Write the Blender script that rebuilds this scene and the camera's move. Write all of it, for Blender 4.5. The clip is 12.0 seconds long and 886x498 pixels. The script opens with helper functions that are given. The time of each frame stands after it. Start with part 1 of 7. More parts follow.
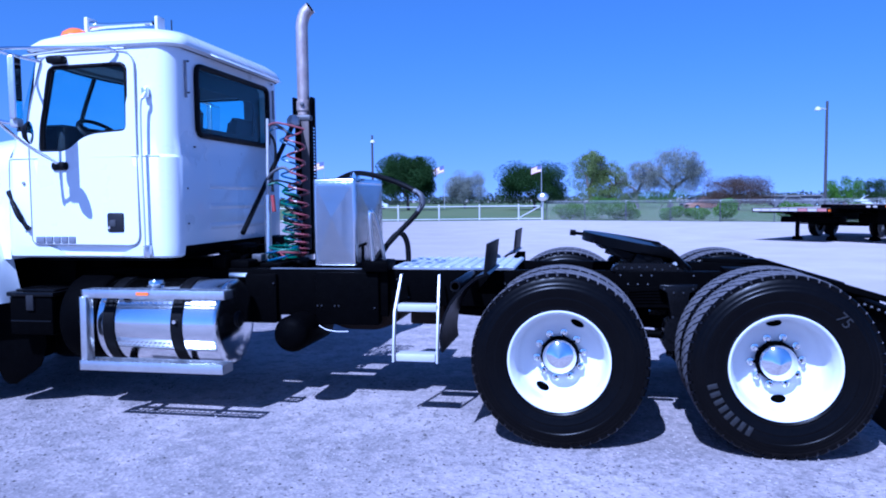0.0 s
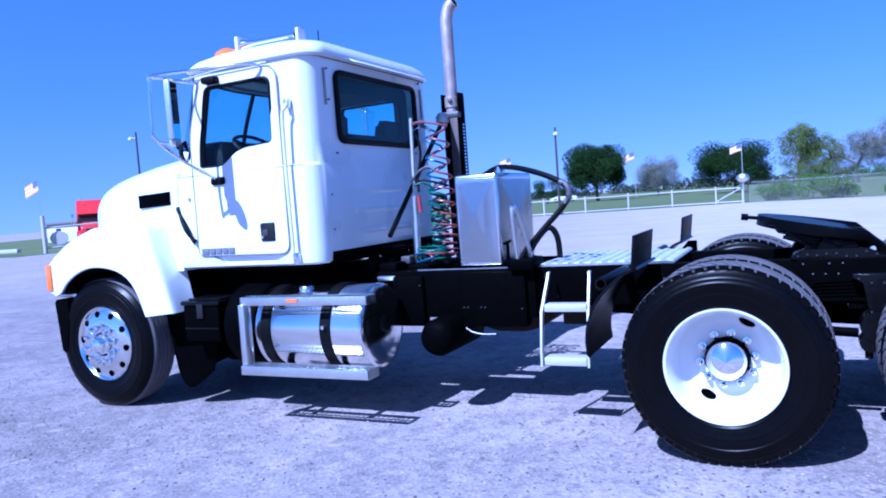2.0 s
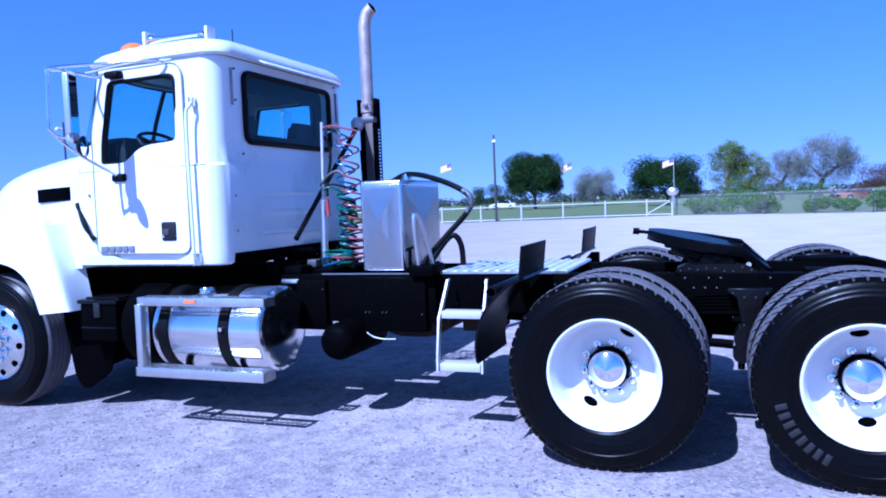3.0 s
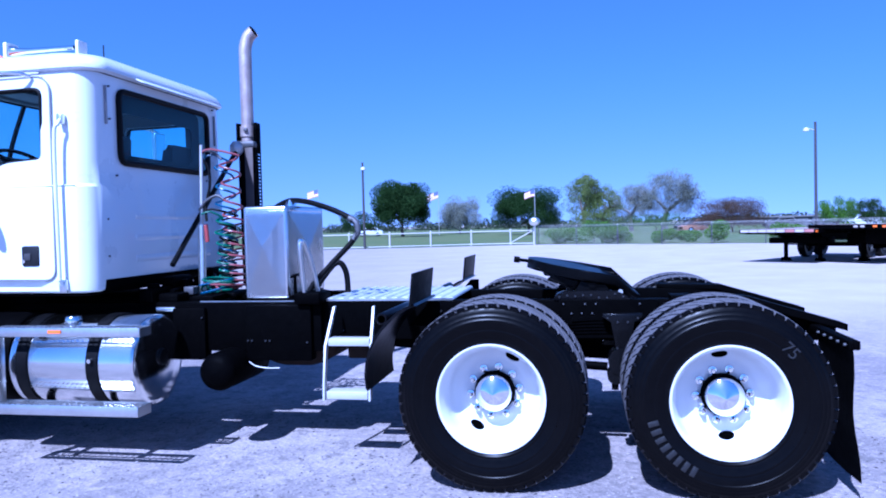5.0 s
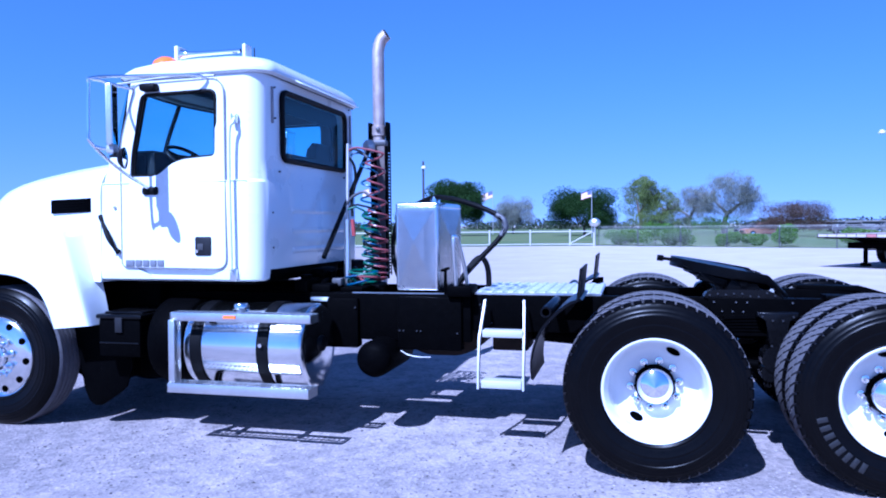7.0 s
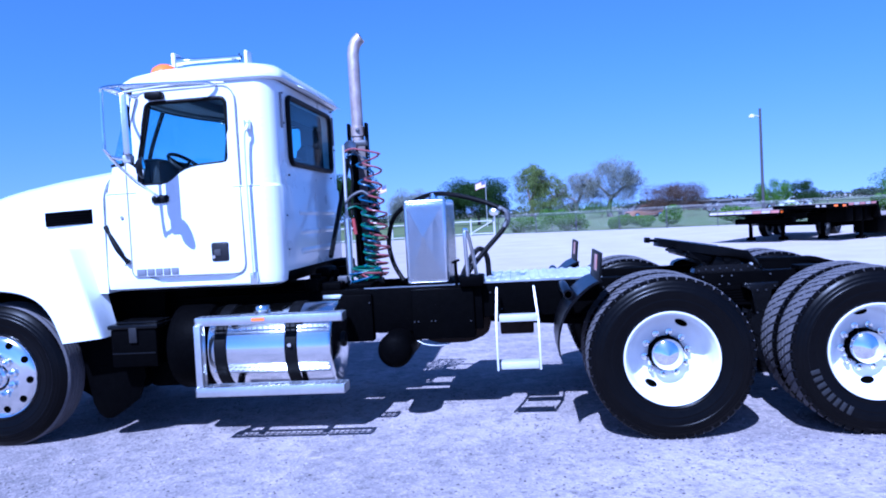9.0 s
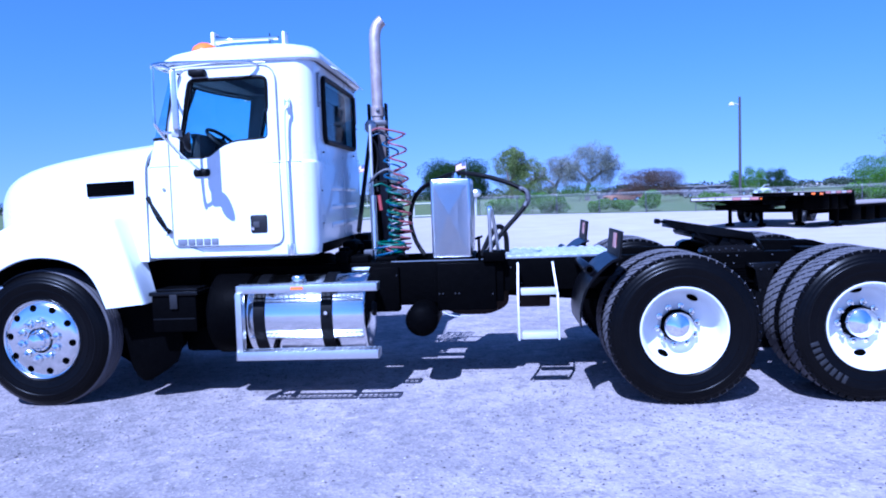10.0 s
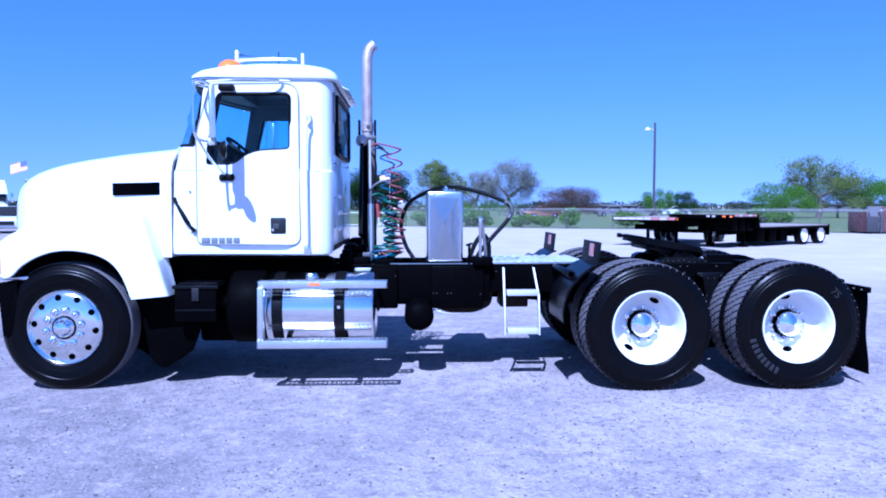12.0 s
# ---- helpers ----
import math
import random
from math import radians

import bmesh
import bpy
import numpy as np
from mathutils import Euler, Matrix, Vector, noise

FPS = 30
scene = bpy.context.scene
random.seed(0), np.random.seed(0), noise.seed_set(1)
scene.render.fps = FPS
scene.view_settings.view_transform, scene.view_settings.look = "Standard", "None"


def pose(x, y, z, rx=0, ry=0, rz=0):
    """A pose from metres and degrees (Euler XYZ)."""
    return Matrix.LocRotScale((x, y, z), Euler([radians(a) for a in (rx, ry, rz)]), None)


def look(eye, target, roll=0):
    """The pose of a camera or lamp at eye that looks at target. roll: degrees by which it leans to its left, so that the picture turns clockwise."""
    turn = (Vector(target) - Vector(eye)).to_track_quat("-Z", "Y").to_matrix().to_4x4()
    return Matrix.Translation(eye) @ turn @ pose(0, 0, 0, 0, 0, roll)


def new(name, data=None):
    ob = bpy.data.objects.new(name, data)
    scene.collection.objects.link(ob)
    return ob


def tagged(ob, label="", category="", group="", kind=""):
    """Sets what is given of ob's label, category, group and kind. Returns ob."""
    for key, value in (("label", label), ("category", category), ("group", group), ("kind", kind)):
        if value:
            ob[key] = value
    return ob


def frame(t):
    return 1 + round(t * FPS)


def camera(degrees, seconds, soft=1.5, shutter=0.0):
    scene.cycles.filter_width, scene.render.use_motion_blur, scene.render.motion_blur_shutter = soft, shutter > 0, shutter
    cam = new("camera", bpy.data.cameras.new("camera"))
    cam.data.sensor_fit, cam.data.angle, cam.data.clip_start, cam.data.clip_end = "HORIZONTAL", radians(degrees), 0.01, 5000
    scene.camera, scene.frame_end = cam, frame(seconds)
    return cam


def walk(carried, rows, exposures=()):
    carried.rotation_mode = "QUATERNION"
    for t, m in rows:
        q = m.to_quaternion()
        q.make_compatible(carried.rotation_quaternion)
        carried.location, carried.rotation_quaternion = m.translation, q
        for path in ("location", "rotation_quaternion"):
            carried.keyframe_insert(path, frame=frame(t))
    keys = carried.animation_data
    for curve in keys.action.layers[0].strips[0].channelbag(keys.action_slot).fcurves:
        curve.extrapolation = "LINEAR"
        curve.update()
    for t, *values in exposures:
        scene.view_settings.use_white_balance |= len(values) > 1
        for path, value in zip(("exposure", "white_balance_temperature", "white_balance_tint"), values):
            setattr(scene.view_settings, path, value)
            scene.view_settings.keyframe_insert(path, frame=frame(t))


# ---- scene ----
cam = camera(62.0, 12.0, 1.9)
PATH = [
    (0, (0.143, -4.376, 1.499), (-0.2315, -2.4159, 1.3659), -0.62),
    (0.3, (0.170, -4.345, 1.492), (-0.3996, -2.4328, 1.3542), -2.09),
    (0.5, (0.186, -4.313, 1.498), (-0.4637, -2.4244, 1.3920), -2.98),
    (0.8, (0.205, -4.253, 1.486), (-0.5597, -2.4068, 1.4033), -3.55),
    (1, (0.213, -4.200, 1.487), (-0.6414, -2.3935, 1.4067), -2.59),
    (1.3, (0.253, -4.134, 1.481), (-0.6402, -2.3464, 1.3983), -2.93),
    (1.5, (0.271, -4.078, 1.485), (-0.6245, -2.2926, 1.3824), -3.76),
    (1.8, (0.330, -4.034, 1.476), (-0.5543, -2.2435, 1.3652), -4.86),
    (2, (0.366, -3.991, 1.487), (-0.5005, -2.1929, 1.3604), -4.23),
    (2.3, (0.449, -3.966, 1.487), (-0.3962, -2.1590, 1.3446), -2.86),
    (2.5, (0.508, -3.953, 1.486), (-0.3172, -2.1371, 1.3398), -2.63),
    (2.8, (0.579, -3.944, 1.488), (-0.1957, -2.1072, 1.3269), -2.66),
    (3, (0.627, -3.939, 1.490), (-0.0901, -2.0762, 1.3646), -2.32),
    (3.3, (0.674, -3.948, 1.493), (0.0525, -2.0510, 1.3695), -2.67),
    (3.5, (0.710, -3.953, 1.497), (0.1985, -2.0231, 1.3784), -1.98),
    (3.7, (0.708, -3.965, 1.495), (0.2792, -2.0157, 1.3670), -1.82),
    (5.3, (0.427, -4.054, 1.500), (0.0756, -2.0859, 1.4444), -1.93),
    (5.5, (0.369, -4.080, 1.503), (0.0354, -2.1091, 1.4381), -2.53),
    (5.8, (0.289, -4.151, 1.498), (-0.0721, -2.1852, 1.4255), -1.19),
    (6, (0.229, -4.192, 1.495), (-0.0898, -2.2187, 1.4277), -1.62),
    (6.3, (0.121, -4.253, 1.489), (-0.3088, -2.3016, 1.4030), -2.16),
    (6.5, (0.070, -4.282, 1.498), (-0.4260, -2.3468, 1.4024), -1.79),
    (6.8, (-0.046, -4.339, 1.493), (-0.5531, -2.4056, 1.4193), -0.41),
    (7, (-0.127, -4.368, 1.493), (-0.6250, -2.4320, 1.4301), -0.58),
    (7.3, (-0.273, -4.423, 1.490), (-0.7312, -2.4772, 1.4303), -2.49),
    (7.5, (-0.369, -4.457, 1.493), (-0.7613, -2.4972, 1.4197), -2.59),
    (7.7, (-0.451, -4.499, 1.498), (-0.8120, -2.5334, 1.4199), -2.19),
    (9.3, (-1.052, -4.915, 1.534), (-1.2059, -2.9231, 1.4412), -2.28),
    (9.5, (-1.128, -4.985, 1.535), (-1.2321, -2.9896, 1.4484), -0.91),
    (9.8, (-1.205, -5.103, 1.521), (-1.3472, -3.1138, 1.3698), -3.17),
    (10, (-1.288, -5.183, 1.528), (-1.4334, -3.1935, 1.3834), -2.06),
    (10.3, (-1.371, -5.302, 1.524), (-1.5066, -3.3087, 1.4312), -0.84),
    (10.5, (-1.460, -5.384, 1.530), (-1.5280, -3.3876, 1.4315), -1.11),
    (10.8, (-1.544, -5.495, 1.535), (-1.5970, -3.4997, 1.4080), -1.26),
    (11, (-1.626, -5.570, 1.542), (-1.6582, -3.5729, 1.4391), -0.82),
    (11.3, (-1.696, -5.693, 1.536), (-1.6988, -3.6951, 1.4454), -0.06),
    (11.5, (-1.780, -5.768, 1.542), (-1.7952, -3.7772, 1.3512), -0.98),
    (11.8, (-1.860, -5.880, 1.541), (-1.8287, -3.8869, 1.3778), -0.09),
    (12, (-1.949, -5.949, 1.535), (-1.8659, -3.9542, 1.4170), 0.04),
]
walk(cam, [(t, look(eye, aim, roll)) for t, eye, aim, roll in PATH], [(0, 0.72, 4100, 26), (0.8, 0.90, 4150, 26), (12, 1.04, 4200, 26)])


# ---------------------------------------------------------------- light
world = bpy.data.worlds.new("sky")
scene.world = world
world.use_nodes = True
wn = world.node_tree.nodes
sky = wn.new("ShaderNodeTexSky")
sky.sky_type, sky.sun_disc = "NISHITA", False
sky.sun_elevation, sky.sun_rotation = radians(50), radians(196)
sky.altitude = 700
sky.air_density, sky.dust_density, sky.ozone_density = 1.0, 0.6, 3.0
wn["Background"].inputs["Strength"].default_value = 0.074
# dry, clear air: little whitening towards the horizon
tc, lift = wn.new("ShaderNodeTexCoord"), wn.new("ShaderNodeVectorMath")
lift.operation = "ADD"
lift.inputs[1].default_value = (0, 0, 0.125)
unit = wn.new("ShaderNodeVectorMath")
unit.operation = "NORMALIZE"
world.node_tree.links.new(tc.outputs["Generated"], lift.inputs[0])
world.node_tree.links.new(lift.outputs["Vector"], unit.inputs[0])
world.node_tree.links.new(unit.outputs["Vector"], sky.inputs["Vector"])
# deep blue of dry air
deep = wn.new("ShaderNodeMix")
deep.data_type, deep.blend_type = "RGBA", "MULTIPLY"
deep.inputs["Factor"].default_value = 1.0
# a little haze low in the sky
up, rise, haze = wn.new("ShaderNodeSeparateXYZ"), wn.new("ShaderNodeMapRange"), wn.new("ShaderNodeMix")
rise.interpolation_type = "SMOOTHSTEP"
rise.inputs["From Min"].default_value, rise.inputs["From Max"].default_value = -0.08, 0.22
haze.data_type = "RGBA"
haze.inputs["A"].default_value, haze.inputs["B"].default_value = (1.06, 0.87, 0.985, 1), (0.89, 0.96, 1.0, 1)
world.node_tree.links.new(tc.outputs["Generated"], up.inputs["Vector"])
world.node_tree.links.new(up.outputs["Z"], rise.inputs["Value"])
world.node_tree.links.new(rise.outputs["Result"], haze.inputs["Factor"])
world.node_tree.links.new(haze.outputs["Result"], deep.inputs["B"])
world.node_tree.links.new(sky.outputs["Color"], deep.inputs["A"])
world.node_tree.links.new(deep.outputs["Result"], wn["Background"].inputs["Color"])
sun = new("sun", bpy.data.lights.new("sun", "SUN"))
sun.data.energy, sun.data.angle, sun.data.color = 5.0, radians(0.53), (1.0, 0.95, 0.88)
sun.matrix_world = look((-1.9, -6.4, 8.0), (0, 0, 0))


# ---------------------------------------------------------------- materials
def shader(name, base, rough=0.5, metal=0.0, bump=0.0, grain=30.0, vary=0.15, stain=0.0, stain_scale=1.2,
           stain_colour=None, spec=0.5, coat=0.0, ramp=(0.35, 0.7), distance=0.01):
    """A painted, metal or mineral surface: fine grain and broad stains over a base colour, and a fine relief."""
    m = bpy.data.materials.new(name)
    m.use_nodes = True
    n, l = m.node_tree.nodes, m.node_tree.links
    b = n["Principled BSDF"]
    co = n.new("ShaderNodeTexCoord")
    fine = n.new("ShaderNodeTexNoise")
    fine.inputs["Scale"].default_value, fine.inputs["Detail"].default_value = grain, 6
    l.new(co.outputs["Object"], fine.inputs["Vector"])
    mix = n.new("ShaderNodeMix")
    mix.data_type = "RGBA"
    mix.inputs["A"].default_value = (*[c * (1 - vary) for c in base], 1)
    mix.inputs["B"].default_value = (*[min(1, c * (1 + vary)) for c in base], 1)
    l.new(fine.outputs["Fac"], mix.inputs["Factor"])
    out = mix.outputs["Result"]
    if stain:
        broad = n.new("ShaderNodeTexNoise")
        broad.inputs["Scale"].default_value, broad.inputs["Detail"].default_value = stain_scale, 5
        broad.inputs["Roughness"].default_value = 0.65
        l.new(co.outputs["Object"], broad.inputs["Vector"])
        cr = n.new("ShaderNodeValToRGB")
        cr.color_ramp.elements[0].position, cr.color_ramp.elements[1].position = ramp
        cr.color_ramp.elements[1].color = (stain, stain, stain, 1)
        cr.color_ramp.elements[0].color = (0, 0, 0, 1)
        l.new(broad.outputs["Fac"], cr.inputs["Fac"])
        two = n.new("ShaderNodeMix")
        two.data_type = "RGBA"
        l.new(cr.outputs["Color"], two.inputs["Factor"])
        l.new(out, two.inputs["A"])
        two.inputs["B"].default_value = (*(stain_colour or [c * 0.6 for c in base]), 1)
        out = two.outputs["Result"]
    l.new(out, b.inputs["Base Color"])
    rr = n.new("ShaderNodeMapRange")
    rr.inputs["To Min"].default_value, rr.inputs["To Max"].default_value = max(0.02, rough * 0.8), min(1, rough * 1.25)
    l.new(fine.outputs["Fac"], rr.inputs["Value"])
    l.new(rr.outputs["Result"], b.inputs["Roughness"])
    b.inputs["Metallic"].default_value = metal
    b.inputs["Specular IOR Level"].default_value = spec
    b.inputs["Coat Weight"].default_value = coat
    b.inputs["Coat Roughness"].default_value = 0.05
    if bump:
        bp = n.new("ShaderNodeBump")
        bp.inputs["Strength"].default_value, bp.inputs["Distance"].default_value = bump, distance
        l.new(fine.outputs["Fac"], bp.inputs["Height"])
        l.new(bp.outputs["Normal"], b.inputs["Normal"])
    return m


def glass(name, tint, rough=0.0):
    m = bpy.data.materials.new(name)
    m.use_nodes = True
    n, l = m.node_tree.nodes, m.node_tree.links
    n.remove(n["Principled BSDF"])
    t, g, mix, f = n.new("ShaderNodeBsdfTransparent"), n.new("ShaderNodeBsdfGlossy"), n.new("ShaderNodeMixShader"), n.new("ShaderNodeMath")
    lw, pw = n.new("ShaderNodeLayerWeight"), n.new("ShaderNodeMath")
    pw.operation, pw.inputs[1].default_value = "POWER", 4.0
    f.operation, f.inputs[1].default_value, f.inputs[2].default_value = "MULTIPLY_ADD", 0.3, 0.008
    l.new(lw.outputs["Facing"], pw.inputs[0])
    l.new(pw.outputs["Value"], f.inputs[0])
    t.inputs["Color"].default_value = (*tint, 1)
    g.inputs["Roughness"].default_value = 0.02
    l.new(f.outputs["Value"], mix.inputs["Fac"])
    l.new(t.outputs["BSDF"], mix.inputs[1])
    l.new(g.outputs["BSDF"], mix.inputs[2])
    l.new(mix.outputs["Shader"], n["Material Output"].inputs["Surface"])
    return m


def leafy(name, a, b, thin=0.0):
    """Colour varies from piece to piece; thin: the share of light that passes through a leaf."""
    m = bpy.data.materials.new(name)
    m.use_nodes = True
    n, l = m.node_tree.nodes, m.node_tree.links
    p = n["Principled BSDF"]
    geo, mix = n.new("ShaderNodeNewGeometry"), n.new("ShaderNodeMix")
    mix.data_type = "RGBA"
    mix.inputs["A"].default_value, mix.inputs["B"].default_value = (*a, 1), (*b, 1)
    l.new(geo.outputs["Random Per Island"], mix.inputs["Factor"])
    l.new(mix.outputs["Result"], p.inputs["Base Color"])
    p.inputs["Roughness"].default_value = 0.85
    p.inputs["Specular IOR Level"].default_value = 0.05
    if thin:
        tr, both = n.new("ShaderNodeBsdfTranslucent"), n.new("ShaderNodeMixShader")
        both.inputs["Fac"].default_value = thin
        l.new(mix.outputs["Result"], tr.inputs["Color"])
        l.new(p.outputs["BSDF"], both.inputs[1])
        l.new(tr.outputs["BSDF"], both.inputs[2])
        l.new(both.outputs["Shader"], n["Material Output"].inputs["Surface"])
    return m


def ground_shader():
    m = bpy.data.materials.new("gravel")
    m.use_nodes = True
    n, l = m.node_tree.nodes, m.node_tree.links
    b = n["Principled BSDF"]
    co = n.new("ShaderNodeTexCoord")

    def noise_tex(scale, detail=6, rough=0.6):
        t = n.new("ShaderNodeTexNoise")
        t.inputs["Scale"].default_value, t.inputs["Detail"].default_value, t.inputs["Roughness"].default_value = scale, detail, rough
        l.new(co.outputs["Object"], t.inputs["Vector"])
        return t.outputs["Fac"]

    def ramp(src, p0, c0, p1, c1):
        r = n.new("ShaderNodeValToRGB")
        r.color_ramp.elements[0].position, r.color_ramp.elements[1].position = p0, p1
        r.color_ramp.elements[0].color, r.color_ramp.elements[1].color = (*c0, 1), (*c1, 1)
        l.new(src, r.inputs["Fac"])
        return r.outputs["Color"]

    def blend(f, a, c, kind="MIX"):
        x = n.new("ShaderNodeMix")
        x.data_type, x.blend_type = "RGBA", kind
        for s, v in (("Factor", f), ("A", a), ("B", c)):
            if isinstance(v, (int, float)):
                x.inputs[s].default_value = v
            elif isinstance(v, tuple):
                x.inputs[s].default_value = (*v, 1)
            else:
                l.new(v, x.inputs[s])
        return x.outputs["Result"]

    stones = n.new("ShaderNodeTexVoronoi")
    stones.inputs["Scale"].default_value = 38
    l.new(co.outputs["Object"], stones.inputs["Vector"])
    grit = noise_tex(120, 4, 0.7)
    base = blend(ramp(noise_tex(0.35, 7), 0.38, (0, 0, 0), 0.62, (1, 1, 1)), (0.172, 0.148, 0.150), (0.325, 0.280, 0.276))
    patch = blend(ramp(noise_tex(2.2, 8, 0.7), 0.46, (0, 0, 0), 0.66, (0.75, 0.75, 0.75)), base, (0.116, 0.104, 0.108))
    patch = blend(ramp(noise_tex(0.9, 5, 0.6), 0.50, (0, 0, 0), 0.66, (0.6, 0.6, 0.6)), patch, (0.37, 0.32, 0.315))
    patch = blend(ramp(noise_tex(7.5, 6, 0.75), 0.50, (0, 0, 0), 0.64, (0.85, 0.85, 0.85)), patch, (0.105, 0.094, 0.098))
    patch = blend(ramp(noise_tex(4.6, 6, 0.75), 0.52, (0, 0, 0), 0.66, (0.8, 0.8, 0.8)), patch, (0.38, 0.315, 0.31))
    cell = blend(0.24, patch, ramp(stones.outputs["Color"], 0.1, (0.096, 0.084, 0.0848), 0.9, (0.376, 0.328, 0.324)))
    cell = blend(ramp(grit, 0.60, (0, 0, 0), 0.74, (0.3, 0.3, 0.3)), cell, (0.08, 0.0776, 0.08))
    # pale chips and dark crumbs in drifts
    cell = blend(ramp(noise_tex(46, 3, 0.6), 0.61, (0, 0, 0), 0.69, (0.75, 0.75, 0.75)), cell, (0.46, 0.40, 0.395))
    cell = blend(ramp(noise_tex(17, 5, 0.7), 0.55, (0, 0, 0), 0.68, (0.75, 0.75, 0.75)), cell, (0.10, 0.09, 0.093))
    # damp, compacted ground towards the front of the tractor
    sx, damp = n.new("ShaderNodeSeparateXYZ"), n.new("ShaderNodeMapRange")
    l.new(co.outputs["Object"], sx.inputs["Vector"])
    drift = n.new("ShaderNodeMath")
    drift.operation = "MULTIPLY_ADD"
    l.new(noise_tex(0.5, 5), drift.inputs[0])
    drift.inputs[1].default_value = 4.0
    l.new(sx.outputs["X"], drift.inputs[2])
    damp.inputs["From Min"].default_value, damp.inputs["From Max"].default_value = -3.6, 0.4
    damp.inputs["To Min"].default_value, damp.inputs["To Max"].default_value = 0.75, 0.0
    l.new(drift.outputs["Value"], damp.inputs["Value"])
    cell = blend(damp.outputs["Result"], cell, blend(1.0, cell, (0.68, 0.67, 0.68), "MULTIPLY"))
    # pale crushed stone farther back in the yard
    sep, co2 = n.new("ShaderNodeSeparateXYZ"), n.new("ShaderNodeMapRange")
    l.new(co.outputs["Object"], sep.inputs["Vector"])
    wob = n.new("ShaderNodeMath")
    wob.operation = "MULTIPLY_ADD"
    l.new(noise_tex(0.25, 4), wob.inputs[0])
    wob.inputs[1].default_value = 5.0
    l.new(sep.outputs["Y"], wob.inputs[2])
    co2.inputs["From Min"].default_value, co2.inputs["From Max"].default_value = 6.0, 13.0
    l.new(wob.outputs["Value"], co2.inputs["Value"])
    # worn, darker surface along the side of the lawn
    lean, side = n.new("ShaderNodeMath"), n.new("ShaderNodeMapRange")
    lean.operation = "MULTIPLY_ADD"
    l.new(wob.outputs["Value"], lean.inputs[0])
    lean.inputs[1].default_value = 0.22
    l.new(sep.outputs["X"], lean.inputs[2])
    side.inputs["From Min"].default_value, side.inputs["From Max"].default_value = -7.0, 6.0
    side.inputs["To Min"].default_value, side.inputs["To Max"].default_value = 0.35, 1.0
    l.new(lean.outputs["Value"], side.inputs["Value"])
    share = n.new("ShaderNodeMath")
    share.operation = "MULTIPLY"
    l.new(co2.outputs["Result"], share.inputs[0])
    l.new(side.outputs["Result"], share.inputs[1])
    pale = blend(ramp(noise_tex(0.6, 7), 0.35, (0, 0, 0), 0.7, (1, 1, 1)), (0.32, 0.276, 0.256), (0.388, 0.336, 0.312))
    l.new(blend(share.outputs["Value"], cell, pale), b.inputs["Base Color"])
    b.inputs["Roughness"].default_value = 0.9
    bp = n.new("ShaderNodeBump")
    bp.inputs["Strength"].default_value, bp.inputs["Distance"].default_value = 0.55, 0.012
    h = n.new("ShaderNodeMath")
    h.operation = "ADD"
    l.new(stones.outputs["Distance"], h.inputs[0])
    l.new(noise_tex(9, 8, 0.7), h.inputs[1])
    h2 = n.new("ShaderNodeMath")
    h2.operation = "MULTIPLY_ADD"
    l.new(noise_tex(1.6, 4, 0.55), h2.inputs[0])
    h2.inputs[1].default_value = 5.0
    l.new(h.outputs["Value"], h2.inputs[2])
    l.new(h2.outputs["Value"], bp.inputs["Height"])
    l.new(bp.outputs["Normal"], b.inputs["Normal"])
    return m


M_GRAVEL = ground_shader()
M_GRASS = shader("grass", (0.0624, 0.0944, 0.0224), 0.9, bump=0.6, grain=14, vary=0.35, stain=0.7, stain_scale=0.12, stain_colour=(0.12, 0.12, 0.044), distance=0.05)
M_WHITE = shader("white_paint", (0.64, 0.665, 0.69), 0.28, grain=3, vary=0.015, stain=0.18, stain_scale=1.6, stain_colour=(0.62, 0.61, 0.58), coat=0.5, ramp=(0.5, 0.8))
M_SEAM = shader("door_seam", (0.20, 0.20, 0.22), 0.6)
M_BLACK = shader("black_chassis_paint", (0.0009, 0.0009, 0.0012), 0.5, bump=0.25, grain=22, vary=0.4, stain=0.35, stain_scale=3, stain_colour=(0.002, 0.0018, 0.0016), spec=0.012)
M_TYRE = shader("tyre_rubber", (0.001, 0.001, 0.0015), 0.3, bump=0.04, grain=40, vary=0.2, stain=0.5, stain_scale=2.5, stain_colour=(0.003, 0.0028, 0.003), spec=0.09)
M_RUBBER = shader("black_rubber", (0.0025, 0.0025, 0.003), 0.5, grain=30, vary=0.3, spec=0.1)
M_CHROME = shader("chrome", (0.86, 0.87, 0.88), 0.05, 1.0, grain=6, vary=0.03)
M_ALU = shader("polished_aluminium", (0.82, 0.83, 0.84), 0.13, 1.0, bump=0.05, grain=5, vary=0.05, stain=0.35, stain_scale=3, stain_colour=(0.6, 0.6, 0.6))
M_SHEET = shader("aluminium_sheet", (0.68, 0.69, 0.71), 0.25, 1.0, bump=0.18, grain=3.0, vary=0.06, stain=0.4, stain_scale=4, stain_colour=(0.6, 0.6, 0.61), distance=0.02)
M_STEP = shader("brushed_aluminium", (0.74, 0.75, 0.76), 0.32, 1.0, bump=0.1, grain=60, vary=0.08, stain=0.4, stain_scale=8, stain_colour=(0.5, 0.5, 0.5))
M_RIM = shader("white_wheel_paint", (0.64, 0.645, 0.66), 0.3, grain=8, vary=0.03, stain=0.2, stain_scale=6, stain_colour=(0.58, 0.56, 0.53), coat=0.3, ramp=(0.5, 0.8))
M_RUST = shader("heat_stained_steel", (0.46, 0.40, 0.375), 0.48, 0.6, bump=0.2, grain=18, vary=0.25, stain=0.85, stain_scale=5, stain_colour=(0.27, 0.19, 0.165))
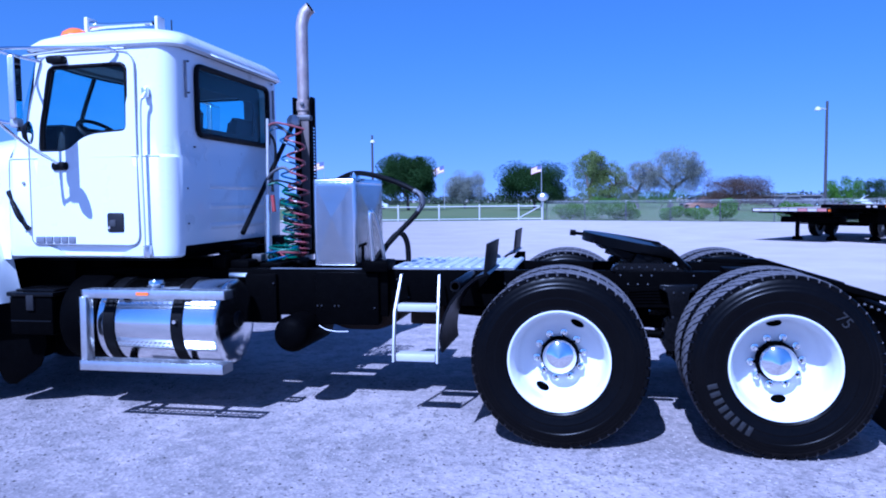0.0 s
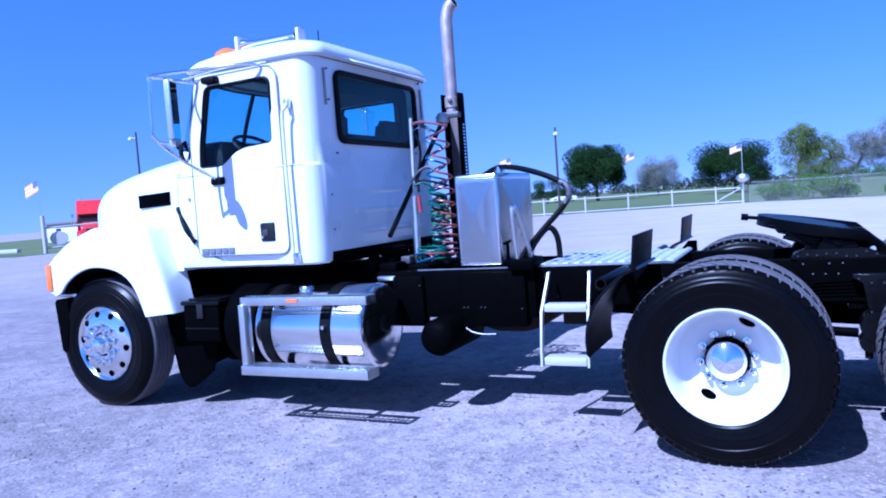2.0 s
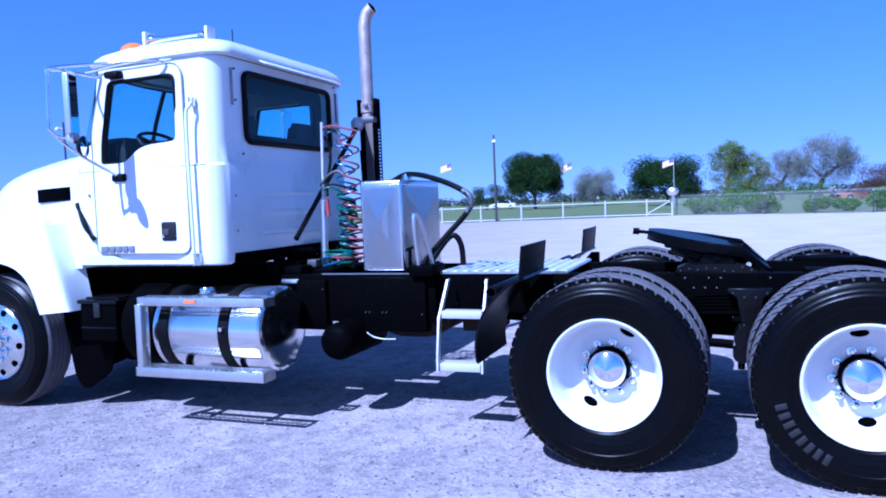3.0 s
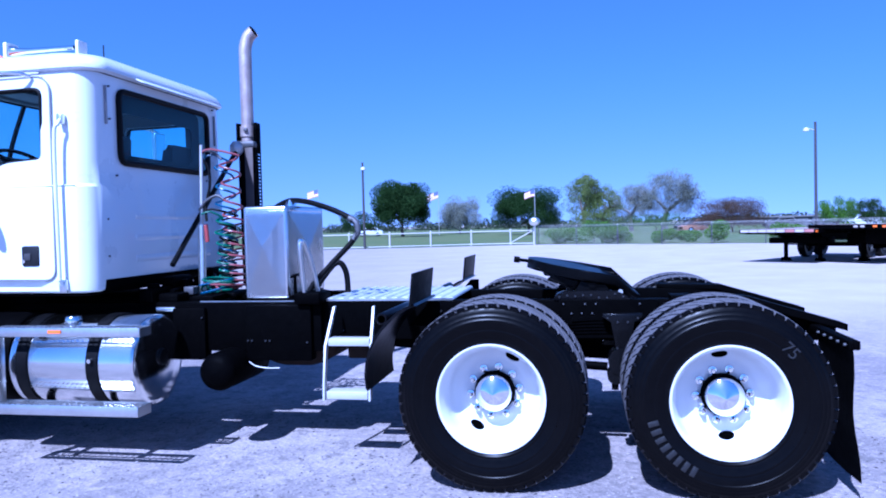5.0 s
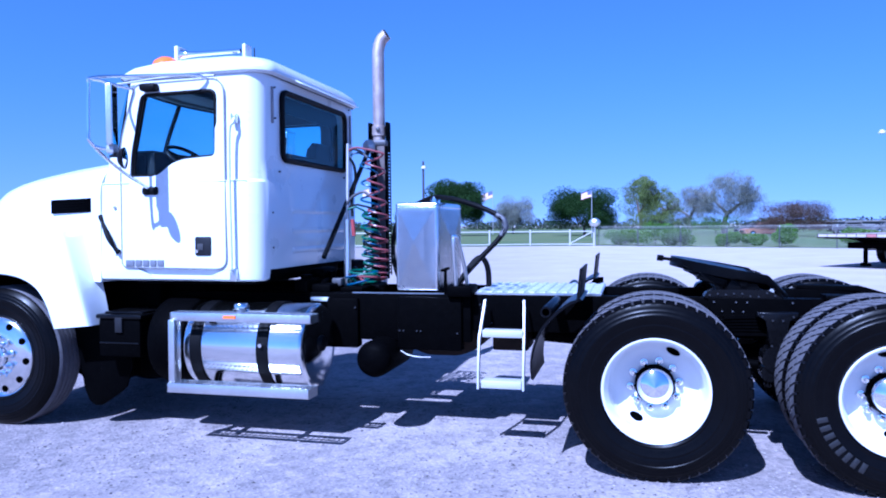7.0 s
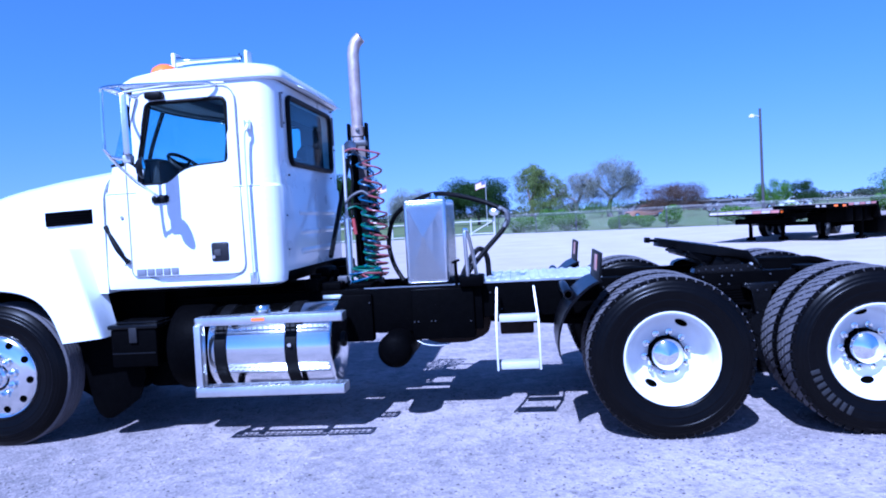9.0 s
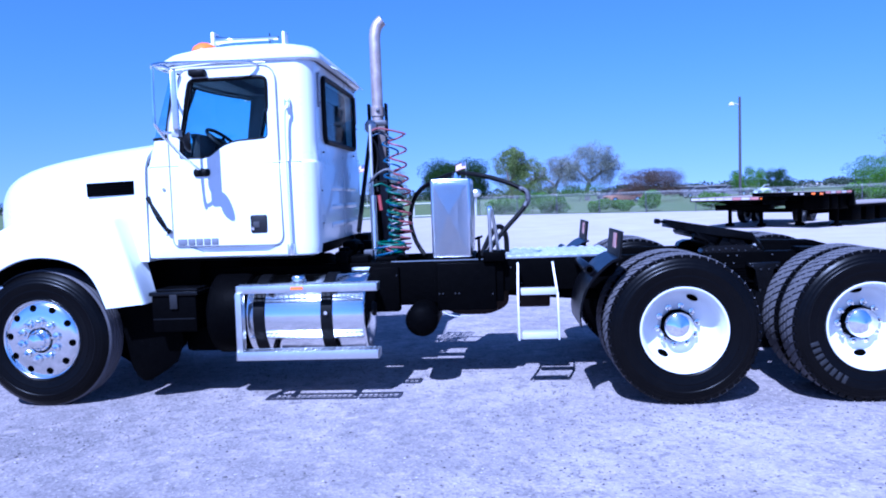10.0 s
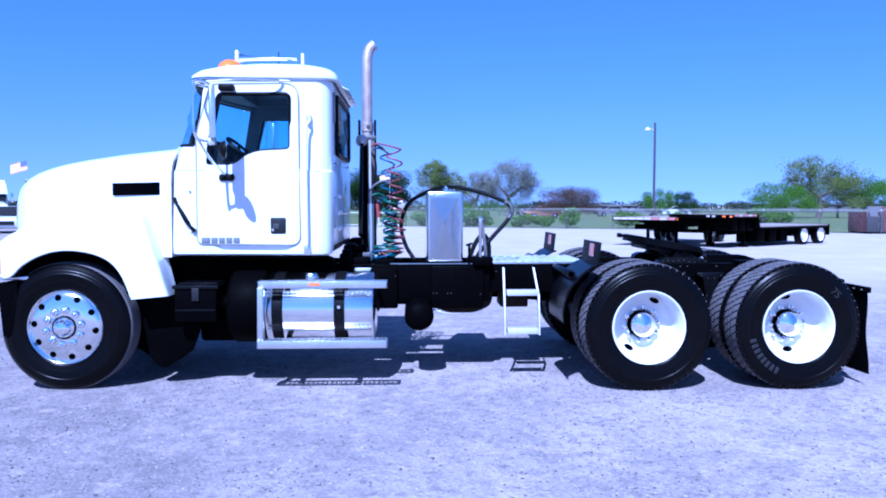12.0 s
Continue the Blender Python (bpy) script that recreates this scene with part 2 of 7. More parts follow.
M_GALV = shader("galvanised_steel", (0.45, 0.45, 0.46), 0.5, 0.6, grain=20, vary=0.15)
M_DULL = shader("dull_bolt_steel", (0.09, 0.09, 0.1), 0.55, 0.5, grain=20, vary=0.3)
M_BOLT = shader("grimy_bolt_steel", (0.022, 0.022, 0.026), 0.5, 0.4, grain=20, vary=0.5)
M_POST = shader("white_pipe_paint", (0.44, 0.432, 0.424), 0.5, grain=10, vary=0.08, stain=0.3, stain_scale=2)
M_AMBER = shader("amber_lens", (0.85, 0.16, 0.01), 0.2, grain=20, vary=0.1, coat=0.6)
M_FADED = shader("faded_reflector", (0.42, 0.13, 0.11), 0.4, grain=25, vary=0.3, stain=0.8, stain_scale=14, stain_colour=(0.6, 0.5, 0.48))
M_MIRROR = shader("mirror", (0.9, 0.9, 0.9), 0.02, 1.0, vary=0.0)
M_GLASS = glass("window_glass", (0.79, 0.92, 0.95))
M_SEAT = shader("grey_upholstery", (0.03, 0.03, 0.034), 0.85, bump=0.2, grain=60, vary=0.2)
M_TRIM = shader("cab_trim", (0.10, 0.10, 0.11), 0.7, bump=0.1, grain=50, vary=0.15)
M_DASH = shader("black_dashboard", (0.012, 0.012, 0.014), 0.5, grain=30, vary=0.2, spec=0.2)
M_RED = shader("red_hose", (0.18, 0.045, 0.05), 0.35, vary=0.1)
M_TEAL = shader("blue_hose", (0.012, 0.06, 0.13), 0.35, vary=0.1)
M_GREEN = shader("green_hose", (0.012, 0.09, 0.055), 0.35, vary=0.1)
M_GREASE = shader("greased_plate", (0.0018, 0.0018, 0.0022), 0.3, bump=0.3, grain=10, vary=0.4, spec=0.06)
M_LETTER = shader("grey_badge", (0.13, 0.135, 0.16), 0.4, vary=0.05)
M_DUST = shader("dusty_tread_rubber", (0.085, 0.081, 0.089), 0.85, bump=0.3, grain=60, vary=0.35, stain=0.6, stain_scale=5, stain_colour=(0.14, 0.132, 0.142), spec=0.15)
M_REDTRUCK = shader("red_truck_paint", (0.55, 0.02, 0.02), 0.3, vary=0.05, coat=0.5)
M_BARK = shader("bark", (0.08, 0.064, 0.052), 0.9, bump=0.6, grain=8, vary=0.3)
M_TWIG = shader("grey_twigs", (0.15, 0.14, 0.135), 0.9, grain=8, vary=0.2)
M_OAK = leafy("dark_oak_leaves", (0.017, 0.040, 0.012), (0.044, 0.080, 0.022), 0.4)
M_SPRING = leafy("spring_leaves", (0.11, 0.15, 0.04), (0.20, 0.24, 0.08), 0.4)
M_BUD = leafy("budding_twigs", (0.15, 0.165, 0.145), (0.24, 0.25, 0.205), 0.4)
M_BROWN = leafy("brown_leaves", (0.075, 0.05, 0.036), (0.125, 0.085, 0.06), 0.4)
M_SHRUB = leafy("shrub_leaves", (0.06, 0.14, 0.014), (0.12, 0.22, 0.03), 0.4)
M_FARWOOD = leafy("far_wood_leaves", (0.05, 0.068, 0.05), (0.085, 0.105, 0.07), 0.4)
M_WALLPALE = shader("pale_siding", (0.55, 0.54, 0.52), 0.7, grain=4, vary=0.1)
M_WALLGREY = shader("grey_siding", (0.11, 0.11, 0.12), 0.7, grain=4, vary=0.1)
M_ROOFGREY = shader("roofing", (0.16, 0.15, 0.15), 0.8, grain=6, vary=0.15)
M_CRATE = shader("maroon_container", (0.085, 0.03, 0.03), 0.6, grain=5, vary=0.25, stain=0.5)
M_WOODDECK = shader("weathered_deck_boards", (0.24, 0.2, 0.185), 0.8, bump=0.3, grain=12, vary=0.3)
M_FLAGRED = shader("flag_red", (0.55, 0.24, 0.25), 0.8)
M_FLAGWHITE = shader("flag_white", (0.75, 0.75, 0.74), 0.8)
M_FLAGBLUE = shader("flag_blue", (0.10, 0.12, 0.28), 0.8)


# ---------------------------------------------------------------- building helpers
def finish(bm, smooth=40):
    bmesh.ops.recalc_face_normals(bm, faces=bm.faces)
    for f in bm.faces:
        f.smooth = True
    for e in bm.edges:
        if len(e.link_faces) == 2 and e.calc_face_angle(0) > radians(smooth):
            e.smooth = False
    return bm


def part(name, bm, material, parent=None, label="", smooth=40, tidy=True):
    if tidy:
        finish(bm, smooth)
    me = bpy.data.meshes.new(name)
    bm.to_mesh(me)
    bm.free()
    for m in (material if isinstance(material, (list, tuple)) else [material]):
        me.materials.append(m)
    ob = new(name, me)
    if parent is not None:
        ob.parent = parent
        ob.matrix_parent_inverse = Matrix()
    if label:
        ob["label"] = label
    return ob


def empty(name, at, label, category, group=""):
    ob = new(name)
    ob.location = at
    ob.empty_display_size = 0.2
    return tagged(ob, label, category, group)


def block(x0, x1, y0, y1, z0, z1, bevel=0.0, bm=None, seg=2):
    b = bmesh.new()
    r = bmesh.ops.create_cube(b, size=1)
    for v in r["verts"]:
        v.co = Vector(((x0 + x1) / 2 + v.co.x * (x1 - x0), (y0 + y1) / 2 + v.co.y * (y1 - y0), (z0 + z1) / 2 + v.co.z * (z1 - z0)))
    if bevel:
        bmesh.ops.bevel(b, geom=b.edges[:], offset=bevel, segments=seg, profile=0.5, affect="EDGES")
    return joined(bm, b)


def joined(bm, b):
    if bm is None:
        return b
    me = bpy.data.meshes.new("t")
    b.to_mesh(me)
    b.free()
    bm.from_mesh(me)
    bpy.data.meshes.remove(me)
    return bm


def prism(pts, y0, y1, bevel=0.0, bm=None, seg=3, axis="y"):
    """A closed outline, given in x and z, pushed through from y0 to y1."""
    b = bmesh.new()
    def at(p, y):
        return Vector((p[0], y, p[1])) if axis == "y" else (Vector((y, p[0], p[1])) if axis == "x" else Vector((p[0], p[1], y)))
    a = [b.verts.new(at(p, y0)) for p in pts]
    c = [b.verts.new(at(p, y1)) for p in pts]
    f0, f1 = b.faces.new(a), b.faces.new(c[::-1])
    for i in range(len(pts)):
        j = (i + 1) % len(pts)
        b.faces.new((a[i], c[i], c[j], a[j]))
    if bevel:
        bmesh.ops.bevel(b, geom=[e for f in (f0, f1) for e in f.edges], offset=bevel, segments=seg, profile=0.5, affect="EDGES")
    return joined(bm, b)


def rod(p, q, r, bm=None, seg=12, r2=None, cap=True):
    p, q = Vector(p), Vector(q)
    b = bmesh.new()
    bmesh.ops.create_cone(b, cap_ends=cap, segments=seg, radius1=r, radius2=r if r2 is None else r2, depth=(q - p).length)
    m = Matrix.Translation((p + q) / 2) @ (q - p).to_track_quat("Z", "Y").to_matrix().to_4x4()
    bmesh.ops.transform(b, matrix=m, verts=b.verts)
    return joined(bm, b)


def spin(profile, axis_at, axis="y", seg=48, bm=None, wobble=None):
    """Turns a profile of (radius, along) about an axis through axis_at."""
    b = bmesh.new()
    c = Vector(axis_at)
    rings = []
    for k, (r, y) in enumerate(profile):
        ring = []
        for i in range(seg):
            a = 2 * math.pi * i / seg
            rr = r + (wobble(k, i) if wobble else 0)
            u, w = rr * math.cos(a), rr * math.sin(a)
            ring.append(b.verts.new(c + (Vector((u, y, w)) if axis == "y" else Vector((y, u, w)) if axis == "x" else Vector((u, w, y)))))
        rings.append(ring)
    for r0, r1 in zip(rings, rings[1:]):
        for i in range(seg):
            j = (i + 1) % seg
            b.faces.new((r0[i], r0[j], r1[j], r1[i]))
    for ring, (r, _) in ((rings[0], profile[0]), (rings[-1], profile[-1])):
        if r < 0.05 or True:
            pass
    return joined(bm, b)


def curve_points(pts, n=8):
    """A smooth run of points through the given ones."""
    p = [Vector(a) for a in pts]
    p = [2 * p[0] - p[1]] + p + [2 * p[-1] - p[-2]]
    out = []
    for i in range(1, len(p) - 2):
        for k in range(n):
            t = k / n
            out.append(0.5 * ((2 * p[i]) + (p[i + 1] - p[i - 1]) * t + (2 * p[i - 1] - 5 * p[i] + 4 * p[i + 1] - p[i + 2]) * t * t
                              + (3 * p[i] - p[i - 1] - 3 * p[i + 1] + p[i + 2]) * t ** 3))
    out.append(p[-2])
    return out


def tube(pts, r, bm=None, seg=10, smooth=8, closed_ends=True):
    pts = curve_points(pts, smooth) if smooth else [Vector(a) for a in pts]
    b = bmesh.new()
    rings, up = [], Vector((0.31, 0.17, 0.93))
    for i, p in enumerate(pts):
        d = (pts[min(i + 1, len(pts) - 1)] - pts[max(i - 1, 0)]).normalized()
        u = (up - d * up.dot(d)).normalized()
        up = u
        w = d.cross(u)
        rr = r(i / (len(pts) - 1)) if callable(r) else r
        rings.append([b.verts.new(p + rr * (u * math.cos(2 * math.pi * k / seg) + w * math.sin(2 * math.pi * k / seg))) for k in range(seg)])
    for r0, r1 in zip(rings, rings[1:]):
        for k in range(seg):
            j = (k + 1) % seg
            b.faces.new((r0[k], r0[j], r1[j], r1[k]))
    if closed_ends:
        b.faces.new(rings[0]), b.faces.new(rings[-1][::-1])
    return joined(bm, b)


def loft(sections, bm=None, cap=True):
    b = bmesh.new()
    rings = [[b.verts.new(p) for p in s] for s in sections]
    n = len(rings[0])
    for r0, r1 in zip(rings, rings[1:]):
        for i in range(n):
            j = (i + 1) % n
            b.faces.new((r0[i], r0[j], r1[j], r1[i]))
    if cap:
        b.faces.new(rings[0][::-1]), b.faces.new(rings[-1])
    return joined(bm, b)


def cut(ob, cutters):
    """Cuts the closed meshes away from ob and keeps the result as its mesh."""
    made = []
    for c in cutters:
        finish(c)
        me = bpy.data.meshes.new("c")
        c.to_mesh(me)
        c.free()
        k = new("c", me)
        made.append(k)
        md = ob.modifiers.new("b", "BOOLEAN")
        md.operation, md.object, md.solver = "DIFFERENCE", k, "EXACT"
    bpy.context.view_layer.update()
    got = bpy.data.meshes.new_from_object(ob.evaluated_get(bpy.context.evaluated_depsgraph_get()))
    ob.modifiers.clear()
    ob.data = got
    for k in made:
        bpy.data.objects.remove(k)
    b = bmesh.new()
    b.from_mesh(got)
    finish(b, 35)
    b.to_mesh(got)
    b.free()
    return ob


def rounded(pts, r, n=5):
    """An outline with its corners rounded by r (one number, or one for each corner)."""
    out = []
    for i, p in enumerate(pts):
        rr = r[i] if isinstance(r, (list, tuple)) else r
        a, c, d = Vector(pts[i - 1]), Vector(p), Vector(pts[(i + 1) % len(pts)])
        rr = min(rr, 0.45 * (a - c).length, 0.45 * (d - c).length)
        if rr <= 0:
            out.append(tuple(c))
            continue
        u, w = (a - c).normalized(), (d - c).normalized()
        s, e = c + u * rr, c + w * rr
        for k in range(n + 1):
            t = k / n
            out.append(tuple(s * (1 - t) ** 2 + 2 * c * t * (1 - t) + e * t * t))
    return out


# ---------------------------------------------------------------- ground and yard
YC = 1.21          # the tractor's middle plane; its near tyres stand about y = 0


def flip(y):
    return 2 * YC - y


def sheet(name, outline, z, material, label, step=None):
    b = bmesh.new()
    b.faces.new([b.verts.new((x, y, z)) for x, y in outline])
    return tagged(part(name, b, material), label, "ground", kind="structure")


b = bmesh.new()
bmesh.ops.create_grid(b, x_segments=1, y_segments=1, size=2600)
tagged(part("ground", b, M_GRAVEL), "pale grey gravel yard with loose stones", "ground", kind="structure")

# ---------------------------------------------------------------- the tractor
tractor = empty("semi_tractor", (0, 0, 0), "white day-cab semi tractor with black chassis parked on gravel", "truck")


def mesh_of(name, bm, material, smooth=40):
    finish(bm, smooth)
    me = bpy.data.meshes.new(name)
    bm.to_mesh(me)
    bm.free()
    me.materials.append(material)
    return me


def place(name, me, parent, m=None, label=""):
    ob = new(name, me)
    ob.parent = parent
    if m is not None:
        ob.matrix_basis = m
    if label:
        ob["label"] = label
    return ob


# ---- chassis
M_SATIN = shader("satin_black_paint", (0.002, 0.002, 0.0025), 0.25, bump=0.2, grain=22, vary=0.3, spec=0.2)
M_GLOSS = shader("glossy_black_paint", (0.002, 0.002, 0.003), 0.3, grain=15, vary=0.2, spec=0.14)
BOLT = mesh_of("bolt", rod((0, -0.008, 0), (0, 0.02, 0), 0.0065, seg=6), M_BOLT)
for y in (0.78, flip(0.78) - 0.08):
    b = prism([(-5.3, 0.74), (-5.3, 1.0), (1.45, 1.0), (2.02, 0.84), (2.02, 0.74)], y, y + 0.08, 0.008)
    rail = part("frame_rail", b, M_BLACK, tractor)
    # bolt heads along the outer web
    rng = random.Random(5)
    for k in range(46):
        for z in (0.80, 0.93):
            if rng.random() < 0.2:
                place("bolt", BOLT, rail, Matrix.Translation((-2.2 + 0.085 * k, y - 0.008 if y < YC else y + 0.088, z)))
for x in (-4.4, -2.3, -1.25, -0.45, 0.64, 1.55):
    part("crossmember", block(x - 0.05, x + 0.05, 0.85, flip(0.85), 0.78, 0.96, 0.01), M_BLACK, tractor)
part("crossmember", block(1.90, 1.99, 0.85, flip(0.85), 0.755, 0.83, 0.01), M_BLACK, tractor)
# sloping tail ramps
for y in (0.7, flip(0.7) - 0.16):
    part("tail_ramp", prism([(1.05, 1.0), (1.05, 1.03), (1.5, 1.02), (2.06, 0.85), (2.06, 0.81), (1.45, 0.985)], y, y + 0.16, 0.006), M_BLACK, tractor)
b = block(1.855, 1.915, 0.07, flip(0.07), 0.80, 0.85, 0.01)
part("flap_hanger", b, M_BLACK, tractor)
for y0, y1 in ((0.06, 0.60), (flip(0.60), flip(0.06))):
    b = bmesh.new()
    rows = []
    for i in range(9):
        t = i / 8
        rows.append([b.verts.new((1.87 + 0.035 * t * t + 0.008 * math.sin(9 * t + 0.6 * j), y0 + (y1 - y0) * j / 6, 0.845 - 0.735 * t)) for j in range(7)])
    for r0, r1 in zip(rows, rows[1:]):
        for j in range(6):
            b.faces.new((r0[j], r0[j + 1], r1[j + 1], r1[j]))
    bmesh.ops.solidify(b, geom=b.faces[:], thickness=0.012)
    fl = part("mud_flap", b, M_RUBBER, tractor, "worn black rubber mud flap")
    for k in range(5):
        part("flap_bolt", rod((1.842, y0 + 0.05 + k * 0.11, 0.825), (1.90, y0 + 0.05 + k * 0.11, 0.825), 0.008, seg=8), M_DULL, fl)

# engine, gearbox, shafts and axles
b = block(-4.9, -3.4, 0.8, 1.62, 0.72, 1.5, 0.08)
block(-3.5, -2.7, 0.92, 1.5, 0.62, 1.05, 0.1, b)
block(-2.75, -2.2, 0.98, 1.44, 0.68, 0.98, 0.08, b)
part("engine_block", b, M_BLACK, tractor)
part("drive_shaft", rod((-2.2, YC, 0.78), (-0.1, YC, 0.62), 0.06), M_BLACK, tractor)
part("drive_shaft", rod((0.1, YC, 0.62), (1.2, YC, 0.56), 0.05), M_BLACK, tractor)
for x in (0.0, 1.26):
    b = rod((x, 0.3, 0.53), (x, flip(0.3), 0.53), 0.085)
    spin([(0.02, -0.25), (0.2, -0.22), (0.25, 0), (0.2, 0.22), (0.02, 0.25)], (x, YC, 0.55), "x", 20, b)
    part("drive_axle", b, M_BLACK, tractor)
b = rod((-4.812, 0.5, 0.5), (-4.812, flip(0.5), 0.5), 0.06)
block(-4.88, -4.74, 0.72, flip(0.72), 0.42, 0.52, 0.02, b)
part("front_axle", b, M_BLACK, tractor)
for y in (0.72, flip(0.72)):
    b = bmesh.new()
    for k in range(6):
        s = 0.62 - 0.085 * k
        pts = [(0.638 + s * (i / 8 - 1), 0.73 + 0.026 * k + 0.04 * (1 - ((i / 8 - 1)) ** 2) * (s / 0.62)) for i in range(17)]
        prism(pts + [(p[0], p[1] + 0.028) for p in pts[::-1]], y - 0.05, y + 0.05, 0, b)
    part("leaf_spring", b, M_BLACK, tractor)
    ya, yb = (y - 0.13, y - 0.05) if y < YC else (y + 0.05, y + 0.13)
    b = prism([(0.63, 0.93), (0.87, 0.93), (0.87, 0.90), (0.812, 0.885), (0.80, 0.71), (0.70, 0.71), (0.688, 0.885), (0.63, 0.90)], ya, yb, 0.008)
    part("spring_saddle", b, M_SATIN, tractor)
    b = rod((0.745, ya - 0.01, 0.635), (0.745, yb + 0.06, 0.635), 0.085, seg=20)
    rod((0.705, ya, 0.545), (0.705, yb + 0.04, 0.545), 0.052, b, 16)
    rod((0.80, ya + 0.02, 0.57), (0.84, yb + 0.02, 0.47), 0.04, b, 12)
    rod((0.70, ya + 0.04, 0.50), (0.70, ya + 0.04, 0.455), 0.022, b, 10)
    part("trunnion", b, M_SATIN, tractor)
    for x, z in ((0.66, 0.905), (0.72, 0.88), (0.78, 0.88), (0.84, 0.905), (0.715, 0.72), (0.785, 0.72)):
        place("bolt", BOLT, tractor, Matrix.Translation((x, ya - 0.004 if y < YC else yb + 0.004, z)))
    part("torque_rod", rod((0.25, y + 0.05, 0.60), (0.66, y + 0.05, 0.57), 0.028), M_BLACK, tractor)
# bolted plates between the drive wheels
BRIGHT = mesh_of("bolt", rod((0, -0.006, 0), (0, 0.02, 0), 0.0055, seg=6), M_DULL)
plate = part("hanger_plate", prism([(0.36, 0.78), (0.36, 1.0), (0.98, 1.0), (0.98, 0.78), (0.84, 0.74), (0.52, 0.74)], 0.755, 0.778, 0.004), M_BLACK, tractor)
for k in range(7):
    for q in range(4):
        if k < 3 and q < 3:
            place("bolt", BRIGHT, plate, Matrix.Translation((0.44 + k * 0.065, 0.752, 0.775 + q * 0.07)))
for k in (0, 2, 3, 7):
    place("bolt", BRIGHT, plate, Matrix.Translation((0.39 + k * 0.068, 0.752, 0.975)))
for x in (-0.50, -0.46, -0.40):
    place("bolt", BRIGHT, plate, Matrix.Translation((x, 0.772, 0.905)))
# brake chambers
for x in (0.22, 1.05):
    for y in (0.72, flip(0.72)):
        part("brake_chamber", spin([(0.0, -0.1), (0.07, -0.1), (0.085, -0.04), (0.095, 0.0), (0.085, 0.04), (0.07, 0.12), (0.0, 0.13)], (x, y, 0.66), "x", 18), M_BLACK, tractor)

# ---- wheels
TYRE_R = 0.535


SIDE = [(0.298, 0.014), (0.310, 0.001), (0.318, -0.003), (0.322, -0.0055), (0.328, -0.006), (0.333, -0.0055), (0.345, -0.010), (0.373, -0.0135), (0.377, -0.0155), (0.383, -0.016), (0.388, -0.0150), (0.40, -0.018),
        (0.43, -0.02), (0.434, -0.0225), (0.443, -0.0220), (0.448, -0.0185), (0.462, -0.0145), (0.466, -0.0145), (0.470, -0.0120), (0.482, -0.007), (0.486, -0.0065), (0.491, -0.0025), (0.497, 0.002)]


def tyre_mesh(width, front):
    """Tyre with its outer side at y = 0, centred on the axle."""
    w = width
    back = [(r, w - y) for r, y in SIDE[::-1]]
    if front:
        # smooth ribs with four grooves round the tread
        prof = SIDE + [(0.510, 0.013), (0.524, 0.026), (TYRE_R, 0.045)]
        for y in (0.075, 0.115, 0.155, 0.195):
            prof += [(TYRE_R, y - 0.005), (TYRE_R - 0.012, y - 0.003), (TYRE_R - 0.012, y + 0.003), (TYRE_R, y + 0.005)]
        prof += [(TYRE_R, w - 0.045), (0.524, w - 0.026), (0.510, w - 0.013)] + back
        b = spin(prof, (0, 0, 0), "y", 96)
    else:
        # lugs: raised areas of one closed skin, slanting from rib to rib
        tread = [(0.504, 0.006, -0.030, 0), (0.513, 0.018, -0.022, 0), (0.518, 0.070, 0.026, 0), (0.518, 0.080, -0.024, 2), (0.518, 0.128, 0.020, 2), (0.518, 0.142, -0.020, 0), (0.518, 0.190, 0.024, 0),
                 (0.518, 0.200, -0.026, 2), (0.513, w - 0.018, 0.022, 2), (0.504, w - 0.006, 0.030, 2)]
        lanes = {(0, 1): 0, (1, 2): 0, (3, 4): 2, (5, 6): 0, (7, 8): 2, (8, 9): 2}
        seg = 216
        b = bmesh.new()
        rings = []
        for row in [(r, y, 0.0, 0) for r, y in SIDE] + tread + [(r, y, 0.0, 0) for r, y in back]:
            r, y, skew = row[0], row[1], row[2]
            rings.append([b.verts.new((r * math.cos(2 * math.pi * k / seg + skew), y, r * math.sin(2 * math.pi * k / seg + skew))) for k in range(seg)])
        up = []
        first = len(SIDE)
        for q, (r0, r1) in enumerate(zip(rings, rings[1:])):
            lane = lanes.get((q - first, q - first + 1))
            for k in range(seg):
                f = b.faces.new((r0[k], r0[(k + 1) % seg], r1[(k + 1) % seg], r1[k]))
                if lane is not None and (k + lane) % 4 != 3:
                    up.append(f)
        grown = bmesh.ops.extrude_face_region(b, geom=up)
        for v in grown["geom"]:
            if isinstance(v, bmesh.types.BMVert):
                r = math.hypot(v.co.x, v.co.z)
                v.co.x *= 1 + 0.017 / r
                v.co.z *= 1 + 0.017 / r
        bmesh.ops.delete(b, geom=up, context="FACES_ONLY")
    me = mesh_of("tyre", b, M_TYRE, 25)
    me.materials.append(M_DUST)
    for f in me.polygons:
        if math.hypot(f.center.x, f.center.z) > 0.514 and 0.02 < f.center.y < w - 0.02:
            f.material_index = 1
    return me


TYRE_DRIVE, TYRE_STEER = tyre_mesh(0.27, False), tyre_mesh(0.27, True)


def dished_rim():
    prof = [(0.302, 0.05), (0.306, 0.012), (0.308, 0.0), (0.305, -0.006), (0.298, -0.006), (0.292, 0.0), (0.287, 0.012), (0.281, 0.03), (0.271, 0.05), (0.267, 0.08), (0.266, 0.13),
            (0.263, 0.16), (0.256, 0.183), (0.245, 0.200), (0.228, 0.213), (0.205, 0.223), (0.185, 0.229), (0.165, 0.227), (0.105, 0.227), (0.10, 0.232), (0.10, 0.27), (0.302, 0.27), (0.302, 0.05)]
    return mesh_of("rim", spin(prof, (0, 0, 0), "y", 64), M_RIM, 50)


RIM_DRIVE = dished_rim()


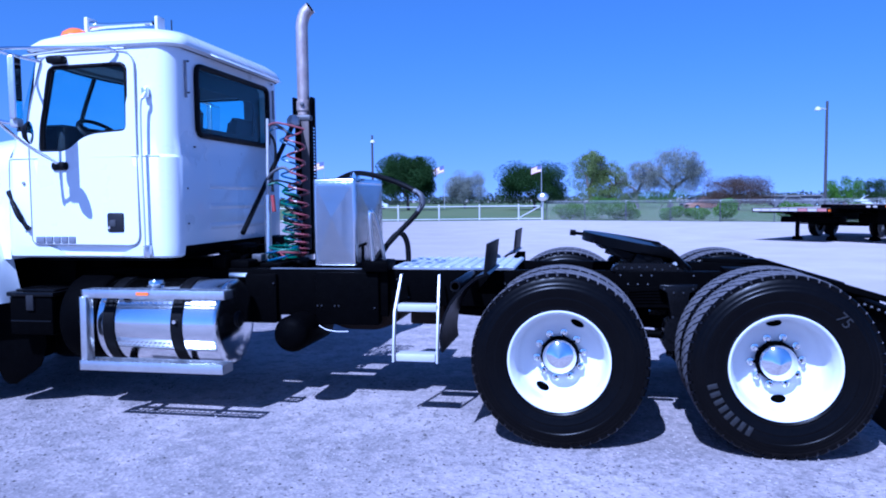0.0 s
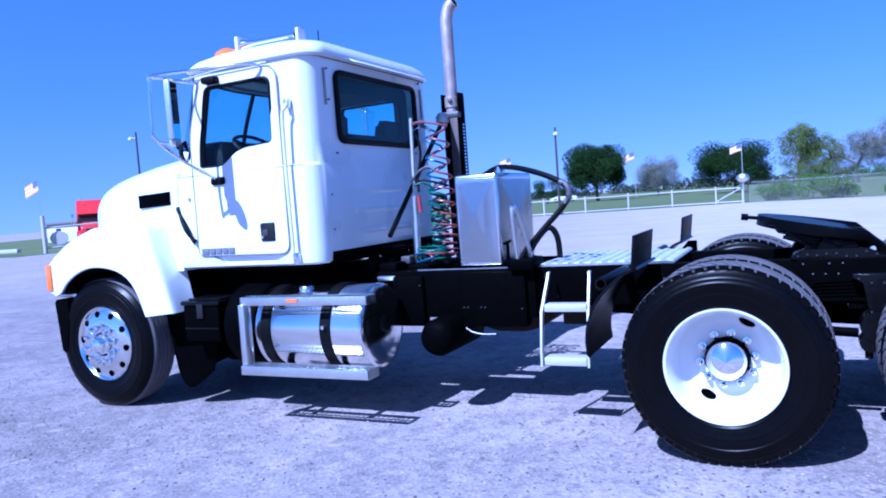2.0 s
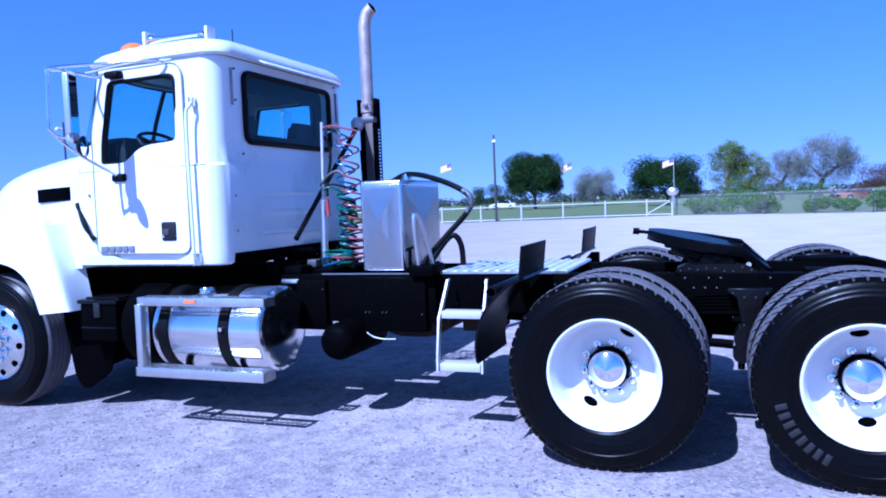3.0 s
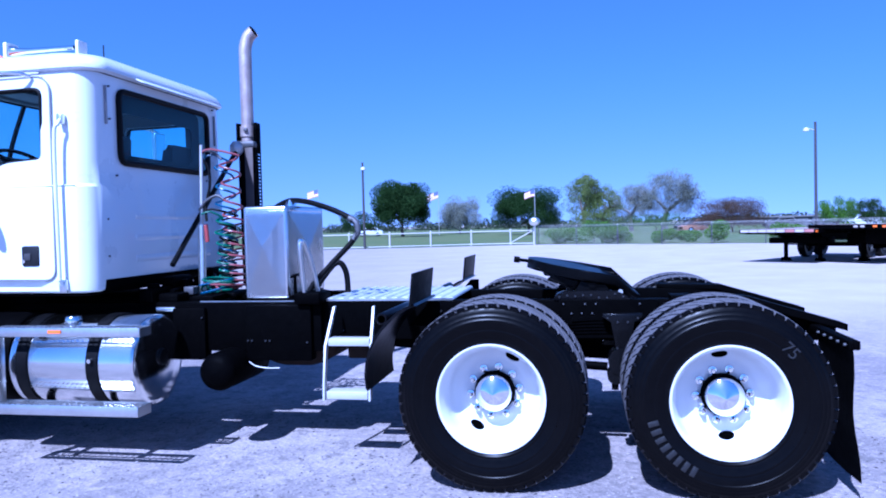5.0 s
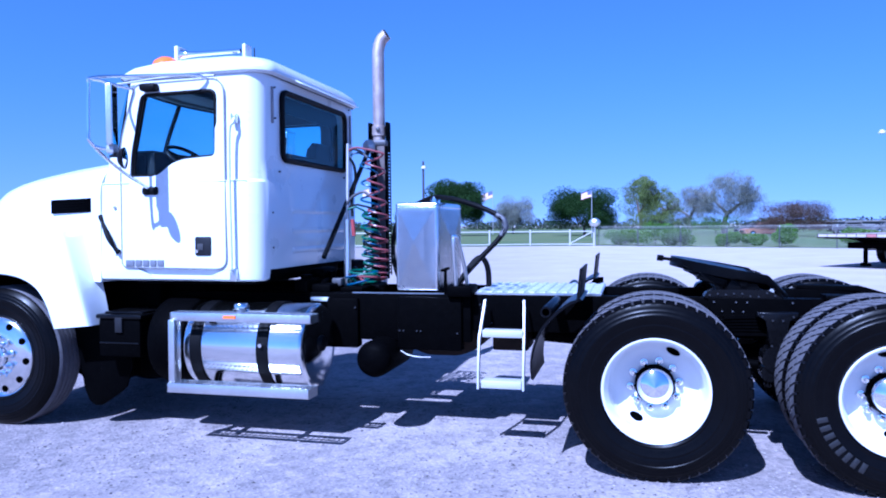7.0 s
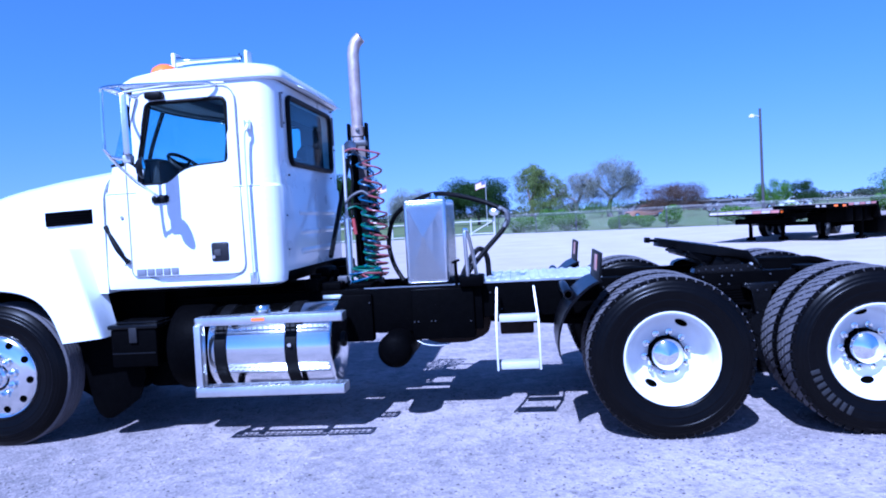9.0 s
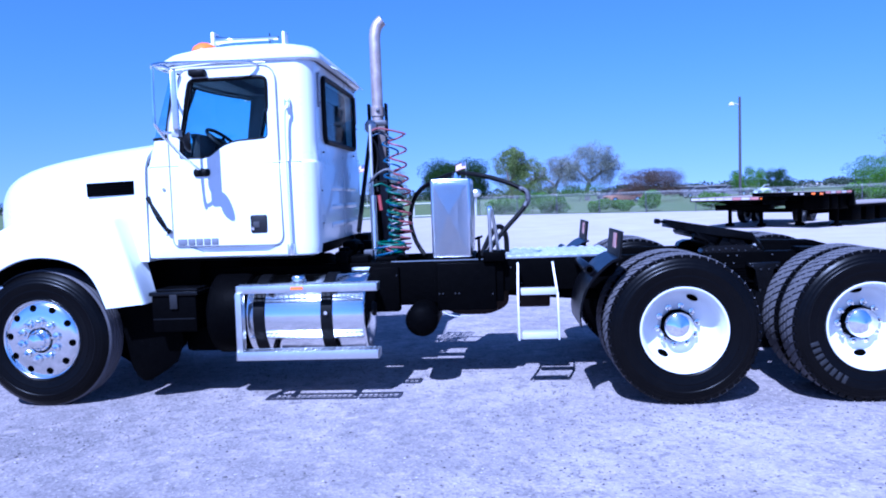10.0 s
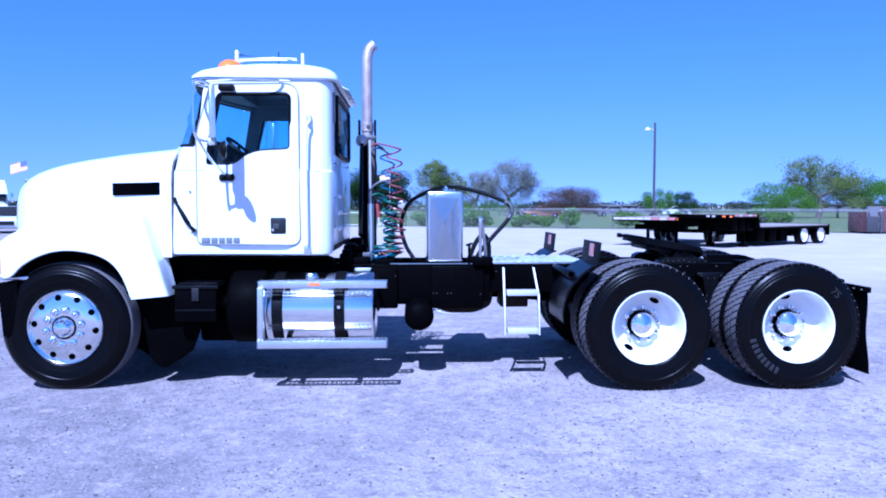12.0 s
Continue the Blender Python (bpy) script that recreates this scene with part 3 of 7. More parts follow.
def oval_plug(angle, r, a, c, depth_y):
    """A flat oval on the disc, coloured black for a vent hole's shade."""
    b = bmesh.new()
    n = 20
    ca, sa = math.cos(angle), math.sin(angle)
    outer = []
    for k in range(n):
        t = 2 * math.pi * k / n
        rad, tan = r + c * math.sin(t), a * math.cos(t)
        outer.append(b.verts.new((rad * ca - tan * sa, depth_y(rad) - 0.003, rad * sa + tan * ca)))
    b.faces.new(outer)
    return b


def disc_y(r):
    tab = [(0.165, 0.227), (0.185, 0.229), (0.205, 0.223), (0.228, 0.213), (0.245, 0.200), (0.256, 0.183), (0.263, 0.16), (0.266, 0.13)]
    for (r0, y0), (r1, y1) in zip(tab, tab[1:]):
        if r <= r1:
            return y0 + (y1 - y0) * (r - r0) / (r1 - r0)
    return 0.13


LUG = mesh_of("lug_nut", joined(spin([(0.0, -0.045), (0.008, -0.045), (0.012, -0.04), (0.012, -0.02), (0.019, -0.018), (0.021, -0.004), (0.024, 0.0)], (0, 0, 0), "y", 8), bmesh.new()), M_CHROME, 30)
CAP = mesh_of("hub_cap", spin([(0.0, -0.083), (0.05, -0.064), (0.098, -0.046), (0.103, -0.041), (0.104, -0.03), (0.104, 0.045), (0.112, 0.055), (0.112, 0.075)], (0, 0, 0), "y", 32), M_CHROME, 25)
HUB = mesh_of("hub", spin([(0.092, 0.10), (0.104, 0.12), (0.116, 0.14), (0.118, 0.2)], (0, 0, 0), "y", 28), M_BLACK, 30)


# matt black that stands for the shade inside openings not cut through
HOLE_SHADE = shader("hole_shade", (0.001, 0.001, 0.001), 0.9, spec=0.0)


def drive_wheel(x, turn, side):
    """side 1: the near pair; -1: the far pair."""
    y = 0.0 if side == 1 else flip(0.0)
    m = Matrix.Translation((x, y, 0.53)) @ (Matrix() if side == 1 else Matrix.Rotation(math.pi, 4, "Z"))
    wheel = place("wheel", RIM_DRIVE, tractor, m, "white steel wheel with dual lugged tyres")
    place("tyre", TYRE_DRIVE, wheel)
    inner = Matrix.Translation((0, 0.335, 0))
    place("tyre", TYRE_DRIVE, wheel, inner @ Matrix.Rotation(0.02, 4, "Y"))
    place("hub", HUB, wheel, Matrix.Translation((0, 0.05, 0)))
    place("hub_cap", CAP, wheel, Matrix.Translation((0, 0.175, 0)), "chrome pointed hub cap")
    for k in range(10):
        a = turn + 0.31 + k * math.pi / 5
        place("lug_nut", LUG, wheel, Matrix.Translation((0.1425 * math.cos(a), 0.228, 0.1425 * math.sin(a))) @ Matrix.Scale(1.2, 4))
    if side == 1 and x > 1:
        sidewall_marks(wheel, radians(208), 8, "75", radians(46))
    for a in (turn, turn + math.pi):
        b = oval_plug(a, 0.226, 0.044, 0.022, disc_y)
        part("vent_hole_shade", b, HOLE_SHADE, wheel)


def sidewall_marks(wheel, start, bars, text, at):
    """Raised marks on the outer sidewall: plain bars, and a readable size."""
    for k in range(bars):
        a = start + k * 0.115
        b = block(-0.014, 0.014, -0.0035, 0.002, -0.028, 0.028, 0.0015)
        bmesh.ops.transform(b, matrix=Matrix.Rotation(a, 4, "Y") @ Matrix.Translation((0, -0.0195, 0.408)), verts=b.verts)
        part("sidewall_mark", b, M_MARK, wheel)
    c = bpy.data.curves.new("size_mark", "FONT")
    c.body, c.size, c.align_x, c.align_y, c.extrude = text, 0.088, "CENTER", "CENTER", 0.002
    t = new("c", c)
    bpy.context.view_layer.update()
    me = bpy.data.meshes.new_from_object(t.evaluated_get(bpy.context.evaluated_depsgraph_get()))
    bpy.data.objects.remove(t)
    me.materials.append(M_MARK)
    place("size_mark", me, wheel, Matrix.Rotation(at, 4, "Y") @ Matrix.Translation((0, -0.0225, 0.405)) @ Matrix.Rotation(math.pi / 2, 4, "X"))


M_MARK = shader("raised_sidewall_rubber", (0.008, 0.008, 0.0095), 0.5, grain=60, vary=0.5)
for side in (1, -1):
    drive_wheel(0.0, radians(62), side)
    drive_wheel(1.26, radians(94), side)


def steer_rim():
    prof = [(0.303, 0.05), (0.308, 0.012), (0.310, 0.0), (0.306, -0.007), (0.299, -0.004), (0.293, 0.008), (0.287, 0.014), (0.279, 0.006), (0.260, -0.003), (0.235, -0.010), (0.20, -0.016), (0.185, -0.02),
            (0.10, -0.022), (0.098, 0.05), (0.303, 0.2), (0.303, 0.05)]
    return mesh_of("rim", spin(prof, (0, 0, 0), "y", 64), M_ALU, 50)


RIM_STEER = steer_rim()
STEERCAP = mesh_of("hub_cap", spin([(0.0, -0.105), (0.035, -0.10), (0.052, -0.092), (0.064, -0.075), (0.068, -0.05), (0.082, -0.04), (0.09, -0.02), (0.094, 0.02)], (0, 0, 0), "y", 32), M_CHROME, 25)
for side in (1, -1):
    y = 0.215 if side == 1 else flip(0.215)
    m = Matrix.Translation((-4.812, y, 0.53)) @ (Matrix() if side == 1 else Matrix.Rotation(math.pi, 4, "Z"))
    wheel = place("wheel", RIM_STEER, tractor, m, "polished aluminium steer wheel with ten round holes")
    place("tyre", TYRE_STEER, wheel)
    place("hub_cap", STEERCAP, wheel, None, "chrome hub cap")
    for k in range(10):
        a = 0.2 + k * math.pi / 5
        place("lug_nut", LUG, wheel, Matrix.Translation((0.1425 * math.cos(a), -0.02, 0.1425 * math.sin(a))) @ Matrix.Scale(1.5, 4))
        a += math.pi / 10
        # flat black ovals in place of the shaded holes
        part("vent_hole_shade", oval_plug(a, 0.25, 0.026, 0.026, lambda r: -0.0065 - (0.25 - r) * 0.2), HOLE_SHADE, wheel)

# ---- hood and fenders
def hood_section(x, half, top, shoulder, low, crown):
    """Half-width at the side, top height in the middle, shoulder height, lower edge."""
    pts, n = [], 10
    side = []
    for k in range(n + 1):
        t = k / n
        a = t * math.pi / 2
        side.append((half * (math.cos(a) ** 0.62), shoulder + (top - shoulder) * (math.sin(a) ** 0.85)))
    left = [(-half - 0.012, low)] + [(-p[0], p[1]) for p in side]
    right = [(p[0], p[1]) for p in side[::-1]][1:] + [(half + 0.012, low)]
    return [Vector((x, YC + p[0], p[1])) for p in left + right]


HOOD = [(-3.90, 0.885, 2.06, 1.74, 1.10, 0), (-4.10, 0.86, 2.045, 1.74, 1.10, 0), (-4.5, 0.785, 2.005, 1.70, 1.22, 0), (-4.85, 0.715, 1.955, 1.66, 1.24, 0),
        (-5.05, 0.66, 1.92, 1.62, 1.24, 0), (-5.20, 0.605, 1.885, 1.57, 1.14, 0), (-5.32, 0.525, 1.85, 1.53, 1.06, 0), (-5.43, 0.425, 1.805, 1.49, 1.03, 0), (-5.52, 0.32, 1.75, 1.45, 1.01, 0), (-5.575, 0.23, 1.69, 1.42, 1.0, 0)]
HOOD[0] = (-3.965,) + HOOD[0][1:]
hood = part("hood", loft([hood_section(*h) for h in HOOD]), M_WHITE, tractor, "white sloped hood", 50)
# grille surround standing just ahead of the nose
b = prism(rounded([(1.0, 0.95), (1.0, 1.6), (1.42, 1.6), (1.42, 0.95)], 0.08), -5.588, -5.56, 0.004, axis="x")
grille = part("grille", b, M_BLACK, tractor, "dark grille with bright surround")
for k in range(6):
    y = 1.02 + k * 0.068
    part("grille_bar", block(-5.594, -5.586, y, y + 0.02, 1.0, 1.56), M_CHROME, grille)


def side_of_hood(x):
    for h0, h1 in zip(HOOD, HOOD[1:]):
        if x >= h1[0]:
            t = min(1.0, max(0.0, (x - h0[0]) / (h1[0] - h0[0])))
            return YC - h0[1] - (h1[1] - h0[1]) * t
    return YC - 0.4


for near in (True, False):
    ys = (lambda v: v) if near else flip
    outer = [(-5.33, 0.965), (-5.335, 1.20), (-5.24, 1.275), (-5.09, 1.365), (-4.94, 1.43), (-4.76, 1.485), (-4.42, 1.512), (-4.20, 1.49), (-4.14, 1.43), (-3.95, 0.79), (-4.24, 0.765),
             (-4.31, 0.95), (-4.40, 1.07), (-4.53, 1.14), (-4.70, 1.172), (-4.86, 1.165), (-5.0, 1.12), (-5.12, 1.05), (-5.20, 0.97), (-5.26, 0.945)]
    # three steps in depth: rounded outer shoulder, full depth, then falling into the hood
    def ring(y, inset, drop):
        cx, cz = -4.72, 0.95
        out = []
        deep = y
        for i, (x, z) in enumerate(outer):
            if deep > 1:
                # rings past the shoulder run from it into the side of the hood
                y = 0.21 + (side_of_hood(x) + 0.03 - 0.21) * (deep - 1)
                if i <= 9:
                    drop = -0.13 * max(0.0, deep - 1.25) ** 2.2 * min(1.0, max(0.0, (x + 5.15) / 0.4)) * (1.0 if i < 9 else 0.0)
            if i <= 9:
                ahead = -0.09 * min(1.0, max(0.0, (-5.05 - x) / 0.25)) * min(1.0, max(0.0, (y - 0.165) / 0.12))
                out.append(Vector((x + ahead + (cx - x) * inset, ys(y), z - drop * max(0, (z - 1.0) / 0.5))))
            else:
                out.append(Vector((x, ys(y), z)))
        return out
    b = loft([ring(0.15, 0.030, 0.022), ring(0.152, 0.02, 0.014), ring(0.158, 0.011, 0.008), ring(0.169, 0.005, 0.004), ring(0.187, 0.001, 0.001), ring(0.21, 0, 0), ring(1.3, -0.002, 0), ring(1.5, -0.004, 0), ring(1.7, -0.004, 0), ring(1.85, -0.004, 0), ring(1.95, -0.004, 0), ring(2.05, -0.004, 0), ring(2.2, -0.004, 0)])
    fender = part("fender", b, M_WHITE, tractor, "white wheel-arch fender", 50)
    # the faces under the arch are black
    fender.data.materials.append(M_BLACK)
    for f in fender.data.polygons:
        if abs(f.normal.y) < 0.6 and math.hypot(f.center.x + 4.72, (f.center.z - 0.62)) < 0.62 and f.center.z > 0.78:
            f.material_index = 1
    # lip round the arch
    lip = [(x, ys(0.158), z) for x, z in outer[10:]]
    part("arch_lip", tube(lip, 0.012, smooth=4), M_WHITE, fender)
    lamp = part("marker_lamp", block(-5.345, -5.283, min(ys(0.135), ys(0.215)), max(ys(0.135), ys(0.215)), 0.985, 1.205, 0.01), M_AMBER, fender, "amber side marker lamp")
    part("headlight", block(-5.45, -5.36, min(ys(0.28), ys(0.5)), max(ys(0.26), ys(0.5)), 1.04, 1.2, 0.03), M_CHROME, fender, "chrome headlight")
    # inner wheel-arch liner
    part("arch_liner", prism([(-5.2, 0.95), (-5.12, 1.1), (-4.86, 1.2), (-4.5, 1.18), (-4.3, 1.0), (-4.25, 0.8), (-4.3, 0.8), (-4.36, 1.0), (-4.52, 1.15), (-4.86, 1.17), (-5.1, 1.07), (-5.17, 0.95)],
                             min(ys(0.2), ys(0.8)), max(ys(0.2), ys(0.8))), M_RUBBER, fender)
    # splash flap behind the steer wheel
    part("splash_flap", prism([(-4.28, 0.80), (-3.80, 0.80), (-3.76, 0.46), (-3.82, 0.30), (-3.90, 0.24), (-4.04, 0.155), (-4.10, 0.15), (-4.15, 0.19), (-4.19, 0.27), (-4.23, 0.5)], min(ys(0.38), ys(0.395)), max(ys(0.38), ys(0.395)), 0.003), M_BLACK, fender)
    # dark inner apron that closes the arch towards the engine and the cab
    part("inner_apron", prism([(-5.15, 0.55), (-5.15, 1.16), (-4.3, 1.16), (-3.95, 1.08), (-3.7, 1.08), (-3.75, 0.55), (-3.92, 0.34), (-4.30, 0.20), (-4.5, 0.35)], min(ys(0.66), ys(0.72)), max(ys(0.66), ys(0.72)), 0.01), M_BLACK, fender)
    # hood side vent
    v0, v1 = Vector((-4.475, ys(0.418), 1.665)), Vector((-4.06, ys(0.352), 1.672))
    b = bmesh.new()
    d = (v1 - v0).normalized()
    nrm = Vector((d.y, -d.x, 0)) * (1 if near else -1)
    if nrm.y * (1 if near else -1) > 0:
        nrm.negate()
    for off, grow in ((0.006, 0.0),):
        q = [v0 + Vector((0, 0, -0.05)), v1 + Vector((0, 0, -0.05)), v1 + Vector((0, 0, 0.056)), v0 + Vector((0, 0, 0.056))]
        f = b.faces.new([b.verts.new(p + nrm * 0.016) for p in q])
        r = bmesh.ops.extrude_face_region(b, geom=[f])
        for v in r["geom"]:
            if isinstance(v, bmesh.types.BMVert):
                v.co -= nrm * 0.05
    vent = part("hood_vent", b, M_BLACK, hood, "black louvred hood vent")
    for k in range(5):
        z = -0.035 + k * 0.019
        part("louvre", rod(v0 + Vector((0.02, 0, z)) + nrm * 0.018, v1 + Vector((-0.02, 0, z)) + nrm * 0.018, 0.004, seg=6), M_BLACK, hood)
    # rubber hood latch
    tb = tube([(-3.925, ys(0.275), 1.59), (-3.895, ys(0.255), 1.54), (-3.83, ys(0.238), 1.43), (-3.785, ys(0.238), 1.36), (-3.755, ys(0.25), 1.32)], lambda t: 0.012 + 0.008 * abs(math.cos(2 * math.pi * t)), smooth=6)
    part("hood_latch", tb, M_RUBBER, hood, "black rubber hood latch")
seam = hood_section(-3.945, 0.868, 2.04, 1.73, 1.12, 0)
part("cowl_gasket", tube(seam, 0.007, smooth=0, seg=6), M_RUBBER, hood)
part("nose_trim", block(-5.592, -5.55, 1.04, 1.38, 1.61, 1.64, 0.008), M_CHROME, hood)
b = prism(rounded([(-5.30, 0.45), (-5.34, 0.90), (-5.18, 0.92), (-5.18, 0.80), (-5.24, 0.45)], 0.02), 0.19, flip(0.19), 0.015)
part("front_bumper", b, M_BLACK, tractor, "black steel front bumper")
part("bumper_step", block(-5.33, -5.10, 0.22, 0.55, 0.92, 0.95, 0.01), M_STEP, tractor)

# ---- cab shell: outer skin, hollow inside, window openings cut through
def cab_section(z, xf, xr, half, bow, rf, rr, n=7):
    """A rounded plan section: front and rear x, half-width, how far the front bows out."""
    pts = []
    def arc(cx, cy, r, a0, a1):
        for k in range(n + 1):
            a = a0 + (a1 - a0) * k / n
            pts.append((cx + r * math.cos(a), cy + r * math.sin(a)))
    arc(xr - rr, -half + rr, rr, 0, -math.pi / 2)
    arc(xf + rf, -half + rf, rf, -math.pi / 2, -math.pi)
    arc(xf + rf, half - rf, rf, math.pi, math.pi / 2)
    arc(xr - rr, half - rr, rr, math.pi / 2, 0)
    out = []
    for x, y in pts:
        t = max(0.0, 1 - (y / half) ** 2)
        w = max(0.0, min(1.0, (xf + 0.45 - x) / 0.45))
        out.append(Vector((x - bow * t * w, YC + y, z)))
    # points across the bowed front
    front = [i for i in range(len(pts)) if i == 2 * n + 1]
    k = front[0]
    extra = []
    y0, y1 = pts[k][1], pts[k + 1][1]
    for j in range(1, 8):
        y = y0 + (y1 - y0) * j / 8
        extra.append(Vector((xf - bow * max(0, 1 - (y / half) ** 2), YC + y, z)))
    return out[:k + 1] + extra + out[k + 1:]


H = 0.945
CAB = [(1.115, -3.93, -2.66, H - 0.04, 0.0, 0.05, 0.10), (1.13, -3.95, -2.63, H - 0.01, 0.0, 0.05, 0.12), (1.20, -3.95, -2.62, H, 0.0, 0.05, 0.13), (1.815, -3.93, -2.615, H, 0.02, 0.06, 0.13),
       (1.835, -3.92, -2.625, H - 0.014, 0.03, 0.06, 0.13), (1.98, -3.86, -2.625, H - 0.016, 0.24, 0.05, 0.13), (2.05, -3.84, -2.625, H - 0.018, 0.27, 0.05, 0.13), (2.52, -3.70, -2.625, H - 0.03, 0.22, 0.05, 0.13),
       (2.575, -3.69, -2.625, H - 0.032, 0.21, 0.06, 0.13)]
cab = part("cab_shell", loft([cab_section(*c) for c in CAB]), M_WHITE, tractor, "white steel day cab", 35)
inner = [(1.20, -3.86, -2.70, H - 0.06, 0.0, 0.05, 0.1), (1.82, -3.86, -2.69, H - 0.06, 0.02, 0.05, 0.1), (2.05, -3.79, -2.69, H - 0.06, 0.26, 0.04, 0.1), (2.54, -3.65, -2.69, H - 0.075, 0.21, 0.04, 0.1), (2.60, -3.63, -2.70, H - 0.08, 0.18, 0.04, 0.1)]
door_glass = rounded([(-3.553, 2.455), (-2.962, 2.462), (-2.965, 2.0), (-3.22, 1.985), (-3.315, 1.955), (-3.43, 1.868), (-3.655, 1.868), (-3.645, 2.05)], [0.04, 0.06, 0.04, 0.08, 0.07, 0.06, 0.03, 0.1])
rear_glass = rounded([(0.60, 1.99), (0.60, 2.487), (flip(0.60), 2.487), (flip(0.60), 1.99)], 0.07)
cut(cab, [loft([cab_section(*c) for c in inner]), prism(door_glass, 0.0, 0.6), prism(door_glass, flip(0.6), flip(0.0)), prism(rear_glass, -2.8, -2.4, axis="x"), prism([(-4.5, 2.03), (-4.5, 2.555), (-3.664, 2.555), (-3.759, 2.03)], -0.1, 2.6)]
    + [block(-2.86, -2.5, 0.40, flip(0.40), 1.0, 1.195)]
    + [prism(rounded([(-3.47, 1.14), (-3.62, 1.206), (-2.90, 1.206), (-3.05, 1.14)], 0.015), min(e, f), max(e, f)) for e, f in ((0.2, 0.292), (flip(0.2), flip(0.292)))])

def trim_inside(ob):
    """Dark trim on the inner skin of the shell or the roof."""
    ob.data.materials.append(M_TRIM)
    for f in ob.data.polygons:
        c, n = f.center, f.normal
        to = Vector((-3.25 - c.x, YC - c.y, 0))
        inner_side = to.length > 0.1 and n.dot(to.normalized()) > 0.25
        if -3.99 < c.x < -2.685 and abs(c.y - YC) < H - 0.055 and (inner_side or (n.z < -0.5 and c.z > 2.4)):
            f.material_index = 1


trim_inside(cab)
ROOF = [(2.575, -3.74, -2.60, H - 0.026, 0.16, 0.1, 0.15), (2.592, -3.755, -2.575, H - 0.004, 0.18, 0.1, 0.16), (2.615, -3.75, -2.575, H - 0.002, 0.18, 0.12, 0.17), (2.66, -3.70, -2.60, H - 0.03, 0.16, 0.14, 0.18), (2.70, -3.58, -2.65, H - 0.085, 0.15, 0.18, 0.2),
        (2.728, -3.42, -2.73, H - 0.16, 0.12, 0.2, 0.22), (2.742, -3.2, -2.85, H - 0.3, 0.08, 0.2, 0.2), (2.748, -3.05, -2.98, H - 0.6, 0.02, 0.03, 0.03)]
roof = part("roof", loft([cab_section(*c) for c in ROOF]), M_WHITE, tractor, "white moulded cab roof", 60)
cut(roof, [prism(rounded([(-3.58, 0.44), (-2.76, 0.44), (-2.76, flip(0.44)), (-3.58, flip(0.44))], 0.1), 2.5, 2.655, axis="z")])
trim_inside(roof)
b = prism([(-2.60, 2.60), (-2.515, 2.56), (-2.515, 2.566), (-2.60, 2.615)], 0.75, flip(0.5), 0.002)
part("rear_visor", b, M_WHITE, tractor)


def glazing(name, outline, at, axis, parent, gasket=0.02, thick=0.006, label=""):
    g = part(name, prism(outline, at, at + thick, axis=axis), M_GLASS, parent, label)
    g.visible_shadow = False
    pts = [(Vector((p[0], at, p[1])) if axis == "y" else Vector((at, p[0], p[1]))) for p in outline]
    part("gasket", tube(pts + [pts[0], pts[1]], gasket, smooth=0, seg=8), M_RUBBER, parent)
    return g


def line_inside(ob, y, near):
    """Dark trim on the faces of a door that look into the cab."""
    ob.data.materials.append(M_TRIM)
    for f in ob.data.polygons:
        if (f.center.y > y) == near and abs(f.normal.y) > 0.9:
            f.material_index = 1


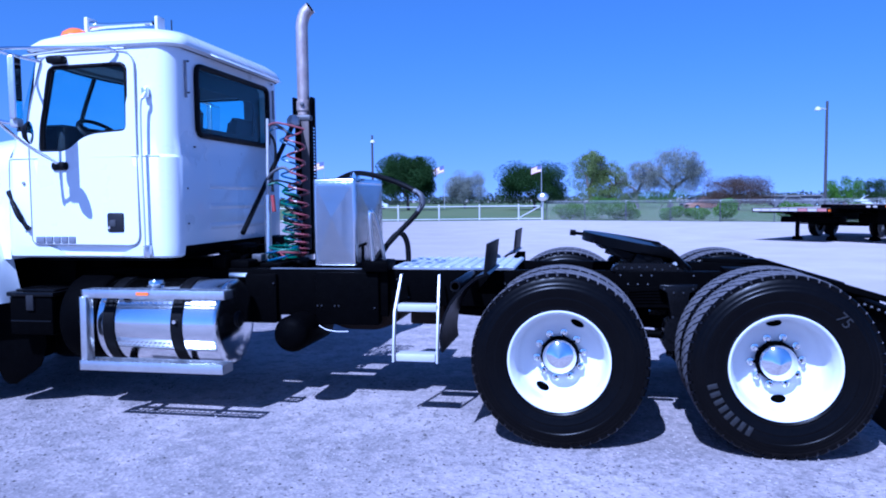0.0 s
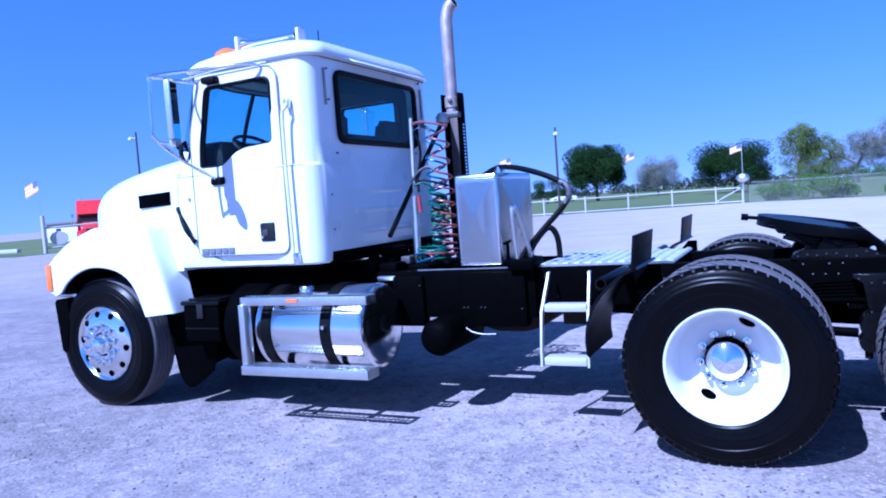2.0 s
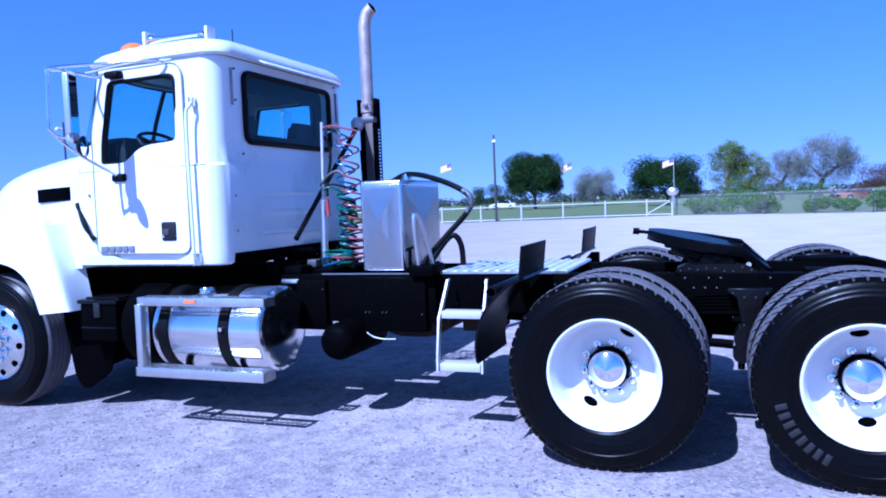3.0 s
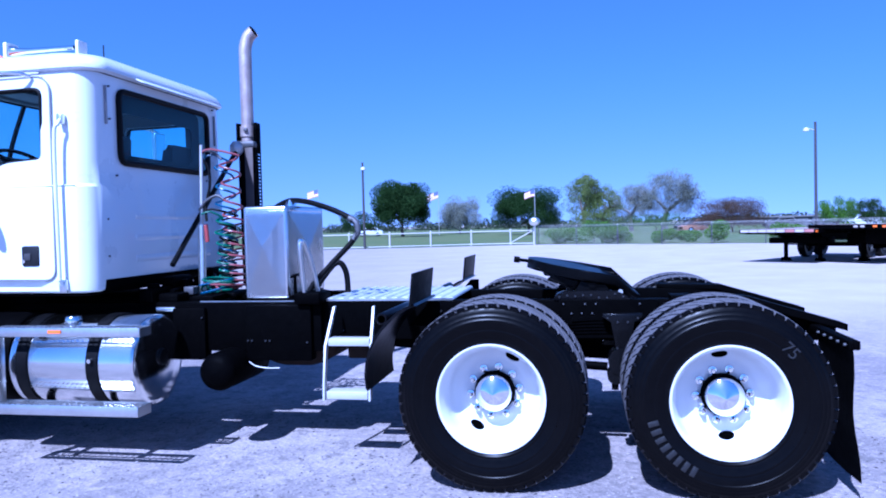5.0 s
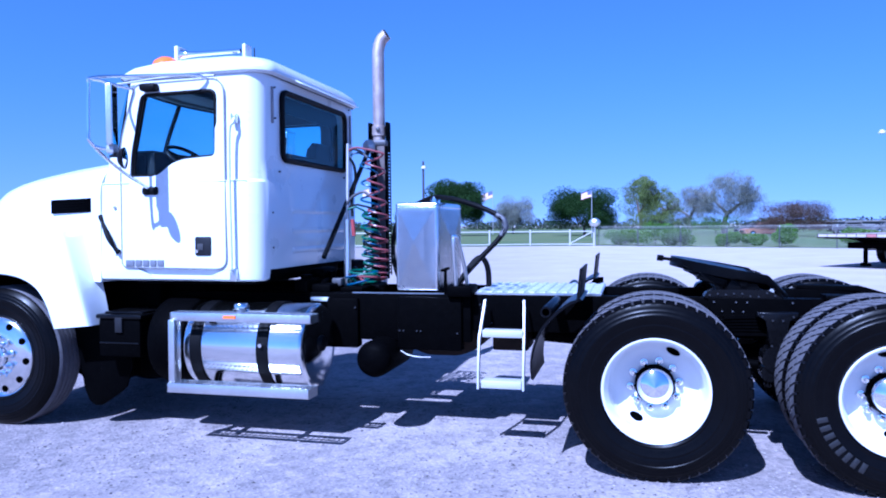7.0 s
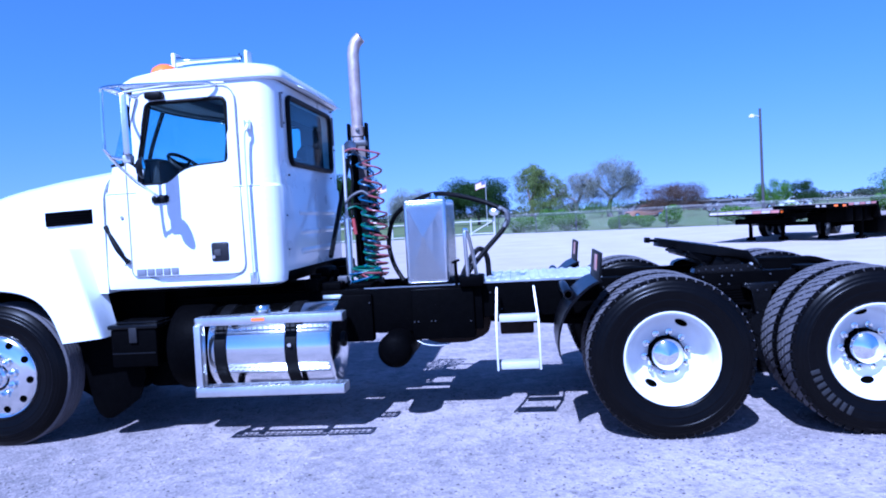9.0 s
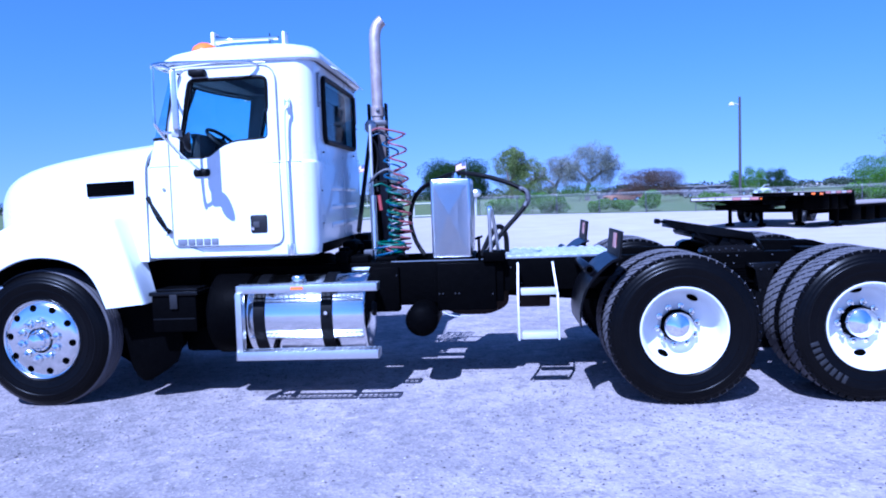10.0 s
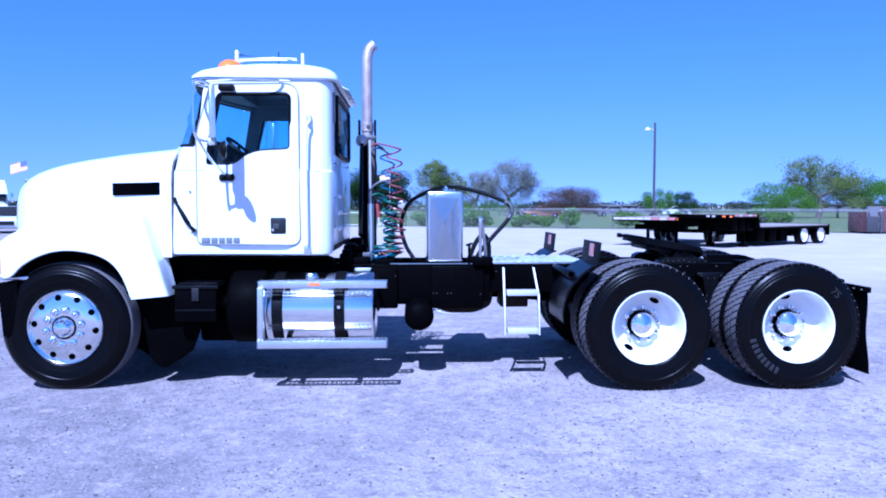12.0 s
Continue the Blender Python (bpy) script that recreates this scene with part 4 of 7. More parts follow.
def door(near):
    ys = (lambda v: v) if near else flip
    s = 1 if near else -1
    outline = rounded([(-3.735, 1.215), (-3.735, 2.12), (-3.615, 2.535), (-2.895, 2.545), (-2.885, 1.205)], [0.05, 0.1, 0.06, 0.12, 0.08])
    # skin stands 6 mm proud of the shell; two panels that follow its lean
    ob = part("door", prism(outline, min(ys(0.256), ys(0.29)), max(ys(0.256), ys(0.29))), M_WHITE, tractor, "white cab door")
    cut(ob, [prism(door_glass, min(ys(0.1), ys(0.5)), max(ys(0.1), ys(0.5)))])
    line_inside(ob, 0.2835 if near else flip(0.2835), near)
    for v in ob.data.vertices:
        v.co.y += s * max(0.0, (v.co.z - 1.815)) * 0.035
    def face_y(z):
        return ys(0.258 + max(0.0, (z - 1.815)) * 0.035)
    pts = [Vector((x, face_y(z) - s * 0.001, z)) for x, z in outline]
    part("door_seam", tube(pts + [pts[0]], 0.006, smooth=0, seg=6), M_SEAM, ob)
    # belt crease
    part("belt_crease", tube([(-3.90, ys(YC - H - 0.002), 1.825), (-2.72, ys(YC - H - 0.002), 1.825)], 0.004, smooth=0, seg=6), M_WHITE, ob)
    # lower sill panel
    glazing("window", door_glass, ys(0.285), "y", ob, 0.016, label="door window with a dropped front corner")
    part("quarter_bar", tube([(-3.54, ys(0.295), 2.44), (-3.63, ys(0.295), 2.05), (-3.64, ys(0.295), 1.88)], 0.016, smooth=0, seg=6), M_RUBBER, ob)
    # recessed paddle handle
    hx, hz = -3.066, 1.365
    part("handle_plate", block(hx - 0.065, hx + 0.065, min(ys(0.245), ys(0.27)), max(ys(0.245), ys(0.27)), hz - 0.068, hz + 0.068, 0.014), M_DASH, ob, "black recessed door handle")
    part("handle_paddle", block(hx - 0.042, hx + 0.01, min(ys(0.238), ys(0.25)), max(ys(0.238), ys(0.25)), hz - 0.03, hz + 0.02, 0.008), M_SEAT, ob)
    part("key_lock", rod((hx - 0.045, ys(0.24), hz - 0.035), (hx - 0.045, ys(0.25), hz - 0.035), 0.012), M_CHROME, ob)
    for z in (1.32, 1.65):
        part("hinge_plug", rod((-3.79, ys(0.255), z), (-3.79, ys(0.27), z), 0.012), M_WHITE if z < 1.5 else M_SEAM, ob)
    # badge: plain raised shapes
    x = -3.70
    for w in (0.08, 0.062, 0.06, 0.06, 0.062):
        part("badge_block", block(x, x + w - 0.01, min(ys(0.247), ys(0.262)), max(ys(0.247), ys(0.262)), 1.222, 1.268, 0.003), M_LETTER, ob, "grey plastic door badge")
        x += w
    # grab rail behind the door
    part("grab_rail", tube([(-2.80, ys(0.262), 2.26), (-2.80, ys(0.225), 2.22), (-2.825, ys(0.215), 2.10), (-2.825, ys(0.215), 1.30), (-2.825, ys(0.215), 1.20), (-2.825, ys(0.262), 1.16)], 0.0125, smooth=6), M_WHITE, tractor, "white vertical grab rail")
    part("rail_foot", block(-2.855, -2.80, min(ys(0.24), ys(0.27)), max(ys(0.24), ys(0.27)), 1.12, 1.21, 0.008), M_STEP, tractor)
    part("rail_foot", block(-2.825, -2.785, min(ys(0.24), ys(0.285)), max(ys(0.24), ys(0.285)), 2.22, 2.29, 0.008), M_STEP, tractor)
    # drip rail over the door
    part("drip_rail", tube([(-3.76, ys(0.275), 2.545), (-3.3, ys(0.268), 2.572), (-2.96, ys(0.272), 2.562)], 0.008, smooth=6), M_GALV, tractor)
    # mirror
    mir = part("mirror", tube([(-3.02, ys(0.265), 2.545), (-3.10, ys(0.20), 2.56), (-3.45, ys(0.05), 2.545), (-3.60, ys(-0.17), 2.50), (-3.615, ys(-0.19), 2.44), (-3.615, ys(-0.2), 2.15), (-3.60, ys(-0.19), 2.06), (-3.55, ys(0.02), 1.90), (-3.49, ys(0.262), 1.775)], 0.011, smooth=8), M_CHROME, tractor, "chrome west-coast mirror on a loop bracket")
    part("bracket_arm", tube([(-3.60, ys(-0.17), 2.50), (-3.70, ys(0.1), 2.52), (-3.62, ys(0.27), 2.50)], 0.011, smooth=6), M_CHROME, mir)
    part("bracket_foot", block(-3.55, -3.42, min(ys(0.235), ys(0.275)), max(ys(0.235), ys(0.275)), 1.735, 1.795, 0.02), M_RUBBER, mir)
    part("bracket_pad", block(-3.54, -3.41, min(ys(0.215), ys(0.30)), max(ys(0.215), ys(0.30)), 2.475, 2.53, 0.02), M_RUBBER, mir)
    head = rounded([(0.06, 2.05), (0.06, 2.46), (-0.06, 2.46), (-0.06, 2.05)], 0.012)
    turn = Matrix.Translation((-3.50, ys(-0.115), 0)) @ Matrix.Rotation(radians(20) * s, 4, "Z")
    b = prism(head, -0.018, 0.017, 0.008, axis="x")
    bmesh.ops.transform(b, matrix=turn, verts=b.verts)
    part("mirror_head", b, M_STEP, mir, "bright metal mirror housing")
    b = prism([(0.052, 2.06), (0.052, 2.45), (-0.052, 2.45), (-0.052, 2.06)], 0.0175, 0.021, axis="x")
    bmesh.ops.transform(b, matrix=turn, verts=b.verts)
    part("mirror_glass", b, M_MIRROR, mir)
    swivel = Matrix.Translation((-3.407, ys(-0.114), 1.965)) @ Matrix.Rotation(radians(24) * s, 4, "Z")
    b = spin([(0.0, -0.045), (0.04, -0.04), (0.066, -0.016), (0.074, 0.0), (0.0, 0.003)], (0, 0, 0), "x", 24)
    bmesh.ops.transform(b, matrix=swivel, verts=b.verts)
    part("spot_mirror", b, M_RUBBER, mir, "round convex spot mirror")
    b = spin([(0.0, 0.018), (0.035, 0.013), (0.069, 0.003)], (0, 0, 0), "x", 24)
    bmesh.ops.transform(b, matrix=swivel, verts=b.verts)
    part("spot_glass", b, M_MIRROR, mir)
    part("mirror_clamp", block(-3.53, -3.47, min(ys(-0.145), ys(-0.085)), max(ys(-0.145), ys(-0.085)), 2.0, 2.055, 0.01), M_GALV, mir)
    part("mirror_stay", tube([(-3.60, ys(-0.17), 2.49), (-3.55, ys(-0.14), 2.485), (-3.50, ys(-0.115), 2.455)], 0.011, smooth=4), M_CHROME, mir)
    part("mirror_stay", tube([(-3.60, ys(-0.17), 2.045), (-3.54, ys(-0.14), 2.03), (-3.50, ys(-0.115), 2.05)], 0.011, smooth=4), M_CHROME, mir)
    part("spot_arm", tube([(-3.50, ys(-0.115), 2.01), (-3.47, ys(-0.115), 1.99), (-3.44, ys(-0.114), 1.96)], 0.011, smooth=4), M_RUBBER, mir)
    return ob


for near in (True, False):
    door(near)
glazing("rear_window", rear_glass, -2.612, "x", tractor, 0.022, label="dark-edged rear cab window")
# wrapped windshield, ending at the slim front pillars
b = bmesh.new()
rows = []
for k in range(7):
    z = 2.03 + 0.525 * k / 6
    u = (z - 2.05) / 0.47
    post = -3.759 + 0.095 * k / 6
    sec = cab_section(z, -3.84 + 0.14 * u, -2.625, H - 0.022 - 0.012 * u, 0.27 - 0.05 * u, 0.05, 0.13)
    sec = [p for p in sec if p.x < post - 0.01]
    sec = [Vector((post, sec[0].y, z))] + sec + [Vector((post, sec[-1].y, z))]
    rows.append(sec)
m = min(len(r) for r in rows)
grid = [[b.verts.new(p) for p in (r if len(r) == m else r[:m // 2] + r[len(r) - (m - m // 2):])] for r in rows]
for r0, r1 in zip(grid, grid[1:]):
    for j in range(m - 1):
        b.faces.new((r0[j], r0[j + 1], r1[j + 1], r1[j]))
rim = [v.co.copy() for v in grid[0]] + [r[-1].co.copy() for r in grid] + [v.co.copy() for v in grid[-1][::-1]] + [r[0].co.copy() for r in grid[::-1]]
bmesh.ops.solidify(b, geom=b.faces[:], thickness=0.005)
ws = part("windshield", b, M_GLASS, tractor, "wide wrapped windshield", 60)
ws.visible_shadow = False
part("windshield_post", tube([(-4.10, YC + 0.06, 2.03), (-4.03, YC + 0.06, 2.27), (-3.913, YC + 0.06, 2.555)], 0.018, smooth=4), M_RUBBER, tractor)
part("windshield_gasket", tube(rim, 0.013, smooth=0, seg=6), M_RUBBER, tractor)
# black frit round the rear glass, seen from inside and out
b = prism(rounded([(0.56, 1.95), (0.56, 2.52), (flip(0.56), 2.52), (flip(0.56), 1.95)], 0.09), -2.70, -2.685, axis="x")
ring = part("window_surround", b, M_DASH, tractor)
cut(ring, [prism(rounded([(0.72, 2.06), (0.72, 2.36), (flip(0.72), 2.36), (flip(0.72), 2.06)], 0.06), -2.8, -2.6, axis="x")])
# small fittings on the rear wall
for y, z in ((0.50, 2.5), (0.50, 2.28), (1.94, 2.55), (0.56, 1.90), (1.8, 1.93), (0.44, 1.6), (0.44, 1.35), (1.98, 2.2)):
    part("wall_bolt", rod((-2.63, y, z), (-2.61, y, z), 0.007, seg=8), M_DULL, tractor)
part("vent_slot", block(-2.625, -2.608, 0.455, 0.468, 2.24, 2.50, 0.003), M_SEAM, tractor)
part("vent_slot", block(-2.625, -2.608, flip(0.468), flip(0.455), 2.24, 2.50, 0.003), M_SEAM, tractor)
for z in (1.62, 1.47, 1.32):
    part("pressed_rib", prism([(-2.622, z - 0.03), (-2.6125, z - 0.012), (-2.6125, z + 0.012), (-2.622, z + 0.03)], 0.75, flip(0.6), 0.002), M_WHITE, tractor)

# ---- inside the cab
b = block(-3.80, -3.60, 0.36, flip(0.36), 1.66, 2.05, 0.04)
block(-3.78, -3.53, 0.38, 1.0, 1.60, 2.075, 0.05, b)
part("dashboard", b, M_DASH, tractor)
part("cab_floor", block(-3.84, -2.72, 0.36, flip(0.36), 1.2, 1.24), M_DASH, tractor)
part("headliner", block(-3.56, -2.78, 0.46, flip(0.46), 2.638, 2.65), M_TRIM, tractor)
sw = part("steering_wheel", tube([(-3.47 + 0.10 * math.cos(a), 0.70 + 0.225 * math.sin(a), 2.03 - 0.095 * math.cos(a)) for a in [2 * math.pi * k / 24 for k in range(25)]], 0.014, smooth=0), M_DASH, tractor)
part("steering_column", rod((-3.47, 0.70, 2.02), (-3.62, 0.70, 1.85), 0.035), M_DASH, sw)
for a in (0.3, 2.2, 4.1):
    part("spoke", rod((-3.48, 0.70, 2.015), (-3.47 + 0.10 * math.cos(a), 0.70 + 0.225 * math.sin(a), 2.03 - 0.095 * math.cos(a)), 0.012, seg=8), M_DASH, sw)
for y in (0.70, flip(0.70)):
    st = part("seat", block(-3.30, -2.83, y - 0.25, y + 0.25, 1.52, 1.70, 0.06), M_SEAT, tractor, "dark grey cloth seat")
    part("seat_base", block(-3.22, -2.90, y - 0.18, y + 0.18, 1.22, 1.54, 0.02), M_DASH, st)
    part("backrest", prism(rounded([(-2.93, 1.66), (-2.82, 2.20), (-2.74, 2.22), (-2.78, 1.62)], 0.03), y - 0.23, y + 0.23, 0.04), M_SEAT, st)

# ---- roof fittings
bc = part("beacon", spin([(0.0, 0.10), (0.045, 0.094), (0.088, 0.066), (0.108, 0.022), (0.113, 0.0), (0.118, -0.04)], (-3.50, 0.50, 2.675), "z", 24), M_AMBER, tractor, "orange roof beacon dome")
part("beacon_base", spin([(0.0, 0.0), (0.125, 0.0), (0.125, -0.05), (0.0, -0.05)], (-3.50, 0.50, 2.66), "z", 24), M_DASH, bc)
hb = part("air_horn", spin([(0.016, 0.0), (0.017, 0.2), (0.020, 0.36), (0.026, 0.44), (0.038, 0.485), (0.046, 0.50), (0.0, 0.485)], (0, 0, 0), "x", 20), M_CHROME, tractor, "chrome roof air horn")
hb.matrix_basis = Matrix.Translation((-2.95, 0.62, 2.81)) @ Matrix.Rotation(math.pi, 4, "Z")
ft = part("horn_foot", block(-3.475, -3.445, 0.56, 0.68, 2.70, 2.87, 0.008), M_RIM, hb)
ft.matrix_basis = hb.matrix_basis.inverted()
ft = part("horn_foot", block(-2.91, -2.885, 0.57, 0.67, 2.72, 2.85, 0.006), M_RIM, hb)
ft.matrix_basis = hb.matrix_basis.inverted()
part("antenna", rod((-3.24, 1.36, 2.72), (-3.24, 1.36, 3.02), 0.005, seg=6), M_DASH, tractor)

# ---- fuel tank, steps, boxes along the near side
TX0, TX1, TY, TZ, TR = -3.17, -2.27, 0.43, 0.655, 0.304
b = spin([(0.0, -0.02), (0.14, -0.018), (0.25, -0.006), (TR - 0.02, 0.002), (TR - 0.006, 0.010), (TR, 0.024), (TR, TX1 - TX0 - 0.024), (TR - 0.006, TX1 - TX0 - 0.010), (TR - 0.02, TX1 - TX0 - 0.002), (0.25, TX1 - TX0 + 0.006), (0.14, TX1 - TX0 + 0.018), (0.0, TX1 - TX0 + 0.02)], (TX0, TY, TZ), "x", 64)
tank = part("fuel_tank", b, M_ALU, tractor, "polished aluminium cylindrical fuel tank", 50)
for x in (-3.065, -2.555):
    part("tank_strap", spin([(TR + 0.002, -0.045), (TR + 0.008, -0.04), (TR + 0.008, 0.04), (TR + 0.002, 0.045)], (x, TY, TZ), "x", 64), M_RUBBER, tank, "black tank strap")
part("strap_bolt", rod((-2.555, TY - TR - 0.03, 0.70), (-2.555, TY - TR + 0.0, 0.70), 0.014), M_CHROME, tank)
cap = part("filler_cap", spin([(0.0, 0.03), (0.045, 0.028), (0.053, 0.018), (0.055, 0.0), (0.066, -0.008), (0.066, -0.05)], (-2.80, 0.30, 0.935), "z", 24), M_ALU, tank, "bright metal filler cap")
part("tank_sticker", block(-2.79, -2.70, 0.038, 0.044, 0.885, 0.905), M_AMBER, tractor, "orange sticker on the step")
part("end_fitting", spin([(0.0, 0.03), (0.05, 0.025), (0.06, 0.0)], (TX1 + 0.012, TY, TZ + 0.02), "x", 20), M_RUBBER, tank)


def step_bar(x0, x1, y0, y1, z0, z1):
    """A channel step: front lip, perforated tread with raised teeth."""
    b = block(x0, x1, y0, y0 + 0.006, z0, z1, 0.001)
    block(x0, x1, y1 - 0.006, y1, z0, z1, 0.001, b)
    block(x0, x0 + 0.006, y0, y1, z0, z1, 0, b)
    block(x1 - 0.006, x1, y0, y1, z0, z1, 0, b)
    n = int((x1 - x0) / 0.04)
    for k in range(n):
        xa = x0 + (x1 - x0) * k / n
        block(xa + 0.008, xa + 0.016, y0 + 0.006, y1 - 0.006, z1 - 0.006, z1 + 0.002, 0, b)
        for j in (0.25, 0.75):
            yy = y0 + (y1 - y0) * j
            block(xa, xa + (x1 - x0) / n, yy - 0.008, yy + 0.008, z1 - 0.005, z1 + 0.001, 0, b)
    return b


sf = part("side_step", step_bar(-3.205, -2.155, 0.0, 0.135, 0.378, 0.44), M_STEP, tractor, "aluminium tank step with perforated treads")
part("upper_tread", step_bar(-3.20, -2.155, 0.045, 0.165, 0.862, 0.918), M_STEP, sf)
b = prism([(-3.205, 0.43), (-3.20, 0.87), (-3.155, 0.87), (-3.16, 0.43)], 0.02, 0.10, 0.003)
part("step_post", b, M_STEP, sf)
for x in (-3.0, -2.5):
    part("step_bracket", block(x - 0.02, x + 0.02, 0.1, 0.3, 0.35, 0.385), M_BLACK, sf)
    part("step_bracket", block(x - 0.02, x + 0.02, 0.14, 0.3, 0.87, 0.89), M_BLACK, sf)
# black drum ahead of the tank
b = spin([(0.0, 0.0), (0.27, 0.0), (0.30, 0.02), (0.315, 0.05), (0.315, 0.27), (0.30, 0.30), (0.0, 0.31)], (-3.49, 0.46, 0.672), "x", 48)
part("black_drum", b, M_BLACK, tractor, "black painted drum tank")
bb = part("battery_box", block(-3.93, -3.58, 0.23, 0.72, 0.56, 0.84, 0.015), M_BLACK, tractor, "black plastic battery box")
part("box_lid", block(-3.945, -3.56, 0.215, 0.72, 0.838, 0.872, 0.012), M_SATIN, bb)
part("lid_rim", block(-3.90, -3.58, 0.26, 0.72, 0.872, 0.888, 0.006), M_SATIN, bb)
part("box_rib", block(-3.92, -3.59, 0.224, 0.235, 0.655, 0.668, 0.003), M_SATIN, bb)
part("box_latch", block(-3.78, -3.72, 0.212, 0.232, 0.74, 0.85, 0.005), M_DASH, bb)
part("under_box", block(-3.8, -3.45, 0.5, 1.0, 0.35, 0.62, 0.04), M_BLACK, tractor)
# hanging air tank and gear under the frame
b = spin([(0.0, 0.0), (0.07, 0.008), (0.115, 0.035), (0.13, 0.075), (0.13, 0.6), (0.10, 0.66), (0.0, 0.68)], (-1.89, 0.44, 0.56), "y", 32)
part("air_tank", b, M_BLACK, tractor, "black painted round-ended air tank")
b = block(-2.33, -2.08, 0.70, 0.8, 0.60, 0.97, 0.02)
block(-1.78, -1.30, 0.70, 0.80, 0.60, 0.985, 0.015, b)
block(-2.33, -1.24, 0.735, 0.80, 0.66, 1.0, 0.01, b)
part("side_plate", b, M_BLACK, tractor, "black frame side boxes")
part("air_tank", spin([(0.0, 0.0), (0.08, 0.01), (0.12, 0.05), (0.12, 0.9), (0.08, 0.94), (0.0, 0.95)], (-2.3, 1.75, 0.62), "x", 28), M_BLACK, tractor)
part("exhaust_pipe", tube([(-2.9, 1.9, 0.6), (-2.5, 2.1, 0.62), (-2.44, 2.2, 0.8), (-2.44, 2.25, 1.05)], 0.065), M_RUST, tractor)
part("thin_hose", tube([(-1.74, 0.66, 0.60), (-1.68, 0.64, 0.575), (-1.60, 0.64, 0.562), (-1.52, 0.66, 0.56)], 0.0045), M_GALV, tractor)
rng = random.Random(9)
plate_ob = bpy.data.objects["side_plate"]
for x, z in ((-2.10, 0.90), (-1.76, 0.74), (-1.73, 0.74), (-1.63, 0.74), (-1.60, 0.74), (-1.33, 0.73)):
    place("bolt", BOLT, plate_ob, Matrix.Translation((x, 0.697, z)))
M_GRIME = shader("brown_grimy_steel", (0.012, 0.008, 0.006), 0.6, bump=0.3, grain=14, vary=0.4, stain=0.6, stain_scale=6, stain_colour=(0.035, 0.022, 0.014), spec=0.1)
belly = prism(rounded([(-1.78, 0.95), (-1.78, 0.60), (-1.62, 0.53), (-1.36, 0.53), (-1.20, 0.60), (-1.20, 0.95)], 0.06), 0.92, 1.5, 0.02)
part("belly_tank", belly, M_GRIME, tractor, "grimy brown belly tank between the rails")
part("belly_box", block(-1.12, -0.86, 0.92, 1.25, 0.58, 0.95, 0.015), M_GRIME, tractor)
# shock and sundry brackets seen below the tank
part("tank_foot", block(-2.62, -2.49, 0.40, 0.7, 0.36, 0.40), M_BLACK, tank)

# ---- deck plate and ladder
M_DECK = shader("worn_ribbed_sheet", (0.70, 0.71, 0.72), 0.42, 0.5, bump=0.25, grain=25, vary=0.15, stain=0.5, stain_scale=4, stain_colour=(0.3, 0.32, 0.36))
M_LADDER = shader("dull_white_aluminium", (0.47, 0.47, 0.475), 0.5, 0.3, bump=0.1, grain=40, vary=0.06, stain=0.35, stain_scale=9, stain_colour=(0.45, 0.44, 0.43))
top = []
for k in range(12):
    x = -1.245 + k * 0.91 / 12
    top += [(x, 1.012), (x + 0.030, 1.012), (x + 0.038, 1.021), (x + 0.066, 1.021), (x + 0.074, 1.012)]
b = prism([(-1.245, 1.003)] + top + [(-0.335, 1.003)], 0.80, 1.70)
deck = part("deck_plate", b, M_DECK, tractor, "bright ribbed metal deck between the frame rails")
part("deck_edge", block(-1.24, -0.34, 0.792, 0.80, 0.985, 1.016), M_STEP, deck)
ladder = part("ladder", block(-1.112, -0.84, 0.44, 0.56, 0.405, 0.455, 0.004), M_LADDER, tractor, "dull white aluminium access ladder with two steps")
part("rung", block(-1.112, -0.835, 0.50, 0.60, 0.738, 0.785, 0.004), M_LADDER, ladder)
for xa, xb in ((-1.125, -1.135), (-0.852, -0.83)):
    spine = [(0.665, 0.975), (0.645, 0.93), (0.50, 0.74), (0.455, 0.50), (0.445, 0.395)]
    b = prism(spine + [(y + 0.042, z) for y, z in spine[::-1]], -0.007, 0.007, 0.003, axis="x")
    for v in b.verts:
        t = min(1.0, max(0.0, (0.975 - v.co.z) / 0.23))
        v.co.x += xa + (xb - xa) * t
    part("stile", b, M_LADDER, ladder)
part("ladder_foot", block(-1.12, -0.86, 0.66, 0.80, 0.75, 0.78), M_BLACK, ladder)

# ---- aluminium box with its hoses and levers
box = part("aluminium_box", block(-1.812, -1.487, 0.785, 1.52, 1.02, 1.665, 0.02, seg=3), M_SHEET, tractor, "polished aluminium oil box standing on the frame")
part("box_seam", tube([(-1.80, 0.782, 1.63), (-1.50, 0.782, 1.63)], 0.003, smooth=0, seg=6), M_SHEET, box)
part("box_seam", tube([(-1.484, 0.80, 1.63), (-1.484, 1.50, 1.63)], 0.003, smooth=0, seg=6), M_SHEET, box)
def cross_panel(corners, push):
    """A thin sheet creased from corner to corner, its middle pushed out."""
    b = bmesh.new()
    c = [Vector(p) for p in corners]
    mid = sum(c, Vector()) / 4 + Vector(push)
    vs, m = [b.verts.new(p) for p in c], b.verts.new(mid)
    for k in range(4):
        b.faces.new((vs[k], vs[(k + 1) % 4], m))
    bmesh.ops.solidify(b, geom=b.faces[:], thickness=0.002)
    return b


